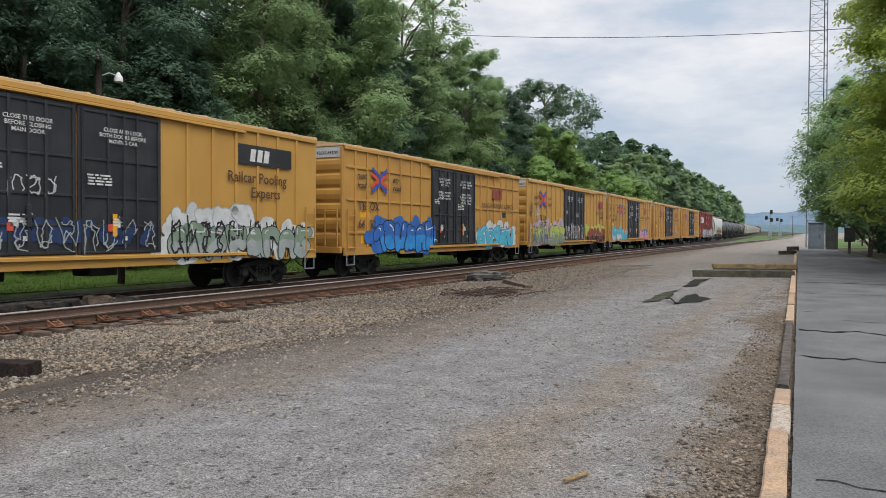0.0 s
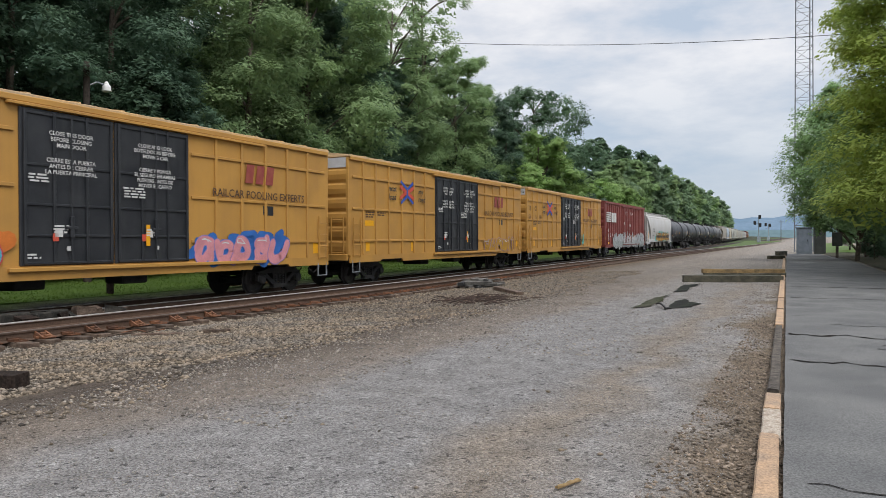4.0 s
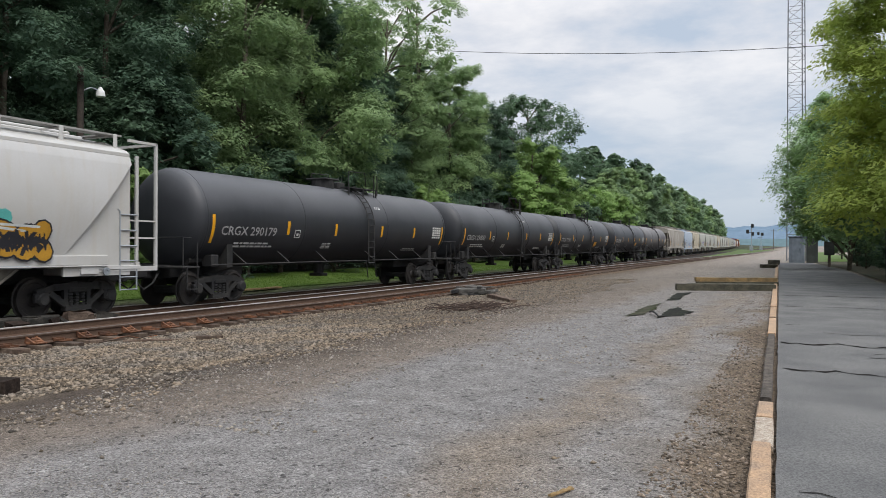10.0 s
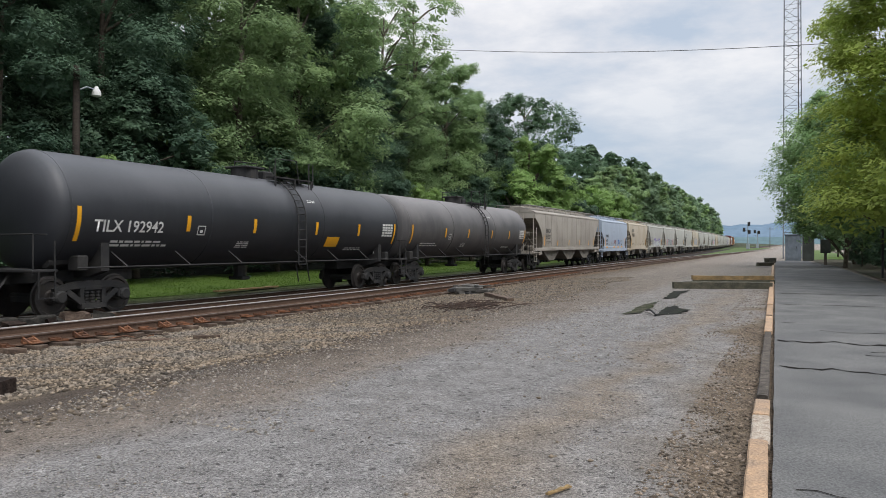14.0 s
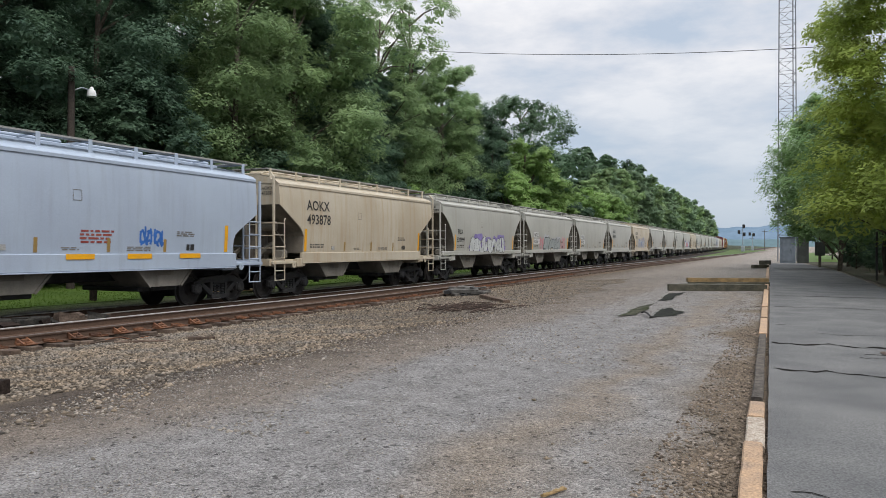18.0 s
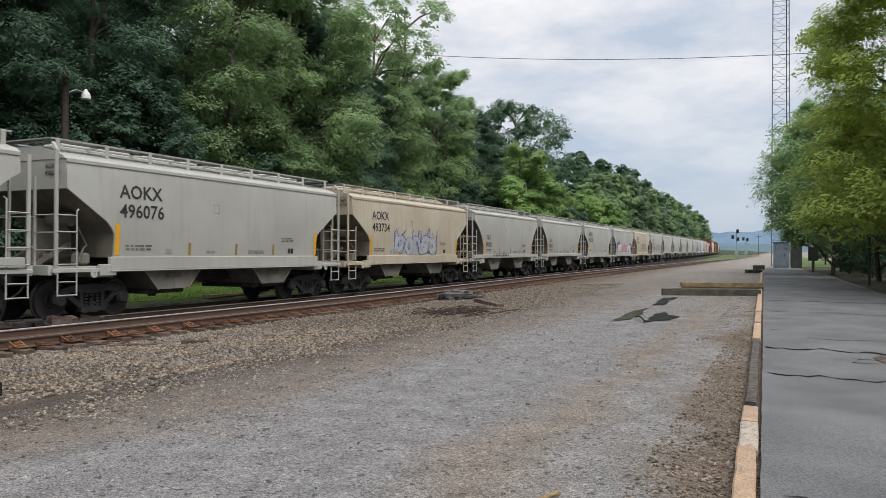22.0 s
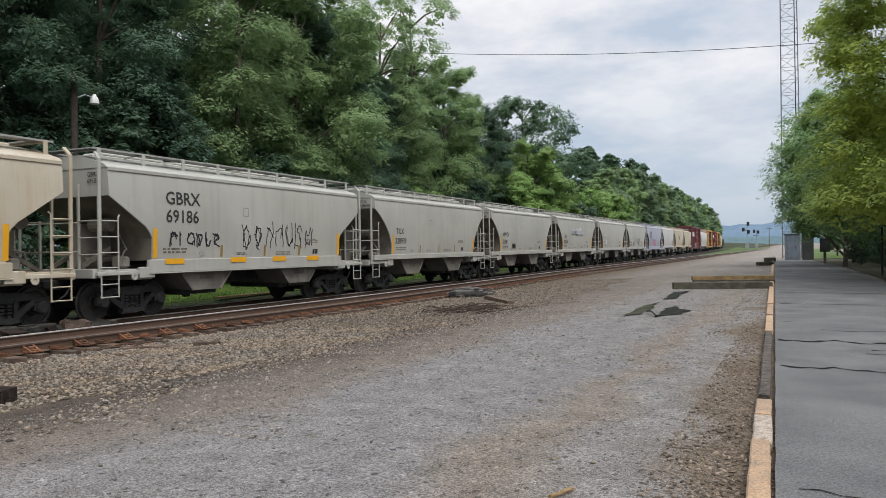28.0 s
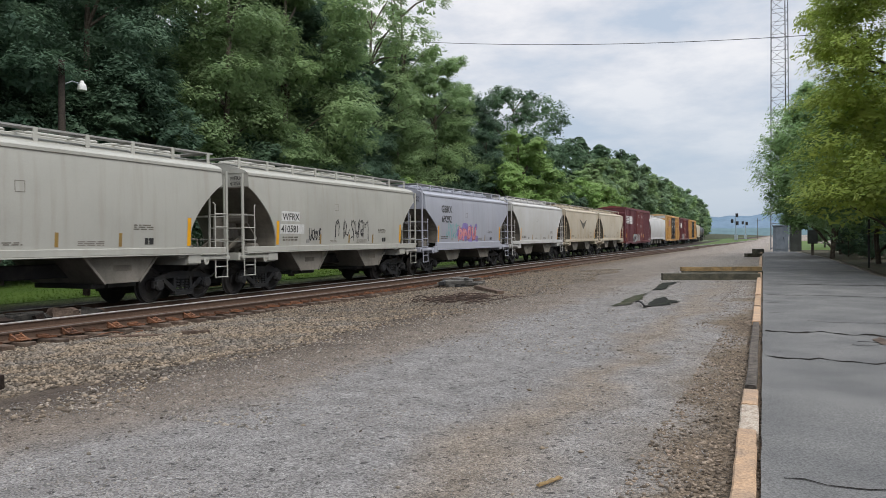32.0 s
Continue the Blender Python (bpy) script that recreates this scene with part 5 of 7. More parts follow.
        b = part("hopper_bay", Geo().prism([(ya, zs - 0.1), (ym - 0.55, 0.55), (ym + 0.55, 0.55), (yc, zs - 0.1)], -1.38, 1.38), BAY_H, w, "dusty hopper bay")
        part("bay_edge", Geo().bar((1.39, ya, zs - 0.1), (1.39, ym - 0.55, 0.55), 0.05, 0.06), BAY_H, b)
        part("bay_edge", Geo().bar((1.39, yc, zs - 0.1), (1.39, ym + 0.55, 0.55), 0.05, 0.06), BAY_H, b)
        part("bay_stencil", Geo().box(1.38, ym - 0.28, 0.86, 1.384, ym + 0.3, 1.02), DARK_H, b)
        part("outlet_gate", Geo().box(-1.1, ym - 0.7, 0.42, 1.1, ym + 0.7, 0.55, 0.02).box(0.5, ym - 0.1, 0.32, 0.62, ym + 0.1, 0.44).box(1.1, ym - 0.3, 0.44, 1.2, ym + 0.3, 0.54), STEEL_K, b)
    for s in (0, 1):
        def f(y):
            return y if s == 0 else L - y
        def bx(x0, ya, z0, x1, yc, z1, c=0.012):
            return Geo().box(x0, min(f(ya), f(yc)), z0, x1, max(f(ya), f(yc)), z1, c)
        part("end_platform", bx(-1.45, y0 - 0.35, zs - 0.3, 1.45, yb + 0.3, zs - 0.22), paint, w)
        part("end_beam", bx(-1.48, y0 - 0.4, zs - 0.42, 1.48, y0 - 0.28, zs - 0.18), paint, w)
        part("bolster", bx(-1.5, y0 + 0.95, zs - 0.5, 1.5, y0 + 1.45, zs - 0.22), paint, w)
        part("jacking_pad", bx(1.5, y0 + 0.95, zs - 0.46, 1.6, y0 + 1.45, zs - 0.17), paint, w)
        part("lifting_eye", Geo().disc_x([(1.6, 0.1), (1.63, 0.1), (1.63, 0.045), (1.6, 0.045)], f(y0 + 0.75), zs - 0.4, 14).disc_x([(1.601, 0.045), (1.61, 0.045)], f(y0 + 0.75), zs - 0.4, 10), paint if not gusset else STEEL_G, w)
        part("corner_step", bx(1.44, y0 - 0.34, zs - 0.36, 1.58, y0 + 0.98, zs - 0.26), paint, w)
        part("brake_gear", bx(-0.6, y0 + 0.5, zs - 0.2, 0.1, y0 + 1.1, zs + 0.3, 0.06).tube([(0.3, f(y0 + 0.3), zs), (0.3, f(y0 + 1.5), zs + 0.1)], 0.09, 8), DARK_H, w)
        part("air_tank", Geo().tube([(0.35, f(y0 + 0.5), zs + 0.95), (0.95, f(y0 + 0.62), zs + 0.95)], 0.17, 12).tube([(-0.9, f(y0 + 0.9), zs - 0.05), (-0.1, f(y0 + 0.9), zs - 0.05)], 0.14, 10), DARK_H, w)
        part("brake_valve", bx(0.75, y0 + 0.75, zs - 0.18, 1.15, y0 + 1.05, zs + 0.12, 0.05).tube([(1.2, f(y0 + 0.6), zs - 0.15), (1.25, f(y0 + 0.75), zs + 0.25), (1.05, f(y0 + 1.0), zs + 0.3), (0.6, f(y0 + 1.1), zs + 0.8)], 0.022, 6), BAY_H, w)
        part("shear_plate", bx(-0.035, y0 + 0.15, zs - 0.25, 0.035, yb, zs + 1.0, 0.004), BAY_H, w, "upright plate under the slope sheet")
        # corner post with a bent head, side ladder and end ladder
        post = Geo().bar((1.53, f(y0 - 0.24), zs - 0.4), (1.53, f(y0 - 0.24), ze + (0.16 if cut == "rake" else -0.05)), 0.05, 0.085)
        if cut == "rake":
            post.bar((1.53, f(y0 - 0.24), ze + 0.15), (1.36, f(y0 - 0.2), ze + 0.34), 0.05, 0.085)
        part("corner_post", post, paint, w)
        ya, yc = sorted((f(y0 - 0.24), f(y0 + 0.30)))
        lo = zs + 1.12 if cut != "arch" else zs + 1.3
        lad = Geo()
        lad.tube([(1.56, f(y0 + 0.30), 0.52), (1.56, f(y0 + 0.30), lo), (1.54, f(y0 + 0.36), lo + 0.06)], 0.02, 6)
        lad.tube([(1.56, f(y0 - 0.22), 0.52), (1.56, f(y0 - 0.22), zs - 0.3)], 0.02, 6)
        for z in (0.54, 0.86, 1.28, 1.66, 2.06, 2.46):
            lad.tube([(1.565, ya, z), (1.565, yc, z)], 0.017, 5)
        part("ladder", lad, paint if not gusset else STEEL_G, w)
        part("end_ladder", Geo().bar((0.82, f(y0 - 0.27), zs - 0.35), (0.82, f(y0 - 0.27), zt + 0.3), 0.05, 0.06).tube([(0.82, f(y0 - 0.28), 1.62), (1.53, f(y0 - 0.28), 1.62)], 0.017, 5).tube([(0.82, f(y0 - 0.28), 2.04), (1.53, f(y0 - 0.28), 2.04)], 0.017, 5).tube([(0.82, f(y0 - 0.28), 2.46), (1.53, f(y0 - 0.28), 2.46)], 0.017, 5), paint, w)
        part("end_handrail", Geo().tube([(-1.42, f(y0 - 0.3), zs + 0.98), (0.82, f(y0 - 0.3), zs + 0.98)], 0.018, 5).tube([(-1.42, f(y0 - 0.3), zs + 0.25), (0.82, f(y0 - 0.3), zs + 0.25)], 0.018, 5), paint, w)
        for x in (-1.42, -0.62):
            part("end_post", Geo().box(x - 0.03, f(y0 - 0.28) - 0.03, zs - 0.2, x + 0.03, f(y0 - 0.28) + 0.03, zt + 0.55 if x < -1 else zt - 0.6, 0.008), paint, w)
        for x in (-0.55, 0.55):
            part("center_brace", Geo().bar((x, f(y0 - 0.1), zs - 0.2), (x, f(yb - 0.5), zs + 0.35), 0.1), DARK_H, w)
        if gusset:
            for p, q, t in (((1.5, -0.9, -0.4), (1.5, -0.9, ze + 0.35 - zs), 0.07), ((-1.5, -0.9, -0.4), (-1.5, -0.9, ze + 0.35 - zs), 0.07), ((-1.5, -0.9, ze + 0.33 - zs), (1.5, -0.9, ze + 0.33 - zs), 0.07),
                            ((1.5, -0.9, ze + 0.33 - zs), (1.5, 0, ze + 0.33 - zs), 0.07), ((1.5, -0.9, 0.9), (1.5, 0, 0.9), 0.04), ((1.5, -0.9, 0.45), (1.5, 0, 0.45), 0.04), ((1.5, -0.9, -0.35), (1.5, 1.2, -0.35), 0.12)):
                part("end_cage_bar", Geo().bar((p[0], f(y0 + p[1]), zs + p[2]), (q[0], f(y0 + q[1]), zs + q[2]), t), paint, w)
    running_gear(w, L, y0 + 1.15)
    return w, side


H2 = dict(length=12.95, y0=0.62, ze=3.84, zs=1.44, zt=3.35, yb=2.0, bays=[(2.95, 5.5), (7.45, 10.0)], bulge=0.05)
RAKE = dict(H2, zt=3.1, cut="rake")
DEEP = dict(H2, zt=2.7, yb=1.7, cut="deep")
HG = "wagons of the freight train"
HL = "pale grey two-bay covered hopper with shade-dark ends"
def two_bay(shape):
    w, side = hopper(HL, paint=GREY_H, group=HG, **shape)
    for y in (2.02, 10.85):
        part("reflector", patch(Geo(), y, 1.5, y + 0.14, 2.3, side, 0.008, 3), YEL_MARK, w, "yellow reflective strip")
    for y in (4.6, 6.6, 8.45):
        part("reflector", patch(Geo(), y, 1.5, y + 0.10, 1.85, side, 0.008, 2), DULL_MARK, w, "faded brown-yellow reflective strip")
    small_print(w, 2.35, 1.72, 0.9, 2, side, DARK_H, seed=8, h=0.05); small_print(w, 8.9, 2.05, 0.7, 3, side, DARK_H, seed=9, h=0.03)
    small_print(w, 7.2, 1.62, 0.8, 3, side, BAY_H, seed=10, h=0.025); small_print(w, 5.3, 1.6, 0.5, 2, side, BAY_H, seed=14, h=0.025)
    part("label_block", patch(patch(Geo(), 9.3, 1.55, 9.42, 1.72, side, 0.008), 9.45, 1.55, 9.6, 1.72, side, 0.008), INK_K, w)
    part("label_frame", patch(patch(patch(patch(Geo(), 5.6, 2.75, 5.85, 2.765, side, 0.008), 5.6, 3.0, 5.85, 3.015, side, 0.008), 5.6, 2.765, 5.615, 3.0, side, 0.008), 5.835, 2.765, 5.85, 3.0, side, 0.008), BAY_H, w)
    part("name_plate", Geo().box(side(1.6), 3.75, 1.55, side(1.6) + 0.012, 3.95, 1.68), WALKWAY, w)
    return w, side


DULL_MARK = surface("faded_reflector", (0.30, 0.19, 0.05), (0.24, 0.16, 0.06), 3.0, 0.5, bump=0, fine=0.08)
base_hop, HS = two_bay(H2)
rake_hop, HS2 = two_bay(RAKE)
deep_hop, HS3 = two_bay(DEEP)

big_hop, BHS = hopper("dusty tan-grey three-bay covered hopper with streaked sides", 19.6, 0.75, 3.87, 1.45, 3.45, 2.4, [(2.8, 7.2), (7.6, 12.0), (12.4, 16.8)], 0.07, DUSTY_H, HG)
for k_ in range(11):
    part("weld_seam", Geo().box(BHS(2.6), 2.9 + 1.38 * k_, 1.55, BHS(2.6) + 0.012, 2.93 + 1.38 * k_, 3.75), DUSTY_H, big_hop)
for y_ in (2.65, 5.9, 9.0, 12.1, 15.2, 17.0):
    part("reflector", patch(Geo(), y_, 1.6, y_ + 0.15, 2.3 if y_ in (2.65, 17.0) else 2.0, BHS, 0.01, 2), YEL_MARK, big_hop, "yellow reflective strip")
write("wagon_number", "BNGX\n31229", 3.0, 2.5, 0.42, INK_K, big_hop, BHS, 0.012)
small_print(big_hop, 3.0, 1.85, 1.4, 2, BHS, DARK_H, seed=4)

round_hop, RHS = hopper("white round-sided covered hopper with gold graffiti", 20.6, 1.65, 4.05, 1.42, 3.75, 3.55, [(3.9, 7.2), (7.5, 10.0), (10.3, 12.8), (13.1, 16.3)], 0.17, WHITE_H, HG, gusset=True, cut="slant")
far_round = copy_thing(round_hop, Matrix())
far_round["label"] = "white round-sided covered hopper near the tail of the train"
part("side_pipe", Geo().tube([(1.6, 4.2, 1.16), (1.6, 16.2, 1.16)], 0.035, 6), STEEL_G, round_hop)
graffiti(round_hop, 6.8, 16.4, 1.2, 2.35, "gold", "black", "teal", 73, 7, lambda z: max(RHS(z), 1.625), 0.17, 0.012, label="gold block graffiti on a teal cloud", gap=0.009)
write("wagon_number", "G P F X\n1 0 9 8 6", 4.3, 2.55, 0.3, INK_K, round_hop, RHS, 0.012, stretch=1.15)
small_print(round_hop, 4.5, 1.9, 1.2, 2, RHS, DARK_H, seed=6); small_print(round_hop, 4.6, 1.3, 2.3, 3, lambda z: RHS(z), INK_R, seed=7, h=0.045)
for y_ in (2.1, 6.3):
    part("reflector", patch(Geo(), y_, 1.5, y_ + 0.16, 2.35 if y_ < 3 else 1.9, lambda z: 1.56, 0.01 if y_ < 3 else 0.06, 2), YEL_MARK, round_hop, "yellow reflective strip")
wagons += [(round_hop, 142.2), (big_hop, 253.3)]

# the string of two-bay hoppers: place, paint, style of number, words, graffiti
HOPPERS = [
    (272.98, BLUE_H, "plate", "MRMX\n16073", "blue"), (285.9, TAN_H, "high", "AOKX\n493878", ""), (298.95, GREY_H, "plate", "TILX\n330999", "silver"),
    (311.85, GREY_H, "plate", "WFRX\n410365", "dull"), (324.8, GREY_H, "plate", "WFRX\n410426", ""), (337.7, GREY_H, "high", "AOKX\n496076", ""),
    (350.6, TAN_H, "high", "AOKX\n493734", "sketch"), (363.58, GREY_H, "plate", "TILX\n331033", "low"), (376.6, GREY_H, "plate", "TILX\n330362", ""),
    (389.5, GREY_H, "high", "AOKX\n492138", ""), (402.5, GREY_H, "high", "", "mixed"), (415.5, TAN_H, "high", "AOKX\n493083", "scribble"),
    (428.5, GREY_H, "high", "GBRX\n69186", "scribble"), (441.6, GREY_H, "plate", "TILX\n328939", ""), (454.7, GREY_H, "plate", "HWCX\n13268", "small"),
    (468.0, GREY_H, "plate", "TILX\n331029", "bluescrawl"), (481.5, GREY_H, "plate", "WFRX\n410353", ""), (494.45, GREY_H, "plate", "WFRX\n410581", "tags"),
    (507.4, LILAC_H, "high", "GBRX\n69292", "pinktag"), (520.4, WHITE_H, "none", "", ""), (533.4, TAN_H, "none", "", "logo"), (546.3, TAN_H, "none", "", ""), (657.4, TAN_H, "none", "", ""),
]
forms = {"plate": base_hop, "high": rake_hop, "none": base_hop}
pool, taken = [], set()
for k, row in enumerate(HOPPERS):
    form = deep_hop if k == 0 else forms[row[2]]
    pool.append(copy_thing(form, Matrix()) if form.name in taken else form)
    taken.add(form.name)
SKIN = ("body", "roof", "eave_rail", "roof_trough", "hatch_cover", "bracket", "side_sill", "end_platform", "end_beam", "bolster", "jacking_pad", "ladder", "end_post", "end_handrail", "sill_lip", "corner_post", "corner_step", "end_ladder", "lifting_eye")
for k, (w, (s_, paint_, style, words, art)) in enumerate(zip(pool, HOPPERS)):
    wagons.append((w, s_))
    if paint_ is not GREY_H:
        repaint(w, SKIN, paint_)
    tone = {"blue_grey_paint": "blue-grey", "tan_grey_paint": "rust-stained tan", "violet_grey_paint": "violet-grey", "white_paint": "white"}.get(paint_.name, "pale grey")
    tail = {"": "two-bay covered hopper with black numbers", "silver": "two-bay covered hopper with silver block graffiti", "dull": "two-bay covered hopper with grey and pink graffiti", "sketch": "covered hopper with blue line graffiti",
            "scribble": "covered hopper with thin black scribbles", "pinktag": "covered hopper with pink graffiti", "mixed": "covered hopper with pink and blue graffiti"}.get(art, "two-bay covered hopper with small tags")
    w["label"] = tone + " " + tail
    if style == "plate":
        a_, b_ = words.split("\n")
        if words.startswith("WFRX"):
            part("number_plate", patch(Geo(), 2.28, 2.30, 3.32, 2.64, HS, 0.008), INK_W, w, "white patch under the wagon mark")
            part("number_plate", patch(Geo(), 2.22, 1.87, 3.6, 2.2, HS, 0.008), INK_W, w, "white patch under the wagon number")
        write("wagon_number", a_, 2.34, 2.34, 0.34, INK_K, w, HS, 0.012); write("wagon_number", b_, 2.26, 1.92, 0.34, INK_K, w, HS, 0.012)
    elif style == "high" and words:
        write("wagon_number", words, 2.15 if words[0] == "A" else 2.45, 2.98, 0.50, INK_K, w, HS, 0.012)
    if words and style != "none":
        write_end("wagon_number", words, 0.85, 0.59, 3.6, 0.17, INK_K, w)
    if art == "silver":
        graffiti(w, 4.0, 9.1, 1.32, 2.25, "pale", "black", "violet", 81, 8, lambda z: HS(z) + 0.03, 0.1, label="silver block graffiti on a violet cloud")
    elif art == "dull":
        graffiti(w, 4.7, 8.7, 1.4, 2.4, "grey", "black", "silver", 82, 3, HS, 0.2, label="dull grey graffiti"); scrawl(w, 8.7, 10.2, 1.5, 2.3, "pink", 83, HS, 4, 0.03); scrawl(w, 3.6, 4.7, 1.5, 2.3, "pink", 84, HS, 3, 0.03)
    elif art == "sketch":
        graffiti(w, 4.2, 8.4, 1.5, 2.5, "silver", "blue", None, 84, 5, HS, 0.09, label="blue line graffiti"); scrawl(w, 4.0, 8.6, 1.6, 2.6, "blue", 85, HS, 7, 0.02)
    elif art in ("scribble", "tags", "small", "low"):
        z_ = {"scribble": (1.75, 2.5), "tags": (1.7, 2.4), "small": (1.62, 1.9), "low": (1.34, 1.5)}[art]
        y_ = {"scribble": (5.5, 9.3), "tags": (5.6, 8.2), "small": (4.0, 4.6), "low": (3.4, 6.2)}[art]
        scrawl(w, *y_, *z_, "black", 90 + k, lambda z: HS(z) + (0.09 if art == "low" else 0), 7)
        if art == "tags":
            scrawl(w, 3.9, 4.7, 1.65, 2.05, "black", 120, HS, 4)
        if words.startswith("GBRX"):
            scrawl(w, 2.6, 4.6, 1.85, 2.2, "black", 121, HS, 6, 0.022)
            for u_ in (2.4, 5.0, 7.0, 8.9):
                part("reflector", patch(Geo(), u_, 1.33, u_ + 0.7, 1.48, lambda z: 1.625, 0.006), YEL_MARK, w)
    elif art == "bluescrawl":
        graffiti(w, 4.3, 7.9, 2.6, 3.05, "silver", "grey", "pale", 86, 7, HS, 0.06, label="smeared grey paint"); scrawl(w, 4.4, 7.8, 2.55, 2.85, "black", 92, lambda z: HS(z) + 0.016, 8, 0.02)
    elif art == "pinktag":
        graffiti(w, 4.6, 7.0, 1.55, 2.35, "pink", "red", "violet", 87, 4, HS, 0.07, label="pink and red graffiti"); scrawl(w, 3.0, 4.6, 1.7, 2.4, "teal", 88, HS, 4)
    elif art == "mixed":
        graffiti(w, 2.6, 4.6, 1.45, 2.5, "pale", "blue", "purple", 89, 2, HS, 0.14, label="pale blue eye-like graffiti"); graffiti(w, 4.9, 8.0, 1.45, 2.35, "pink", "purple", "mauve", 90, 4, HS, 0.13, label="pink graffiti with purple rims"); graffiti(w, 8.3, 10.2, 1.45, 2.4, "pale", "blue", "purple", 93, 2, HS, 0.14, label="pale blue eye-like graffiti")
    elif art == "blue":
        scrawl(w, 7.6, 8.6, 1.7, 2.1, "blue", 91, HS, 4, 0.03); small_print(w, 5.8, 2.0, 1.0, 4, HS, INK_R, seed=12)
        for u_ in (2.2, 5.4, 7.2, 9.0):
            part("reflector", patch(Geo(), u_, 1.33, u_ + 0.8, 1.46, lambda z: 1.625, 0.006), YEL_MARK, w)
    elif art == "logo":
        part("faded_mark", Geo().add([(HS(2.9) + 0.01, 5.0, 3.2), (HS(2.9) + 0.01, 6.4, 2.3), (HS(2.9) + 0.01, 7.8, 3.2), (HS(2.9) + 0.01, 6.4, 2.8)], [(0, 1, 2, 3)]), DARK_H, w)


# ---- tank wagons ----
def tank_car(label, paint, group):
    w = thing("tank_car", label, "tank wagon", group)
    L, R, zc = 18.7, 1.52, 2.5
    a, b = 0.75, 17.95
    side = lambda z: math.sqrt(max(R * R - (z - zc) ** 2, 0.01))
    ring = []
    n = 40
    stations = []
    for k in range(9):
        q = k / 8 * math.pi / 2
        stations.append((a + 0.55 * (1 - math.cos(q)), max(R * math.sin(q), 0.02)))
    stations += [(a + 0.55 + (b - a - 1.1) * k / 6, R) for k in range(1, 6)]
    for k in range(9):
        q = (8 - k) / 8 * math.pi / 2
        stations.append((b - 0.55 * (1 - math.cos(q)), max(R * math.sin(q), 0.02)))
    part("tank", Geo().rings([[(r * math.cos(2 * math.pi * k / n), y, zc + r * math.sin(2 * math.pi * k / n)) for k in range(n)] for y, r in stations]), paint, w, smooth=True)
    for y in (a + 0.6, 6.1, 11.9, b - 0.6):
        part("weld_band", Geo().rings([[(r * math.cos(2 * math.pi * k / n), yy, zc + r * math.sin(2 * math.pi * k / n)) for k in range(n)] for yy, r in ((y - 0.03, R + 0.001), (y - 0.02, R + 0.012), (y + 0.02, R + 0.012), (y + 0.03, R + 0.001))]), paint, w, smooth=True)
    # jacket strap, ladder and top works
    part("ladder_strap", Geo().rings([[((R + 0.006) * math.cos(2 * math.pi * k / n), yy, zc + (R + 0.006) * math.sin(2 * math.pi * k / n)) for k in range(n)] for yy in (10.0, 10.8)], cap=False), paint, w, smooth=True)
    lad = Geo()
    pts = [(1.6 * math.cos(q) if q > 0 else 1.6, 0, zc + 1.6 * math.sin(q)) for q in [i * 0.157 for i in range(0, 9)]]
    pts = [(1.6, 0, 1.0)] + [(1.6, 0, 1.6)] + pts
    for y in (10.18, 10.62):
        lad.tube([(x, y, z) for x, _, z in pts], 0.025, 5)
    for x, _, z in pts:
        lad.tube([(x, 10.18, z), (x, 10.62, z)], 0.02, 5)
    for z in (1.25, 1.85, 2.2):
        lad.tube([(1.6, 10.18, z), (1.6, 10.62, z)], 0.02, 5)
    for y in (10.08, 10.72):
        lad.bar((1.55, y, 1.05), (1.45, y + 0.3, 0.4), 0.03)
    part("ladder", lad, STEEL_K, w)
    part("manway_housing", Geo().rings([[(0.46 * math.cos(2 * math.pi * k / 16), 9.28 + 0.46 * math.sin(2 * math.pi * k / 16), z) for k in range(16)] for z in (3.9, 4.3)]).box(-0.48, 8.8, 4.29, 0.48, 9.76, 4.36, 0.02).box(-0.3, 9.95, 3.9, 0.3, 10.45, 4.28, 0.04), STEEL_K, w)
    part("valve_pipe", Geo().tube([(0, 10.6, 3.9), (0, 10.6, 4.25)], 0.14, 10).tube([(0.2, 11.3, 3.9), (0.2, 11.3, 4.2)], 0.06, 8), STEEL_K, w)
    part("top_platform", Geo().box(0.5, 9.8, 4.02, 0.9, 11.9, 4.06).box(-0.9, 9.8, 4.02, -0.5, 11.9, 4.06).box(-0.5, 11.5, 4.02, 0.5, 11.9, 4.06), STEEL_K, w)
    for x in (-0.9, 0.9):
        part("top_railing", Geo().tube([(x, 9.8, 3.72), (x, 9.8, 4.66), (x, 11.0, 4.70), (x, 11.15, 3.9)], 0.022, 6), STEEL_K, w, "bent dark handrail")
        part("top_railing", Geo().tube([(x, 11.75, 3.72), (x, 11.75, 4.66), (x, 12.0, 4.66), (x, 12.0, 3.8)], 0.022, 6), STEEL_K, w, "bent dark handrail")
        for y in (9.8, 10.9, 11.9):
            part("platform_leg", Geo().bar((x, y, 3.6), (x, y, 4.03), 0.05), STEEL_K, w)
    for x in (-1, 1):
        part("side_handrail", Geo().tube([(x * 1.5, 1.5, 1.10), (x * 1.5, 16.5, 1.10)], 0.025, 6), STEEL_K, w)
        for y in (3.0, 5.2, 7.4, 10.8, 12.8, 15.0):
            part("rail_strut", Geo().bar((x * 1.5, y, 1.10), (x * side(1.5), y - 0.22, 1.48), 0.035), STEEL_K, w)
    for s in (0, 1):
        f = (lambda y: y) if s == 0 else (lambda y: L - y)
        def bx(g, x0, y0, z0, x1, y1, z1, c=0.01):
            return g.box(x0, min(f(y0), f(y1)), z0, x1, max(f(y0), f(y1)), z1, c)
        part("stub_sill", bx(Geo(), -0.3, 0.5, 0.72, 0.3, 4.2, 1.1), STEEL_K, w)
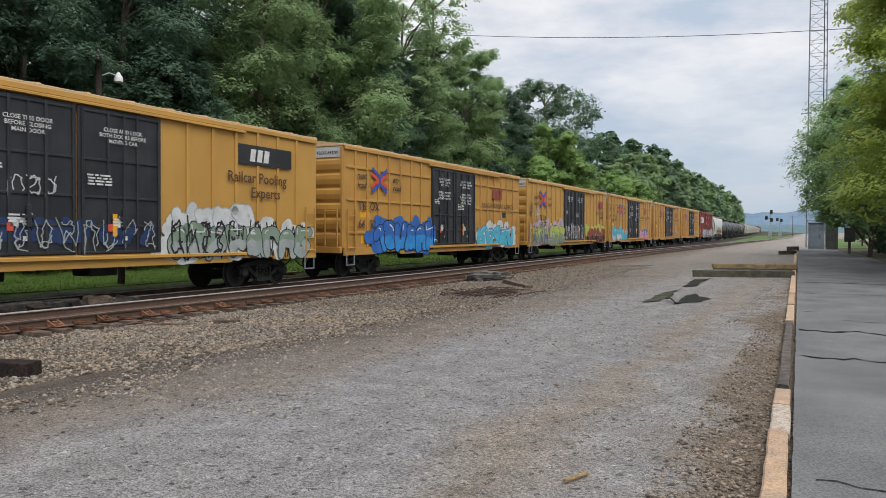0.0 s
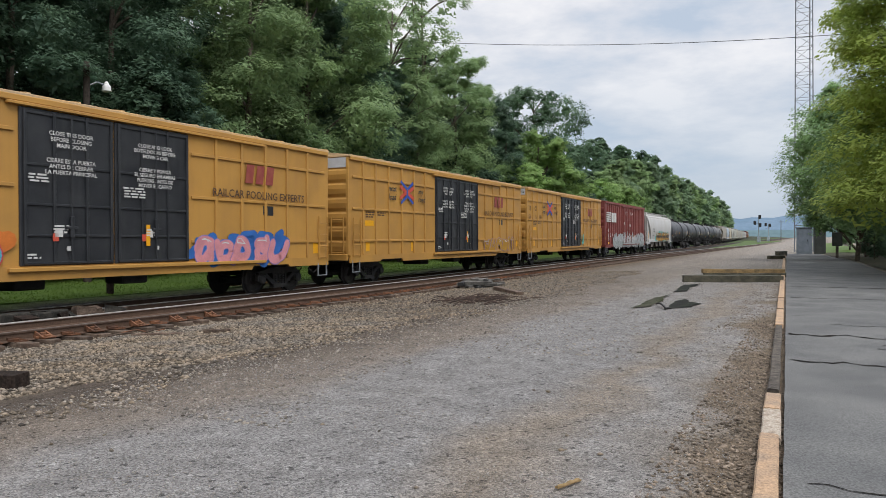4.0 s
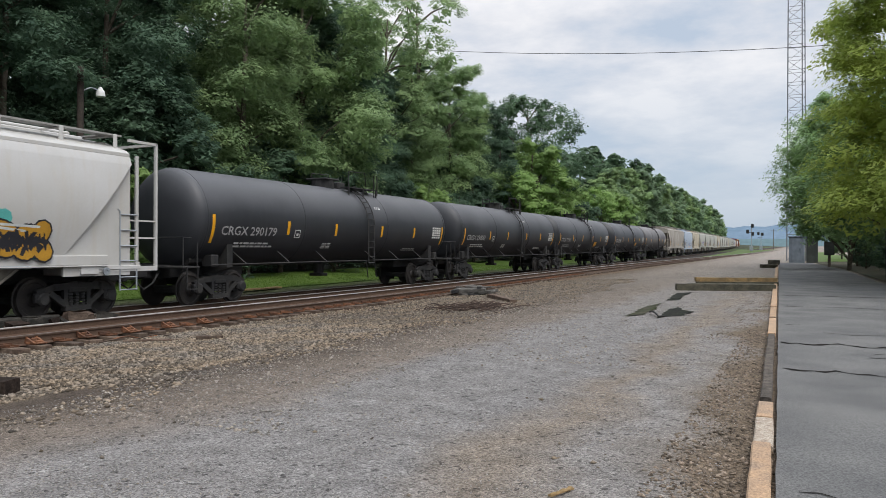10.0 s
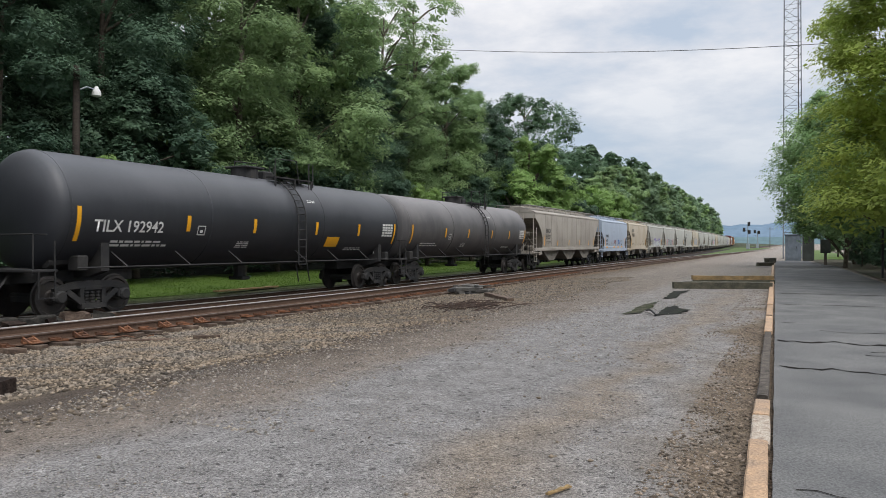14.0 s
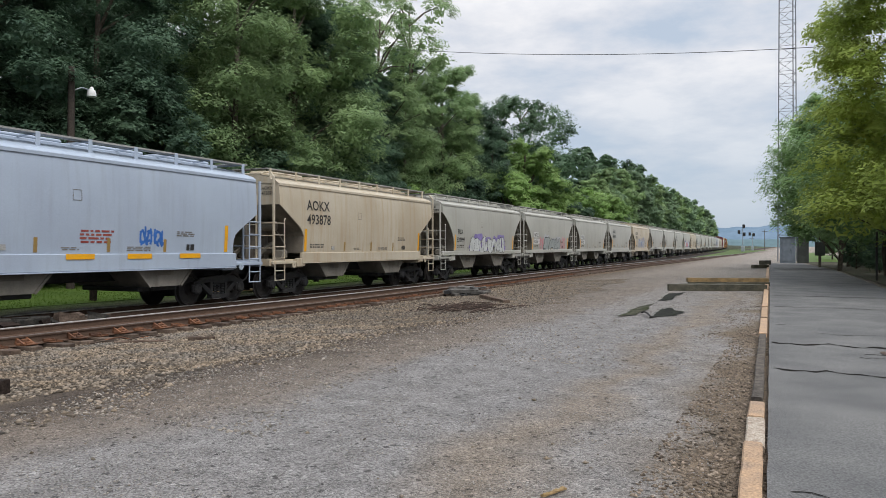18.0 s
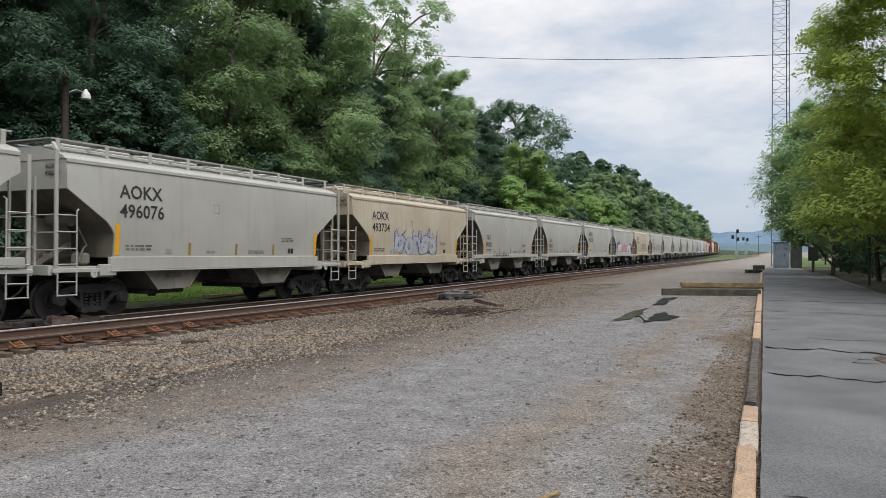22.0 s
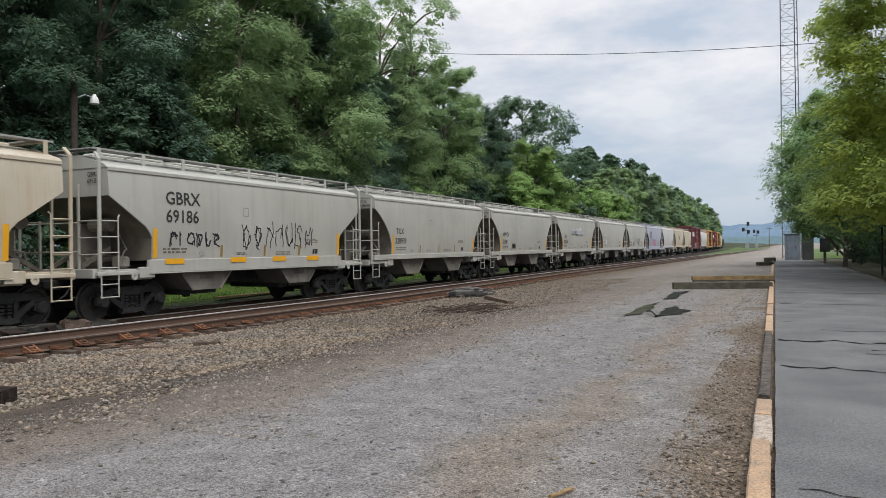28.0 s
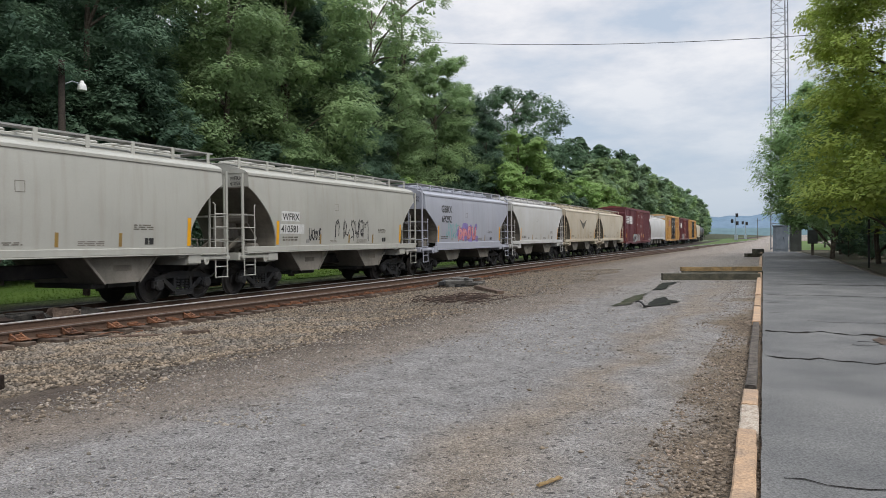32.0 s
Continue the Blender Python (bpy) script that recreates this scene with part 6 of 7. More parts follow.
        part("end_platform", bx(bx(Geo(), -1.5, 0.35, 1.02, 1.5, 1.0, 1.08), -1.5, 1.0, 1.02, -1.0, 2.8, 1.08), STEEL_K, w)
        sad = Geo()
        sad.rings([[(x, f(2.35), z), (x, f(2.6), z), (x, f(2.6), z2), (x, f(2.35), z2)] for x, z, z2 in [(-1.3, 1.0, 1.72), (-0.8, 0.85, 1.22), (0, 0.8, 1.02), (0.8, 0.85, 1.22), (1.3, 1.0, 1.72)]])
        part("saddle", sad, STEEL_K, w)
        er = Geo()
        for x in (-1.45, 1.45):
            er.tube([(x, f(0.4), 0.95), (x, f(0.4), 1.9), (x * 0.9, f(0.85), 1.9)], 0.02, 5)
            er.tube([(x, f(0.95), 1.05), (x, f(0.95), 1.75)], 0.02, 5)
        er.tube([(-1.45, f(0.4), 1.9), (1.45, f(0.4), 1.9)], 0.02, 5)
        part("end_railing", er, STEEL_K, w)
        y_ = min(f(0.5), f(0.95))
        stirrup(w, 1.5, y_, 0.42, 1.05, 0.42, STEEL_K)
        part("brake_cylinder", Geo().tube([(0.75, f(1.2), 1.25), (0.75, f(1.75), 1.3)], 0.16, 10).box(0.9, min(f(1.7), f(2.0)), 1.02, 1.3, max(f(1.7), f(2.0)), 1.4, 0.03), STEEL_K, w)
        part("reflector", patch(Geo(), min(f(1.5), f(1.62)), 1.75, max(f(1.5), f(1.62)), 2.6, side, 0.008, 8), YEL_MARK, w, "yellow reflective strip")
    for y in (5.08, 7.95, 11.34, 14.2):
        part("reflector", patch(Geo(), y, 2.05, y + 0.14, 2.5, side, 0.008, 6), YEL_MARK, w, "yellow reflective strip")
    running_gear(w, L, 2.3, False)
    part("bottom_valve", Geo().tube([(0, 9.0, 1.1), (0, 9.0, 0.62)], 0.2, 10).box(-0.3, 8.8, 0.5, 0.3, 9.2, 0.62, 0.02), STEEL_K, w)
    g = Geo()
    for k in range(5):
        for q in range(4):
            patch(g, 16.1 + q * 0.22, 2.05 + k * 0.11, 16.29 + q * 0.22, 2.13 + k * 0.11, side, 0.01)
    part("data_panel", g, INK_W, w, "white grid of test data")
    small_print(w, 2.6, 1.72, 1.9, 2, side, INK_W, seed=21, h=0.055, lift=0.01); small_print(w, 7.3, 1.75, 0.6, 4, side, INK_W, seed=22, h=0.03, lift=0.01); small_print(w, 13.6, 1.55, 1.3, 2, side, INK_W, seed=23, h=0.035, lift=0.01)
    small_print(w, 11.0, 3.25, 0.5, 2, side, INK_W, seed=24, h=0.03, lift=0.01)
    g = Geo()
    for p, q in (((5.52, 1.95), (5.83, 1.975)), ((5.52, 2.2), (5.83, 2.225)), ((5.52, 1.975), (5.545, 2.2)), ((5.805, 1.975), (5.83, 2.2)), ((5.62, 2.02), (5.73, 2.1))):
        patch(g, p[0], p[1], q[0], q[1], side, 0.01)
    part("stencil_square", g, INK_W, w)
    return w, side


FADED_W = surface("faded_white_lettering", (0.36, 0.36, 0.36), (0.27, 0.27, 0.27), 5.0, 0.6, bump=0, fine=0.1)
tank_a, TS = tank_car("black tank wagon with white stencils and sky sheen painted on top", TANK_K, HG)
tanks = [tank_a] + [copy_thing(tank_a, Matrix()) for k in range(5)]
for w_, s_, words_, mat_ in zip(tanks, (162.7, 181.1, 198.65, 217.6, 234.9, 671.5), ("CRGX 290179", "CRGX 290061", "CTCX 731861", "TILX 192942", "", ""), (TANK_K, TANK_K, TANK_K, TANK_K, TANK_G, TANK_K)):
    wagons.append((w_, s_))
    if words_:
        write("wagon_number", words_, 2.0 if words_[0] == "T" else 1.9, 2.0, 0.42 if words_[0] == "T" else 0.38, INK_W if words_[0] == "T" else FADED_W, w_, TS, 0.012, stretch=1.0 if words_[0] == "T" else 1.15)
    if mat_ is not TANK_K:
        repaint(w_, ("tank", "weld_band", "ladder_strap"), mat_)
        w_["label"] = "grimy grey-brown tank wagon dulled by dirt, sky sheen painted on top"
for w_ in tanks[2:4]:
    part("hazard_plate", patch(Geo(), 12.15, 1.62, 12.98, 1.98, TS, 0.012, 3), YEL_MARK, w_, "yellow warning plate")
    part("placard", Geo().add([(TS(1.4) + 0.03, 16.2 + dy, 1.4 + dz) for dy, dz in ((-0.16, 0), (0, -0.2), (0.16, 0), (0, 0.2))], [(0, 1, 2, 3)]), INK_W, w_, "white diamond placard")
    part("placard_center", Geo().add([(TS(1.4) + 0.034, 16.2 + dy, 1.4 + dz) for dy, dz in ((-0.1, 0), (0, -0.12), (0.1, 0), (0, 0.12))], [(0, 1, 2, 3)]), INK_R, w_)
tanks[2]["label"] = "glossy black tank wagon with a yellow warning plate"
tanks[3]["label"] = "black tank wagon with white numbers and yellow plate"
wagons += [(m1, 559.6), (far_round, 576.3), (f1, 596.4), (m2, 616.6), (f2, 636.8)]


# ---- trees ----
def crown_mesh(name, material, seed, height, width, base, boughs, sprays, per, size, open_=0.0, droop=0.22, taper=0.8, core=0.14):
    """A crown of boughs; each bough carries flat sprays of small leaves over its upper side and a few broad leaves within."""
    r = np.random.RandomState(seed)
    i = np.arange(boughs)
    rel = (i + r.rand(boughs)) / boughs
    env = width * np.sin(np.pi * (0.13 + 0.77 * rel ** taper)) ** 0.65
    ang = i * 2.39996 + r.rand(boughs) * 1.4
    br = width * (0.24 + 0.20 * r.rand(boughs)) * (1 - 0.25 * rel) * (1 - 0.2 * open_)
    rad = np.maximum(env - br * 0.7, 0) * (0.25 + 0.75 * np.sqrt(r.rand(boughs))) * (0.8 + 0.4 * r.rand(boughs))
    z0 = base * height + br * 0.5
    z = z0 + rel * (height - br * 0.85 - z0)
    cen = np.stack([rad * np.cos(ang), rad * np.sin(ang), z], 1)
    out = np.stack([np.cos(ang), np.sin(ang), np.full(boughs, 0.55)], 1)
    # sprays
    k = boughs * sprays
    bi = np.repeat(i, sprays)
    d = r.randn(k, 3) + out[bi] * 0.55
    d /= np.linalg.norm(d, axis=1)[:, None]
    d[:, 2] = np.where(r.rand(k) < 0.8, np.abs(d[:, 2]), d[:, 2])
    sp = cen[bi] + d * (br[bi] * (0.72 + 0.45 * r.rand(k)))[:, None] * np.array([1, 1, 0.85])
    sr = br[bi] * (0.26 + 0.24 * r.rand(k))
    # leaves
    n = k * per
    si = np.repeat(np.arange(k), per)
    g = r.randn(n, 3)
    g *= (0.95 * r.rand(n) ** 0.42 / np.linalg.norm(g, axis=1))[:, None]
    q = g * sr[si][:, None] * np.array([1, 1, 0.6])
    q[:, 2] -= droop * sr[si] * np.minimum((g[:, :2] ** 2).sum(1), 2.5)
    p = sp[si] + q
    lean = d[si] * np.array([1, 1, 0.3]) * 0.5 + np.array([0, 0, 0.75]) + g * np.array([0.25, 0.25, 0]) + r.randn(n, 3) * 0.15
    s = size * (0.8 + 0.7 * r.rand(n))
    m = int(n * core)
    ci = r.randint(0, boughs, m)
    h = r.randn(m, 3)
    h /= np.linalg.norm(h, axis=1)[:, None]
    pc = cen[ci] + h * (br[ci] * 0.72 * r.rand(m) ** 0.4)[:, None] * np.array([1, 1, 0.6])
    p, lean, s = np.concatenate([p, pc]), np.concatenate([lean, r.randn(m, 3)]), np.concatenate([s, size * (1.5 + 1.2 * r.rand(m))])
    n += m
    nrm = lean / np.linalg.norm(lean, axis=1)[:, None]
    t = np.cross(nrm, r.randn(n, 3))
    t /= np.linalg.norm(t, axis=1)[:, None]
    b = np.cross(nrm, t)
    s = s[:, None]
    v = np.stack([p - t * s * 0.75 + b * s * 0.55, p + t * s * 1.1 - np.array([0, 0, 0.2]) * s, p - t * s * 0.75 - b * s * 0.55], 1).reshape(-1, 3)
    me = bpy.data.meshes.new(name)
    me.vertices.add(len(v)); me.vertices.foreach_set("co", v.ravel())
    me.loops.add(n * 3); me.loops.foreach_set("vertex_index", np.arange(n * 3))
    me.polygons.add(n); me.polygons.foreach_set("loop_start", np.arange(n) * 3)
    me.update(calc_edges=True)
    me.materials.append(material)
    return me, cen


def tree(name, label, material, seed, height, width, base, boughs, sprays, per, size, girth=0.22, limbs=14, **kw):
    t = thing(name, label, "tree", "trees along the line")
    me, cen = crown_mesh("crown", material, seed, height, width, base, boughs, sprays, per, size, **kw)
    r = random.Random(seed)
    tr = Geo()
    lean = [(0, 0, -0.3)]
    for k in range(1, 8):
        lean.append((lean[-1][0] + r.uniform(-0.14, 0.14), lean[-1][1] + r.uniform(-0.14, 0.14), height * 0.9 * k / 7))
    tr.tube(lean, girth, 9, girth * 0.25)
    part("trunk", tr, BARK, t, smooth=True)
    for k in range(limbs):
        c = cen[(k * 7 + 1) % len(cen)]
        zz = max(height * base * 0.7, c[2] - r.uniform(0.8, 2.4) - 0.25 * math.hypot(c[0], c[1]))
        q = min(6, int(zz / (height * 0.9) * 7))
        s = Vector(lean[q]).lerp(Vector(lean[q + 1]), 0.5)
        e = Vector(c)
        mid_ = s.lerp(e, 0.5) + Vector((r.uniform(-0.2, 0.2), r.uniform(-0.2, 0.2), 0.25))
        part("limb", Geo().tube([s, mid_, e], girth * 0.42, 5, girth * 0.12), BARK, t)
    part("crown", me, material, t)
    return t


DECID = "broadleaf tree in full summer leaf beside the railway"
KIND = {
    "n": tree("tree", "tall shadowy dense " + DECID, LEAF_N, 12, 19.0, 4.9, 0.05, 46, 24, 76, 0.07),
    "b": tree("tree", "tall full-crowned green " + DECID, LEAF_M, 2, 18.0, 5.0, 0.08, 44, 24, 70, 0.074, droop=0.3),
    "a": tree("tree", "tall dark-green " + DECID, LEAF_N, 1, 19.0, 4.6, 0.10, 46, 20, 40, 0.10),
    "c": tree("tree", "slender open-crowned " + DECID, LEAF_M, 3, 19.0, 4.6, 0.36, 22, 13, 40, 0.09, girth=0.2, limbs=17, open_=0.5, core=0.02),
    "o": tree("tree", "round open-crowned " + DECID, LEAF_D, 14, 15.0, 5.4, 0.30, 36, 22, 30, 0.115, girth=0.2, limbs=16, open_=0.5, core=0.05, taper=1.0),
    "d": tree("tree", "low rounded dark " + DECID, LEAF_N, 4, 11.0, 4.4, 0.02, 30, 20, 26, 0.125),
    "e": tree("tree", "young bright-green " + DECID, LEAF_Y, 5, 8.5, 3.3, 0.03, 28, 18, 32, 0.10),
    "p": tree("tree", "distant green " + DECID, LEAF_M, 7, 18.0, 4.8, 0.06, 34, 14, 22, 0.24),
    "q": tree("tree", "distant dark " + DECID, LEAF_F, 8, 17.0, 5.0, 0.06, 36, 14, 22, 0.25),
    "s": tree("tree", "dim second-row " + DECID, LEAF_D, 9, 17.0, 5.8, 0.04, 32, 14, 24, 0.30),
}
NATURAL = {"n": 19.0, "a": 19.0, "b": 18.0, "c": 19.0, "d": 11.0, "e": 8.5, "o": 15.0, "p": 18.0, "q": 17.0, "s": 17.0}
used = set()
# kind, x against the main track, y, height wanted, turn
WOODS = [
    # the first tree, at y 5, is unseen: added to close the row and its light
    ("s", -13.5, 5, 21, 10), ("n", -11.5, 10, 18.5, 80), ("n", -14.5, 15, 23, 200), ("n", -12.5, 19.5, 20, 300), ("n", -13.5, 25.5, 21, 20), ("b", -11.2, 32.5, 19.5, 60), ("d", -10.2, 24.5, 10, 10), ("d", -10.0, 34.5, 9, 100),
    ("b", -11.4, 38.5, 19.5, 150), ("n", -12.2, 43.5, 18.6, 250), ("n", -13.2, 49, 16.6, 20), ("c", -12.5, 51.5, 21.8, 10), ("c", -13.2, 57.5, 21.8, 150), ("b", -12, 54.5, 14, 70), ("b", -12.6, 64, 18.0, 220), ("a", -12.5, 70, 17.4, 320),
    ("a", -12, 75.5, 14.5, 30), ("o", -12.2, 87, 20.3, 50), ("p", -12.5, 84, 14, 50), ("p", -13.5, 92, 15.0, 130), ("d", -9.8, 63, 9, 0), ("e", -8.8, 72, 10, 0), ("e", -9.0, 79, 11.5, 120), ("p", -12.5, 81, 13, 40), ("q", -12.5, 89, 13, 160),
    ("p", -11.5, 97, 13.5, 70), ("p", -11.5, 105, 12.5, 210), ("q", -11.5, 113, 12.5, 10), ("e", -9.2, 90, 9, 50), ("d", -9.4, 102, 9, 140), ("e", -9, 111, 9, 10), ("p", -12.5, 122, 16.8, 100), ("p", -12, 131, 19.5, 40), ("q", -12.5, 137, 20.8, 60),
    ("p", -12.5, 144, 22.0, 200), ("e", -9, 126, 9, 90), ("q", -9.5, 140, 11, 90), ("p", -12.5, 153, 22.4, 0), ("q", -11.5, 163, 23.5, 90), ("q", -11.5, 174, 23.5, 180), ("p", -11.5, 186, 24.1, 270), ("q", -10.5, 199, 23.1, 45), ("q", -10.5, 212, 23.1, 135), ("p", -9.5, 227, 22.8, 5),
    ("q", -8.5, 243, 22.4, 95), ("q", -8, 260, 22.4, 185), ("p", -7.5, 280, 21.8, 275), ("q", -6.5, 300, 22.4, 30), ("q", -6.5, 325, 22.4, 60), ("p", -6.5, 350, 20.5, 20), ("q", -6.5, 372, 21.0, 160), ("p", -6, 392, 18.9, 260), ("q", -6.5, 412, 14.7, 10),
    # the second row closes the gaps
    ("s", -19.5, 0, 20, 40), ("a", -20.5, 10, 22, 140), ("a", -20.5, 20, 23, 240), ("a", -19.5, 30, 21, 340), ("s", -19.5, 40, 20, 80), ("s", -19, 50, 18, 180), ("s", -19, 62, 17, 280), ("s", -18.5, 75, 14, 20), ("s", -18.5, 89, 13, 120), ("s", -18.5, 104, 13, 220),
    ("s", -18.5, 120, 14, 320), ("s", -18.5, 137, 16, 60), ("s", -18.5, 155, 17, 160), ("s", -17.5, 175, 18, 260), ("s", -17.5, 200, 18, 0), ("a", -26, 15, 24, 10), ("s", -26, 35, 23, 110), ("s", -26, 55, 19, 210),
    # bushes at the foot
    ("d", -8.8, 3, 7, 0), ("d", -9.0, 11, 6.5, 60), ("d", -8.6, 17.5, 6, 120), ("e", -8.4, 21.5, 4.5, 180), ("d", -8.6, 30, 6.5, 240), ("d", -8.6, 38, 7, 300), ("d", -8.4, 45, 7, 0), ("e", -8.2, 50.5, 5.5, 60), ("d", -8.4, 56, 7, 90), ("d", -8.2, 83, 6, 150), ("q", -8.4, 96, 7, 10), ("q", -8.4, 118, 7, 80), ("q", -8.4, 133, 7, 190), ("q", -8.4, 149, 8, 260), ("q", -8.4, 166, 8, 50), ("q", -8.2, 185, 9, 150), ("q", -7.8, 206, 9, 250), ("q", -7.4, 230, 9, 330),
]


def plant(kind, x, y, height, turn):
    m = pose(x, y, lie(x, y), 0, 0, turn) @ Matrix.Diagonal((*([height / NATURAL[kind]] * 3), 1))
    if kind in used:
        return copy_thing(KIND[kind], m)
    used.add(kind)
    KIND[kind].matrix_basis = m
    return KIND[kind]


for kind, dx, y, height, turn in WOODS:
    plant(kind, train_x(y) + dx, y, height, turn)

RIGHT = "leafy tree overhanging the asphalt platform"
near_a = tree("tree", "light yellow-green " + RIGHT, LEAF_L, 21, 16.0, 5.4, 0.09, 46, 24, 78, 0.075, girth=0.19, taper=0.5, droop=0.45, open_=0.25, core=0.10)
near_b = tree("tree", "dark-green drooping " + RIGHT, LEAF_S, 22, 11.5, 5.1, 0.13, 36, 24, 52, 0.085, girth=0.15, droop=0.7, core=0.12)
SPOTS = [(near_a, 5.3, 37.5, 1.06, 0), (near_b, 3.0, 57.0, 1.06, 0), (near_a, 8.2, 28.0, 0.85, 140), (near_b, 4.8, 47.0, 0.92, 200), (near_b, 4.2, 68.0, 0.95, 60), (near_b, 11.0, 33.0, 1.3, 250)]
for k, (t, x, y, s, turn) in enumerate(SPOTS):
    m = pose(x, y, lie(x, y), 0, 0, turn) @ Matrix.Diagonal((s, s, s, 1))
    if k < 2:
        t.matrix_basis = m
    else:
        copy_thing(t, m)
for x, y, h, turn in ((6.4, 82, 11.5, 20), (11.5, 42, 14, 90), (8.5, 63, 14, 300), (4.5, 99, 10, 120), (9, 112, 10, 10)):
    plant("q", x, y, h, turn)["label"] = "green tree standing behind the platform's row"
# shady undergrowth behind the platform's trees
for x, y, h, turn in ((9.0, 38, 5.5, 0), (6.6, 47, 4.2, 70), (7.0, 56, 4.8, 140), (5.6, 64, 3.8, 10), (4.3, 61, 2.6, 30), (5.0, 53, 2.9, 75), (4.6, 72, 2.8, 160), (5.9, 45, 3.2, 250), (6.6, 39, 3.4, 100), (8.5, 72, 5.5, 210), (8.4, 90, 5.0, 280), (12, 33, 6, 30)):
    plant("d", x, y, h, turn)["label"] = "low dark undergrowth tree behind the platform"


# ---- things on the lot ----
def timber(label, p, q, w, h, z0, material=TIMBER, cut=0.012):
    """A squared baulk lying from p to q on the height z0 above the ground."""
    (x0, y0), (x1, y1) = p, q
    n = 8
    d = Vector((x1 - x0, y1 - y0, 0)); d.normalize()
    s = Vector((-d.y, d.x, 0))
    r = random.Random(int(abs(x0 * 100) + y0))
    base = min(rise(y0), rise(y1)) + min(cross(x0), cross(x1)) + z0
    rings = []
    for k in range(n + 1):
        c = Vector((x0 + (x1 - x0) * k / n, y0 + (y1 - y0) * k / n, base))
        j = [r.uniform(-0.012, 0.012) for _ in range(4)]
        rings.append([c - s * w / 2, c + s * (w / 2), c + s * (w / 2 + j[0] * 0.5) + Vector((0, 0, h - cut)), c + s * (w / 2 - cut) + Vector((0, 0, h + j[1])), c - s * (w / 2 - cut) + Vector((0, 0, h + j[2])), c - s * (w / 2 + j[3] * 0.5) + Vector((0, 0, h - cut))])
    return solid("timber", Geo().rings(rings), material, label, "timber", "loose timbers")


OLD = "old grey-green squared timber lying on the gravel"
timber(OLD + " in a stack", (-4.25, 29.3), (-0.85, 30.6), 0.30, 0.28, -0.03)
timber(OLD + " in a stack", (-3.95, 30.4), (-1.0, 31.6), 0.28, 0.26, -0.03)
CREOSOTE = surface("black_creosote", (0.022, 0.017, 0.015), (0.045, 0.033, 0.027), 6.0, 0.97, bump=0.7, bscale=30, fine=0.4, spec=0.08)
FRESH = surface("sawn_tan_timber", (0.30, 0.20, 0.09), (0.16, 0.115, 0.06), 4.0, 0.9, bump=0.5, bscale=30, fine=0.3)
timber("tan sawn timber in the stack beside the platform", (-4.0, 33.4), (-0.85, 34.6), 0.30, 0.20, -0.04)
timber("tan sawn timber in the stack beside the platform", (-4.05, 33.4), (-0.9, 34.6), 0.30, 0.17, 0.17, FRESH)
timber("dark timber end behind the stack", (-2.6, 60.5), (-1.6, 61.5), 0.3, 0.3, -0.02)
timber("dark timber beside the platform edge", (-2.3, 70), (-1.75, 71.5), 0.4, 0.45, -0.02)
timber("dark creosoted tie end lying in the ballast", (-8.1, 5.45), (-10.6, 4.6), 0.26, 0.26, 0.0, CREOSOTE)
timber("short dark scrap of tie in the ballast", (-10.35, 10.6), (-10.0, 10.95), 0.12, 0.07, 0.02, TIE)
timber("thin weathered plank beside the rail", (-11.6, 10.0), (-10.7, 10.6), 0.06, 0.05, 0.02, TIE)
timber("short sawn scrap on the gravel", (-1.43, 4.52), (-1.34, 4.74), 0.026, 0.014, 0.012, FRESH, 0.003)
timber("rotten log beside the scrap heap", (-9.9, 24.3), (-8.0, 21.6), 0.22, 0.16, 0.0, TIE)

# fallen hose and wire beside the rail
g_ = Geo()
g_.tube([(-11.75 + 0.05 * math.sin(k * 0.9), 9.6 + 0.16 * k, lie(-11.7, 9.6 + 0.16 * k) + 0.05 + 0.03 * math.sin(k)) for k in range(12)], 0.016, 5)
solid("wire", g_, TIE, "loose dark wire lying in the ballast", "wire")
g_ = Geo()
g_.tube([(-12.0 + 0.1 * math.sin(k * 0.5), 10.0 + 0.09 * k, lie(-12, 10) + 0.06 + 0.05 * math.sin(k * 0.45)) for k in range(14)], 0.014, 5)
solid("wire", g_, RUST, "rusty curled wire beside the rail", "wire")

# the heap of scrap: dark slabs crossed over one another, and dead vines before it
SCRAP = surface("grey_olive_scrap", (0.13, 0.122, 0.11), (0.045, 0.042, 0.038), 3.0, 0.9, fine=0.35, vary=0.5)
heap = thing("scrap_heap", "heap of dark grey broken track scrap on the ballast", "scrap heap")
r_ = random.Random(8)
for k in range(22):
    l, w, h = r_.uniform(0.4, 1.15), r_.uniform(0.08, 0.28), r_.uniform(0.05, 0.14)
    o = part("scrap_piece", Geo().box(-l / 2, -w / 2, 0, l / 2, w / 2, h, 0.012), SCRAP if k % 4 else STEEL_K, heap)
    x, y = -11.5 + r_.uniform(-0.75, 0.75) * (1 - k / 40), 26.6 + r_.uniform(-0.7, 0.7)
    o.matrix_basis = pose(x, y, lie(x, y) - 0.03 + 0.075 * (k // 6), r_.uniform(-10, 10), r_.uniform(-10, 10), r_.uniform(0, 180))
vines = Geo()
for k in range(120):
    x, y = -8.5 + r_.gauss(0, 0.55), 19.2 + r_.gauss(0, 0.8)
    a, l, z = r_.gauss(0.1, 0.9), r_.uniform(0.2, 0.95), lie(x, y)
    bend, pts = r_.uniform(-1.3, 1.3), []
    for q in range(5):
        u = q / 4
        pts.append((x, y, z + 0.01 + r_.uniform(0.02, 0.1) * math.sin(math.pi * u)))
        x, y = x + l / 4 * math.cos(a + bend * u), y + l / 4 * math.sin(a + bend * u)
    vines.tube(pts, r_.uniform(0.008, 0.022), 4, 0.006)
solid("dead_vines", vines, TWIG, "tangle of dead brown vines on the gravel", "dead vines", kind="stuff")

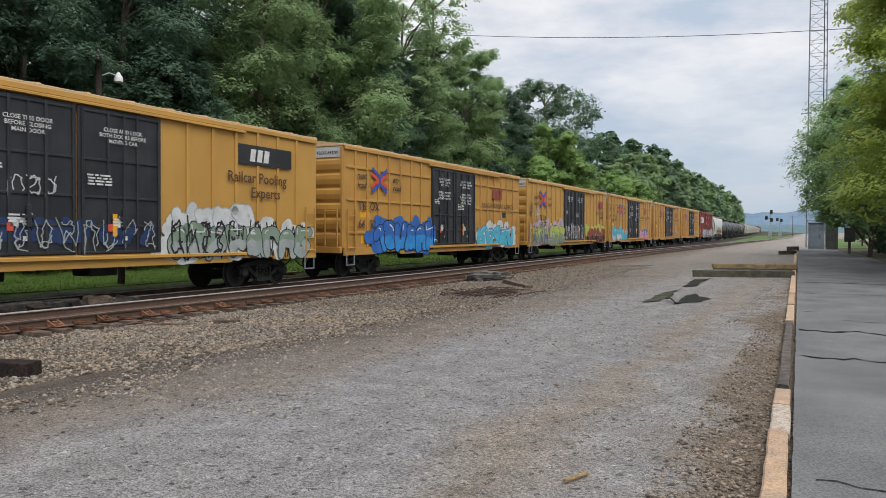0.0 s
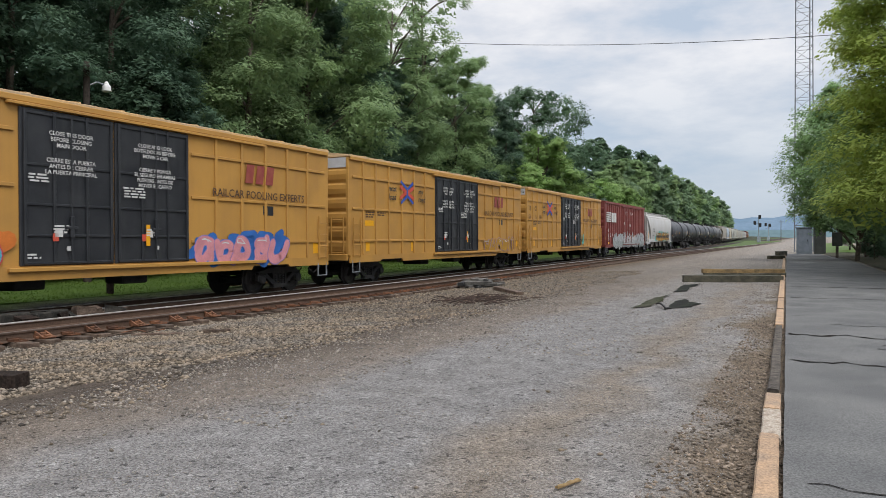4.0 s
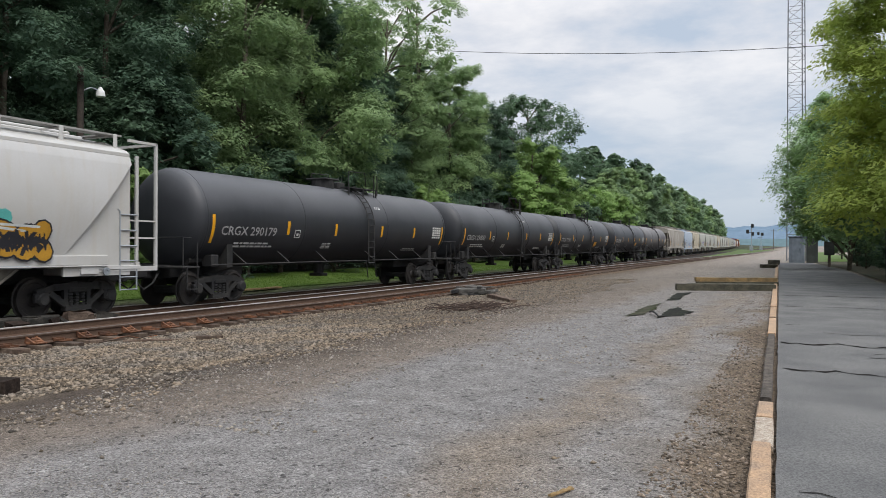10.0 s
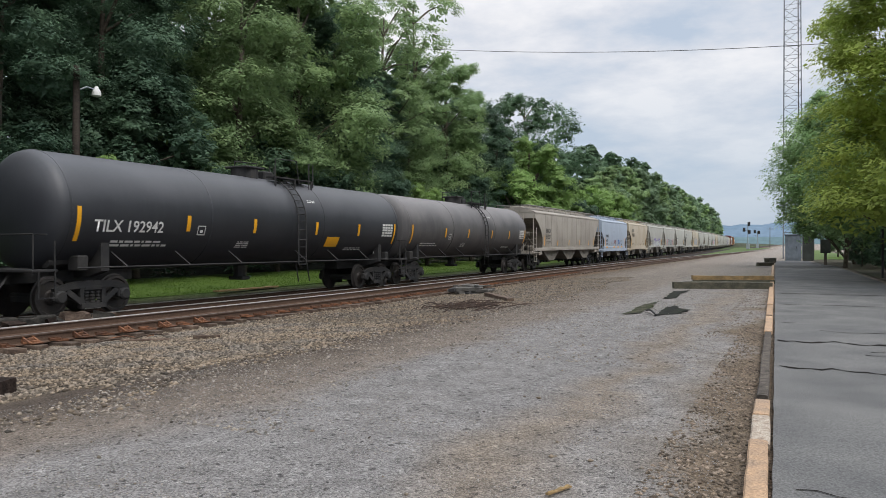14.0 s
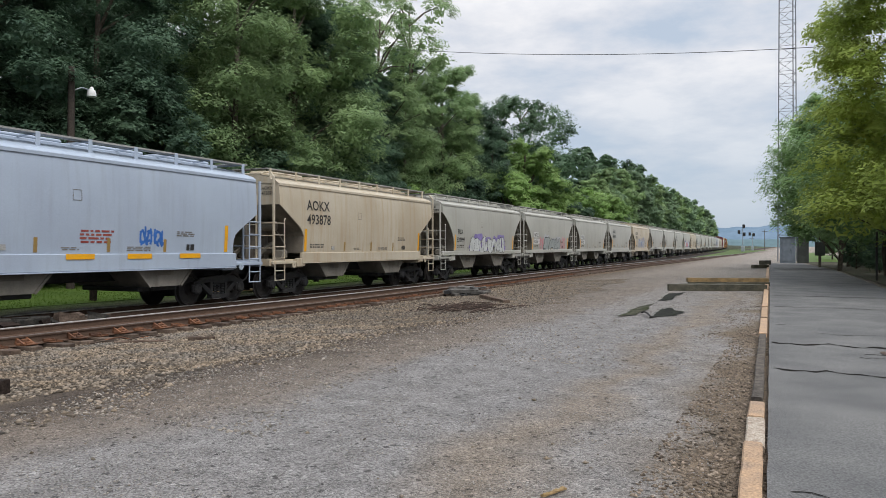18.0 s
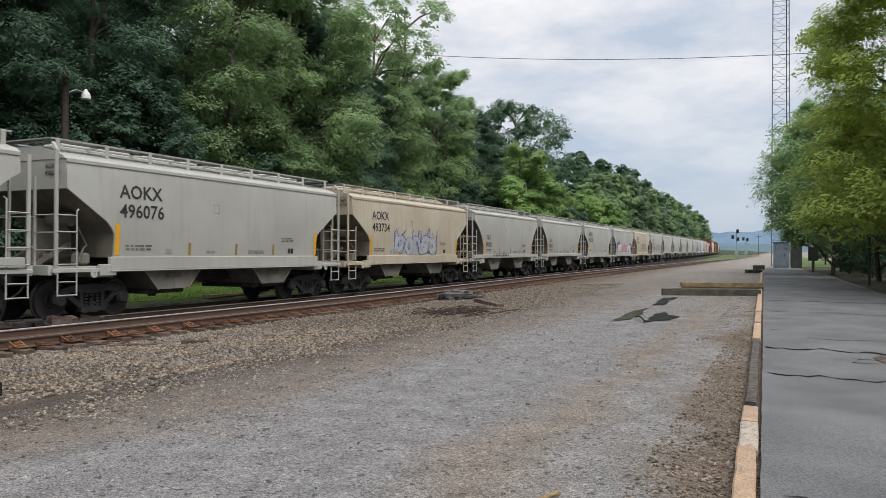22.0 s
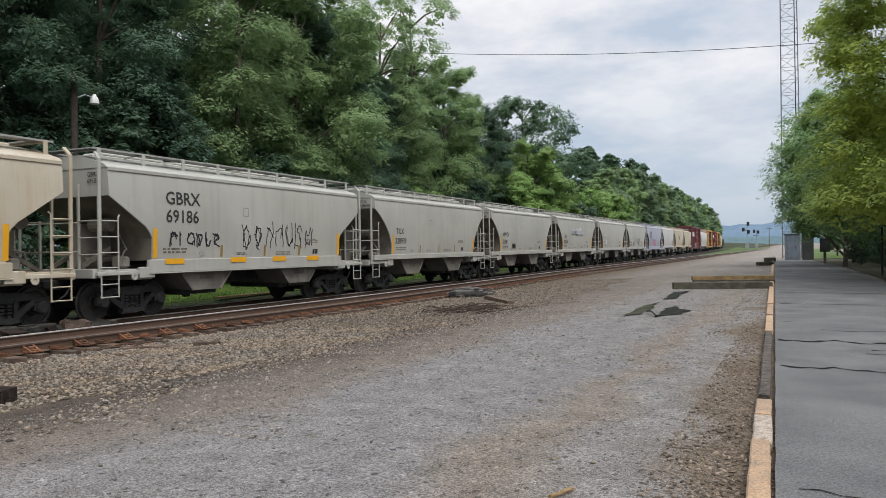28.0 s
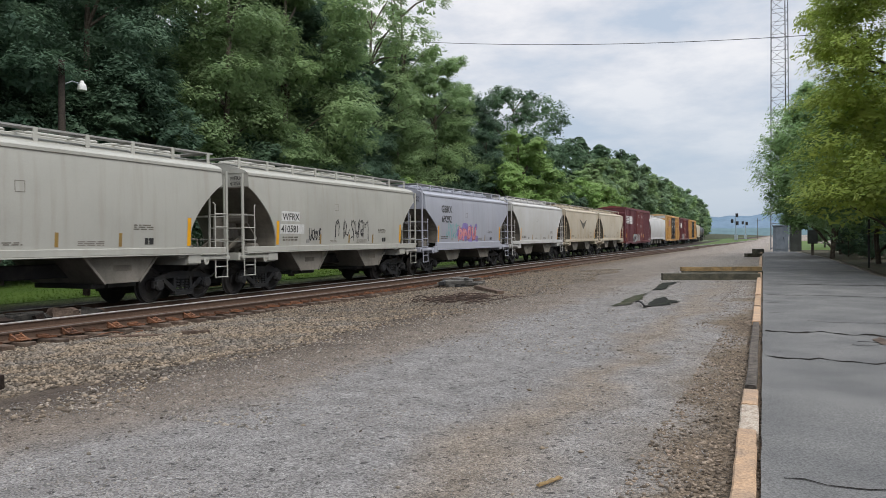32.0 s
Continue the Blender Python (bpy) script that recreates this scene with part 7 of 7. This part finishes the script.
# wet hollows
def hollow(label, outline, seed, material):
    """A ragged wet patch inside a rough outline."""
    pts = []
    n = len(outline)
    for k in range(n):
        (xa, ya), (xb, yb) = outline[k], outline[(k + 1) % n]
        m = 9
        for q in range(m):
            u = q / m
            x, y = xa + (xb - xa) * u, ya + (yb - ya) * u
            pts.append((x + 0.13 * noise.noise(Vector((x * 3, y * 2.1, seed))) + 0.05 * noise.noise(Vector((x * 14, y * 6, seed))), y + 0.35 * noise.noise(Vector((x * 2.5, y * 2, seed + 9)))))
    cx, cy = sum(p[0] for p in pts) / len(pts), sum(p[1] for p in pts) / len(pts)
    g = Geo()
    N_ = len(pts)
    g.add([(x, y, rise(y) + cross(x) + 0.024) for x, y in pts] + [(cx, cy, rise(cy) + cross(cx) + 0.03)], [(k, (k + 1) % N_, N_) for k in range(N_)])
    return solid("puddle", g, material, label, "puddle", kind="structure")


MOSS = surface("mossy_mud", (0.032, 0.038, 0.018), (0.075, 0.07, 0.055), 3.5, 0.95, bump=0.5, bscale=20, fine=0.5, spec=0.08)
MIRE = surface("black_mire", (0.012, 0.012, 0.011), (0.022, 0.026, 0.016), 5.0, 0.8, bump=0.4, bscale=22, fine=0.4, spec=0.08)
hollow("shallow mossy wet hollow in the gravel", [(-3.7, 17.5), (-3.8, 19.9), (-3.64, 22.4), (-3.5, 20.7), (-3.4, 18.0)], 2.5, MOSS)
hollow("dark wet hollow in the gravel", [(-3.72, 23.4), (-3.9, 27.2), (-3.42, 28.2), (-3.45, 25.6), (-3.42, 23.9)], 5.5, MIRE)
hollow("black wet hollow in the gravel", [(-2.95, 17.5), (-3.06, 19.4), (-2.98, 20.6), (-2.48, 19.6), (-2.5, 18.2)], 9.5, MIRE)
g_ = Geo().tube([(-3.33 + 0.05 * k, 18.6 - 0.14 * k + (0.0 if k < 8 else 0.42 * (k - 8)), rise(18.3) + 0.05 + 0.05 * math.sin(k * 0.4)) for k in range(15)], 0.022, 5)
solid("cable", g_, STEEL_K, "short black cable bent over the wet hollow", "cable")

# broken crossing blocks between the tracks
DARK_BLOCK = surface("oil_stained_block", (0.022, 0.021, 0.019), (0.05, 0.046, 0.04), 6.0, 0.95, bump=0.6, fine=0.4, spec=0.15)
blocks = thing("crossing_blocks", "broken concrete and timber blocks between the tracks", "rubble")
for x, y, z, a, b, h, m_, q in ((-15.0, 8.3, 0, 0.5, 1.2, 0.38, DARK_BLOCK, 4), (-15.0, 9.6, 0, 0.5, 1.1, 0.36, DARK_BLOCK, -6), (-15.05, 10.7, 0, 0.45, 0.9, 0.33, DARK_BLOCK, 9), (-15.2, 11.5, 0, 0.4, 0.6, 0.24, DARK_BLOCK, 40), (-15.0, 12.1, 0, 0.35, 0.5, 0.2, TIE, 20), (-15.25, 6.6, 0, 0.5, 1.2, 0.3, DARK_BLOCK, 12), (-15.3, 5.2, 0, 0.5, 1.2, 0.3, TIE, 0), (-14.85, 12.7, 0, 0.3, 0.35, 0.17, DARK_BLOCK, 25), (-15.3, 12.6, 0, 0.3, 0.7, 0.2, TIE, 70)):
    o = part("block", Geo().box(-a / 2, -b / 2, -0.05, a / 2, b / 2, h, 0.03), m_, blocks)
    o.matrix_basis = pose(x, y, lie(x, y) + z, 2, -3, q)
r_ = random.Random(77)
for k in range(34):
    l_, w_, h_ = r_.uniform(0.18, 0.55), r_.uniform(0.12, 0.32), r_.uniform(0.1, 0.26)
    g_ = Geo().rings([[(l_ * (-0.5 + r_.uniform(0, 0.12)), w_ * (-0.5 + r_.uniform(0, 0.15)), z), (l_ * (0.5 - r_.uniform(0, 0.15)), w_ * (-0.5 + r_.uniform(0, 0.12)), z), (l_ * (0.5 - r_.uniform(0, 0.12)), w_ * (0.5 - r_.uniform(0, 0.15)), z), (l_ * (-0.5 + r_.uniform(0, 0.15)), w_ * (0.5 - r_.uniform(0, 0.12)), z)] for z in (-0.05, h_ * 0.5, h_)])
    o = part("rubble", g_, (DARK_BLOCK, CREOSOTE, DARK_BLOCK, TIE)[k % 4], blocks)
    x, y = r_.uniform(-15.35, -14.4), r_.uniform(5.0, 12.9)
    o.matrix_basis = pose(x, y, lie(x, y) + r_.choice((0, 0.0, 0.1, 0.18)), r_.uniform(-14, 14), r_.uniform(-14, 14), r_.uniform(0, 180))

# ---- behind the train ----
lawn = Geo()
ly = spread([(-20, 90, 2), (90, 260, 8)])
for y in ly:
    for k in range(9):
        x = train_x(y) - 3.4 - 0.85 * k
        lawn.v.append((x, y, lie(x, y) + 0.03 + 0.03 * noise.noise(Vector((x, y * 0.7, 1)))))
lawn.f = [(j * 9 + i, j * 9 + i + 1, (j + 1) * 9 + i + 1, (j + 1) * 9 + i) for j in range(len(ly) - 1) for i in range(8)]
solid("lawn", lawn, GRASS, "mown green verge behind the tracks", "grass", kind="structure", smooth=True)


def tufts(name, label, boxes, count, seed, hgt):
    r = np.random.RandomState(seed)
    vs, n = [], 0
    g = Geo()
    for k in range(count):
        x0, x1, y0, y1, path = boxes[k % len(boxes)]
        y = r.uniform(y0, y1)
        x = (path(y) if path else 0) + r.uniform(x0, x1)
        z = lie(x, y) + 0.02
        a, h, w = r.uniform(0, 6.28), hgt * r.uniform(0.5, 1.4), 0.012 + 0.02 * r.rand()
        g.add([(x - w * math.cos(a), y - w * math.sin(a), z), (x + w * math.cos(a), y + w * math.sin(a), z), (x + r.uniform(-0.06, 0.06), y + r.uniform(-0.06, 0.06), z + h)], [(0, 1, 2)])
    me = bpy.data.meshes.new(name)
    me.from_pydata(g.v, [], g.f)
    me.materials.append(GRASS)
    return tagged(new(name, me), label, "grass", kind="stuff")


tufts("grass_tufts", "short green grass along the verge", [(-9.5, -3.4, 0, 60, train_x)], 36000, 1, 0.055)
strip = Geo()
for k in range(24):
    y = 118 + 8 * k
    a, b = train_x(y) + 4.2, near_x(y) - 2.2
    for q in range(5):
        x = a + (b - a) * q / 4
        strip.v.append((x, y, lie(x, y) + 0.05 + 0.05 * noise.noise(Vector((x, y, 2)))))
strip.f = [(j * 5 + i, j * 5 + i + 1, (j + 1) * 5 + i + 1, (j + 1) * 5 + i) for j in range(23) for i in range(4)]
solid("grass_strip", strip, GRASS, "bright grass strip between the parting tracks", "grass", kind="structure", smooth=True)
strip = Geo()
for k in range(18):
    y = 10 + 8 * k
    for q in range(5):
        x = slab_right(min(y, 76)) + 0.3 + 3.0 * q
        strip.v.append((x, y, lie(x, y) + 0.03 + 0.04 * noise.noise(Vector((x, y, 2)))))
strip.f = [(j * 5 + i, j * 5 + i + 1, (j + 1) * 5 + i + 1, (j + 1) * 5 + i) for j in range(17) for i in range(4)]
LITTER = surface("leaf_litter", (0.07, 0.054, 0.034), (0.035, 0.045, 0.02), 1.5, 0.95, bump=0.6, bscale=20, fine=0.4)
solid("tree_verge", strip, LITTER, "leaf-littered verge under the trees", "verge", kind="structure", smooth=True)
strip = Geo()
for k in range(14):
    y = 84 + 8 * k
    for q in range(5):
        x = 0.8 + 1.2 * q
        strip.v.append((x, y, lie(x, y) + 0.06))
strip.f = [(j * 5 + i, j * 5 + i + 1, (j + 1) * 5 + i + 1, (j + 1) * 5 + i) for j in range(13) for i in range(4)]
solid("meadow", strip, GRASS, "sunlit grass beyond the platform's end", "grass", kind="structure", smooth=True)

# lamp on a wooden pole
DARK_POLE = surface("dark_wood_pole", (0.06, 0.05, 0.042), (0.04, 0.034, 0.03), 6.0, 0.95, bump=0.4, fine=0.3, spec=0.1)
lamp = thing("yard_lamp", "old yard lamp with a white shade on a wooden pole", "lamp post")
lx, lyy = -25.0, 19.5
part("pole", Geo().tube([(lx, lyy, lie(lx, lyy) - 0.2), (lx, lyy, 8.7)], 0.16, 10, 0.12), DARK_POLE, lamp, smooth=True)
part("arm", Geo().tube([(lx, lyy, 7.75), (lx + 0.15, lyy + 0.35, 7.95), (lx + 0.2, lyy + 0.7, 7.9)], 0.03, 6), STEEL_G, lamp)
WHITE_L = surface("lamp_shade_white", (0.7, 0.7, 0.68), (0.6, 0.6, 0.58), 3.0, 0.4, bump=0, fine=0.05)
hx, hy = lx + 0.2, lyy + 0.75
part("shade", Geo().rings([[(hx + 0.68 * r * math.cos(2 * math.pi * k / 14), hy + 0.68 * r * math.sin(2 * math.pi * k / 14), 7.85 + (z - 7.85) * 0.72) for k in range(14)] for z, r in ((8.12, 0.06), (8.05, 0.12), (7.98, 0.13), (7.93, 0.2), (7.78, 0.25), (7.60, 0.26), (7.55, 0.18))]), WHITE_L, lamp, "white lamp shade", smooth=True)
marker = thing("marker_post", "short dark wooden post behind the tracks", "post")
part("post", Geo().box(-20.9, 17.0, lie(-20.8, 17.1) - 0.1, -20.72, 17.18, 1.25, 0.02), CREOSOTE, marker)
board = timber("pale plank lying on the verge", (-20.1, 21.8), (-20.4, 25.8), 0.3, 0.06, 0.09, FRESH)

# ---- far things ----
CASE = surface("blue_grey_case", (0.17, 0.20, 0.235), (0.13, 0.155, 0.18), 2.0, 0.5, 0.1, bump=0.05, fine=0.08)
cab = thing("signal_cabinet", "tall grey metal equipment cabinet at the platform's end", "cabinet")
part("housing", Geo().box(-0.95, 79.5, rise(80) - 0.1, 0.45, 81.5, rise(80) + 2.5, 0.03), CASE, cab)
part("roof", Geo().box(-1.05, 79.4, rise(80) + 2.5, 0.45, 81.6, rise(80) + 2.6, 0.03), CASE, cab)
part("door", Geo().box(-0.7, 79.46, rise(80) + 0.2, 0.15, 79.5, rise(80) + 2.4, 0.01), CASE, cab)
part("handle", Geo().box(0.0, 79.42, rise(80) + 1.2, 0.05, 79.46, rise(80) + 1.4), STEEL_K, cab)
cab = thing("equipment_box", "dark green equipment cabinet beside the platform's end", "cabinet")
part("housing", Geo().box(0.6, 79.6, rise(80) - 0.1, 1.6, 80.8, rise(80) + 3.0, 0.03), DARKBOX, cab)
cab = thing("meter_box", "dark meter box on a post beside the platform", "meter box")
part("post", Geo().box(1.95, 63.9, rise(64) - 0.2, 2.15, 64.1, rise(64) + 1.0, 0.01), POLE, cab)
part("housing", Geo().box(1.7, 63.7, rise(64) + 0.95, 2.4, 64.1, rise(64) + 2.0, 0.02), DARKBOX, cab)
part("door", Geo().box(1.75, 63.68, rise(64) + 1.0, 2.35, 63.7, rise(64) + 1.95, 0.005), DARKBOX, cab)
for x, y, h in ((3.75, 41, 2.4), (4.0, 31, 2.2)):
    o = thing("thin_post", "thin dark metal post under the trees", "post")
    part("post", Geo().tube([(x, y, lie(x, y) - 0.1), (x, y, lie(x, y) + h)], 0.05, 8), STEEL_K, o)

# radio tower
TOWER_S = surface("weathered_tower_steel", (0.17, 0.18, 0.20), (0.13, 0.14, 0.155), 3.0, 0.6, 0.2, bump=0.05, fine=0.1)
tower = thing("radio_tower", "slender grey steel lattice radio tower above the trees", "lattice tower")
TX, TY = -0.33, 90.0
def half(z):
    return 0.95 - 0.0042 * z
TH = 62.0
corners = [(-1, -1), (1, -1), (1, 1), (-1, 1)]
for i, j in corners:
    part("leg", Geo().tube([(TX + i * half(z), TY + j * half(z), z) for z in (0, 20, 40, TH)], 0.05, 6), TOWER_S, tower)
n_ = 44
for k in range(n_):
    z0, z1 = 0.8 + (TH - 1) * k / n_, 0.8 + (TH - 1) * (k + 1) / n_
    for q in range(4):
        (i, j), (i2, j2) = corners[q], corners[(q + 1) % 4]
        p, s = (TX + i * half(z0), TY + j * half(z0), z0), (TX + i2 * half(z0), TY + j2 * half(z0), z0)
        t = (TX + i2 * half(z1), TY + j2 * half(z1), z1)
        u = (TX + i * half(z1), TY + j * half(z1), z1)
        part("crossbar", Geo().bar(p, s, 0.035), TOWER_S, tower)
        part("diagonal", Geo().bar(p, t, 0.035) if k % 2 else Geo().bar(s, u, 0.035), TOWER_S, tower)
part("cable_run", Geo().tube([(TX + 0.6, TY - 0.9, 0), (TX + 0.5, TY - 0.8, TH)], 0.05, 6), STEEL_K, tower)
# overhead cable
g_ = Geo()
pts = []
for k in range(41):
    u = k / 40
    x = -32 + 42 * u
    pts.append((x, 60.0, 20.26 - 7.1 * u + 3.135 * u * u))
g_.tube(pts, 0.024, 5)
solid("overhead_cable", g_, STEEL_K, "dark utility cable slung across the sky", "cable")

# railway signals
def signal(label, x, y, h, heads):
    s = thing("railway_signal", label, "railway signal", "signals")
    z = rise(y)
    part("mast", Geo().tube([(x, y, z - 0.3), (x, y, z + h)], 0.12, 8), STEEL_G, s)
    part("base_case", Geo().box(x - 0.5, y - 0.4, z - 0.2, x + 0.5, y + 0.4, z + 1.4, 0.03), STEEL_G, s)
    for dx, dz in heads:
        part("signal_head", Geo().box(x + dx - 0.4, y - 0.25, z + h + dz - 0.6, x + dx + 0.4, y - 0.1, z + h + dz + 0.6, 0.1), STEEL_K, s, "black signal head")
        part("hood", Geo().tube([(x + dx, y - 0.6, z + h + dz + 0.3), (x + dx, y - 0.25, z + h + dz + 0.3)], 0.2, 8).tube([(x + dx, y - 0.6, z + h + dz - 0.3), (x + dx, y - 0.25, z + h + dz - 0.3)], 0.2, 8), STEEL_K, s)
    part("bracket", Geo().bar((x - 1.2, y, z + h - 2.0), (x + 0.6, y, z + h - 2.0), 0.1), STEEL_K, s)
    return s


signal("tall railway signal with black heads between the tracks", -13.6, 250.0, 7.6, ((0.3, 0.1), (-1.1, -1.7), (0.4, -2.4)))
signal("farther railway signal with black heads beside the track", -13.0, 300.0, 6.4, ((-0.9, -0.4), (0.5, -0.7)))
o = thing("utility_pole", "distant wooden utility pole beside the line", "utility pole")
part("pole", Geo().tube([(-9.3, 320, rise(320) - 0.3), (-9.3, 320, rise(320) + 8)], 0.16, 8, 0.1), POLE, o)
part("crossarm", Geo().box(-10.3, 319.95, rise(320) + 7.2, -8.3, 320.05, rise(320) + 7.35), POLE, o)

# wooded ridges in the distance
def ridge(name, label, y, height, seed, material, span):
    g = Geo()
    n = 160
    for k in range(n + 1):
        x = -span + 2 * span * k / n
        h = height * (0.75 + 0.35 * noise.noise(Vector((x / span * 3.1 + seed, 0, 0))) + 0.05 * noise.noise(Vector((x / span * 60, seed, 0))))
        for q, (dy, f) in enumerate(((-height * 2.2, -0.1), (-height * 1.2, 0.45), (-height * 0.4, 0.85), (0, 1.0), (height, 0.6))):
            g.v.append((x, y + dy, 7.5 + h * f))
    g.f = [(k * 5 + q, (k + 1) * 5 + q, (k + 1) * 5 + q + 1, k * 5 + q + 1) for k in range(n) for q in range(4)]
    return solid(name, g, material, label, "hill", kind="structure", smooth=True)


# distance haze is painted into both hill colours
HILL = surface("hazy_wooded_hill", (0.12, 0.175, 0.19), (0.10, 0.15, 0.17), 0.01, 1.0, bump=0, bscale=0.08, fine=0.12, spec=0.0)
HILL_B = surface("hazy_far_hill", (0.15, 0.21, 0.275), (0.13, 0.19, 0.25), 0.01, 1.0, bump=0, bscale=0.05, fine=0.08, spec=0.0)
ridge("backdrop", "hazy blue wooded ridge in the distance", 2600, 112, 3, HILL_B, 2600)
ridge("backdrop", "hazy green wooded rise beyond the signals", 1500, 26, 8, HILL, 1500)

# ---- loose stones ----
def stones(name, label, material, areas, seed, smin, smax):
    r = np.random.RandomState(seed)
    shape = np.array([(1, 0, 0), (0, 1, 0), (-1, 0, 0), (0, -1, 0), (0, 0, 0.7), (0, 0, -0.7)], float)
    faces = np.array([(0, 1, 4), (1, 2, 4), (2, 3, 4), (3, 0, 4), (1, 0, 5), (2, 1, 5), (3, 2, 5), (0, 3, 5)])
    allv, total = [], 0
    for x0, x1, y0, y1, n in areas:
        x = x0 + (x1 - x0) * r.rand(n)
        y = y0 + (y1 - y0) * r.rand(n) ** 1.35
        x = x + np.array([0.75 * noise.noise(Vector((b * 0.33, x0, 1))) + 0.3 * noise.noise(Vector((b * 1.3, x0, 5))) for b in y]) * (x1 < -4)
        z = np.array([lie(a, b) for a, b in zip(x, y)])
        s = smin + (smax - smin) * r.rand(n) ** 2.0
        a = r.rand(n) * 6.283
        v = shape[None] * (0.65 + 0.7 * r.rand(n, 6, 1)) * s[:, None, None] * np.stack([np.ones(n), 0.65 + 0.35 * r.rand(n), 0.6 + 0.3 * r.rand(n)], 1)[:, None]
        tilt = (r.rand(n) - 0.5) * 1.2
        vx = v[:, :, 0] * np.cos(tilt)[:, None] - v[:, :, 2] * np.sin(tilt)[:, None]
        vz = v[:, :, 0] * np.sin(tilt)[:, None] + v[:, :, 2] * np.cos(tilt)[:, None]
        c, q = np.cos(a)[:, None], np.sin(a)[:, None]
        allv.append(np.stack([x[:, None] + vx * c - v[:, :, 1] * q, y[:, None] + vx * q + v[:, :, 1] * c, z[:, None] + vz + 0.2 * s[:, None]], 2).reshape(-1, 3))
        total += n
    v = np.concatenate(allv)
    f = (faces[None] + 6 * np.arange(total)[:, None, None]).reshape(-1)
    me = bpy.data.meshes.new(name)
    me.vertices.add(len(v)); me.vertices.foreach_set("co", v.ravel())
    me.loops.add(len(f)); me.loops.foreach_set("vertex_index", f)
    me.polygons.add(len(f) // 3); me.polygons.foreach_set("loop_start", np.arange(len(f) // 3) * 3)
    me.update(calc_edges=True)
    me.materials.append(material)
    return tagged(new(name, me), label, "stones", kind="stuff")


stones("ballast_stones", "coarse tan-grey railway ballast", STONE, [(-12.3, -7.35, 2.5, 14, 34000), (-12.4, -7.2, 8, 40, 26000), (-7.5, -6.6, 3, 30, 2500), (-13.0, -12.0, 3, 30, 5000), (-15.8, -14.6, 3, 30, 3000)], 11, 0.012, 0.046)
LOT = surface("lot_stone", (0.27, 0.235, 0.195), (0.21, 0.19, 0.17), 1.2, 0.9, bump=0.3, fine=0.2, vary=0.5, island=True)
stones("lot_stones", "tan and grey stones strewn over the gravel lot", LOT, [(-7.4, -4.6, 5, 30, 6500), (-7.0, -1.2, 10, 34, 5000)], 19, 0.008, 0.03)
stones("earth_stones", "brown earthy stones along the edging", EARTH, [(-0.95, -0.32, 3.0, 16, 5200), (-0.20, -0.06, 3.0, 9, 500), (-1.5, -0.7, 14, 34, 1500)], 17, 0.005, 0.028)
stones("gravel_chips", "fine grey gravel chips", CHIP, [(-7.2, -0.5, 2.6, 9, 26000), (-7.2, -0.6, 7, 24, 9000)], 12, 0.004, 0.011)
stones("scattered_stones", "scattered pale and dark larger stones", STONE, [(-7.2, -0.5, 3, 22, 260)], 13, 0.01, 0.035)


def gone(t):
    """How far the train has rolled, in metres."""
    return 14.698 * t + 0.00573 * t * t


def motions():
    for wagon, s in wagons:
        rows = []
        for k in range(33):
            y = s - gone(k)
            a = Vector((train_x(y), y, RAIL_Z + rise(y)))
            b = Vector((train_x(y + 12), y + 12, RAIL_Z + rise(y + 12)))
            d = b - a
            rows.append((k, pose(*a, math.degrees(math.atan2(d.z, d.y)), 0, -math.degrees(math.atan2(d.x, d.y)))))
        walk(wagon, rows)


motions()
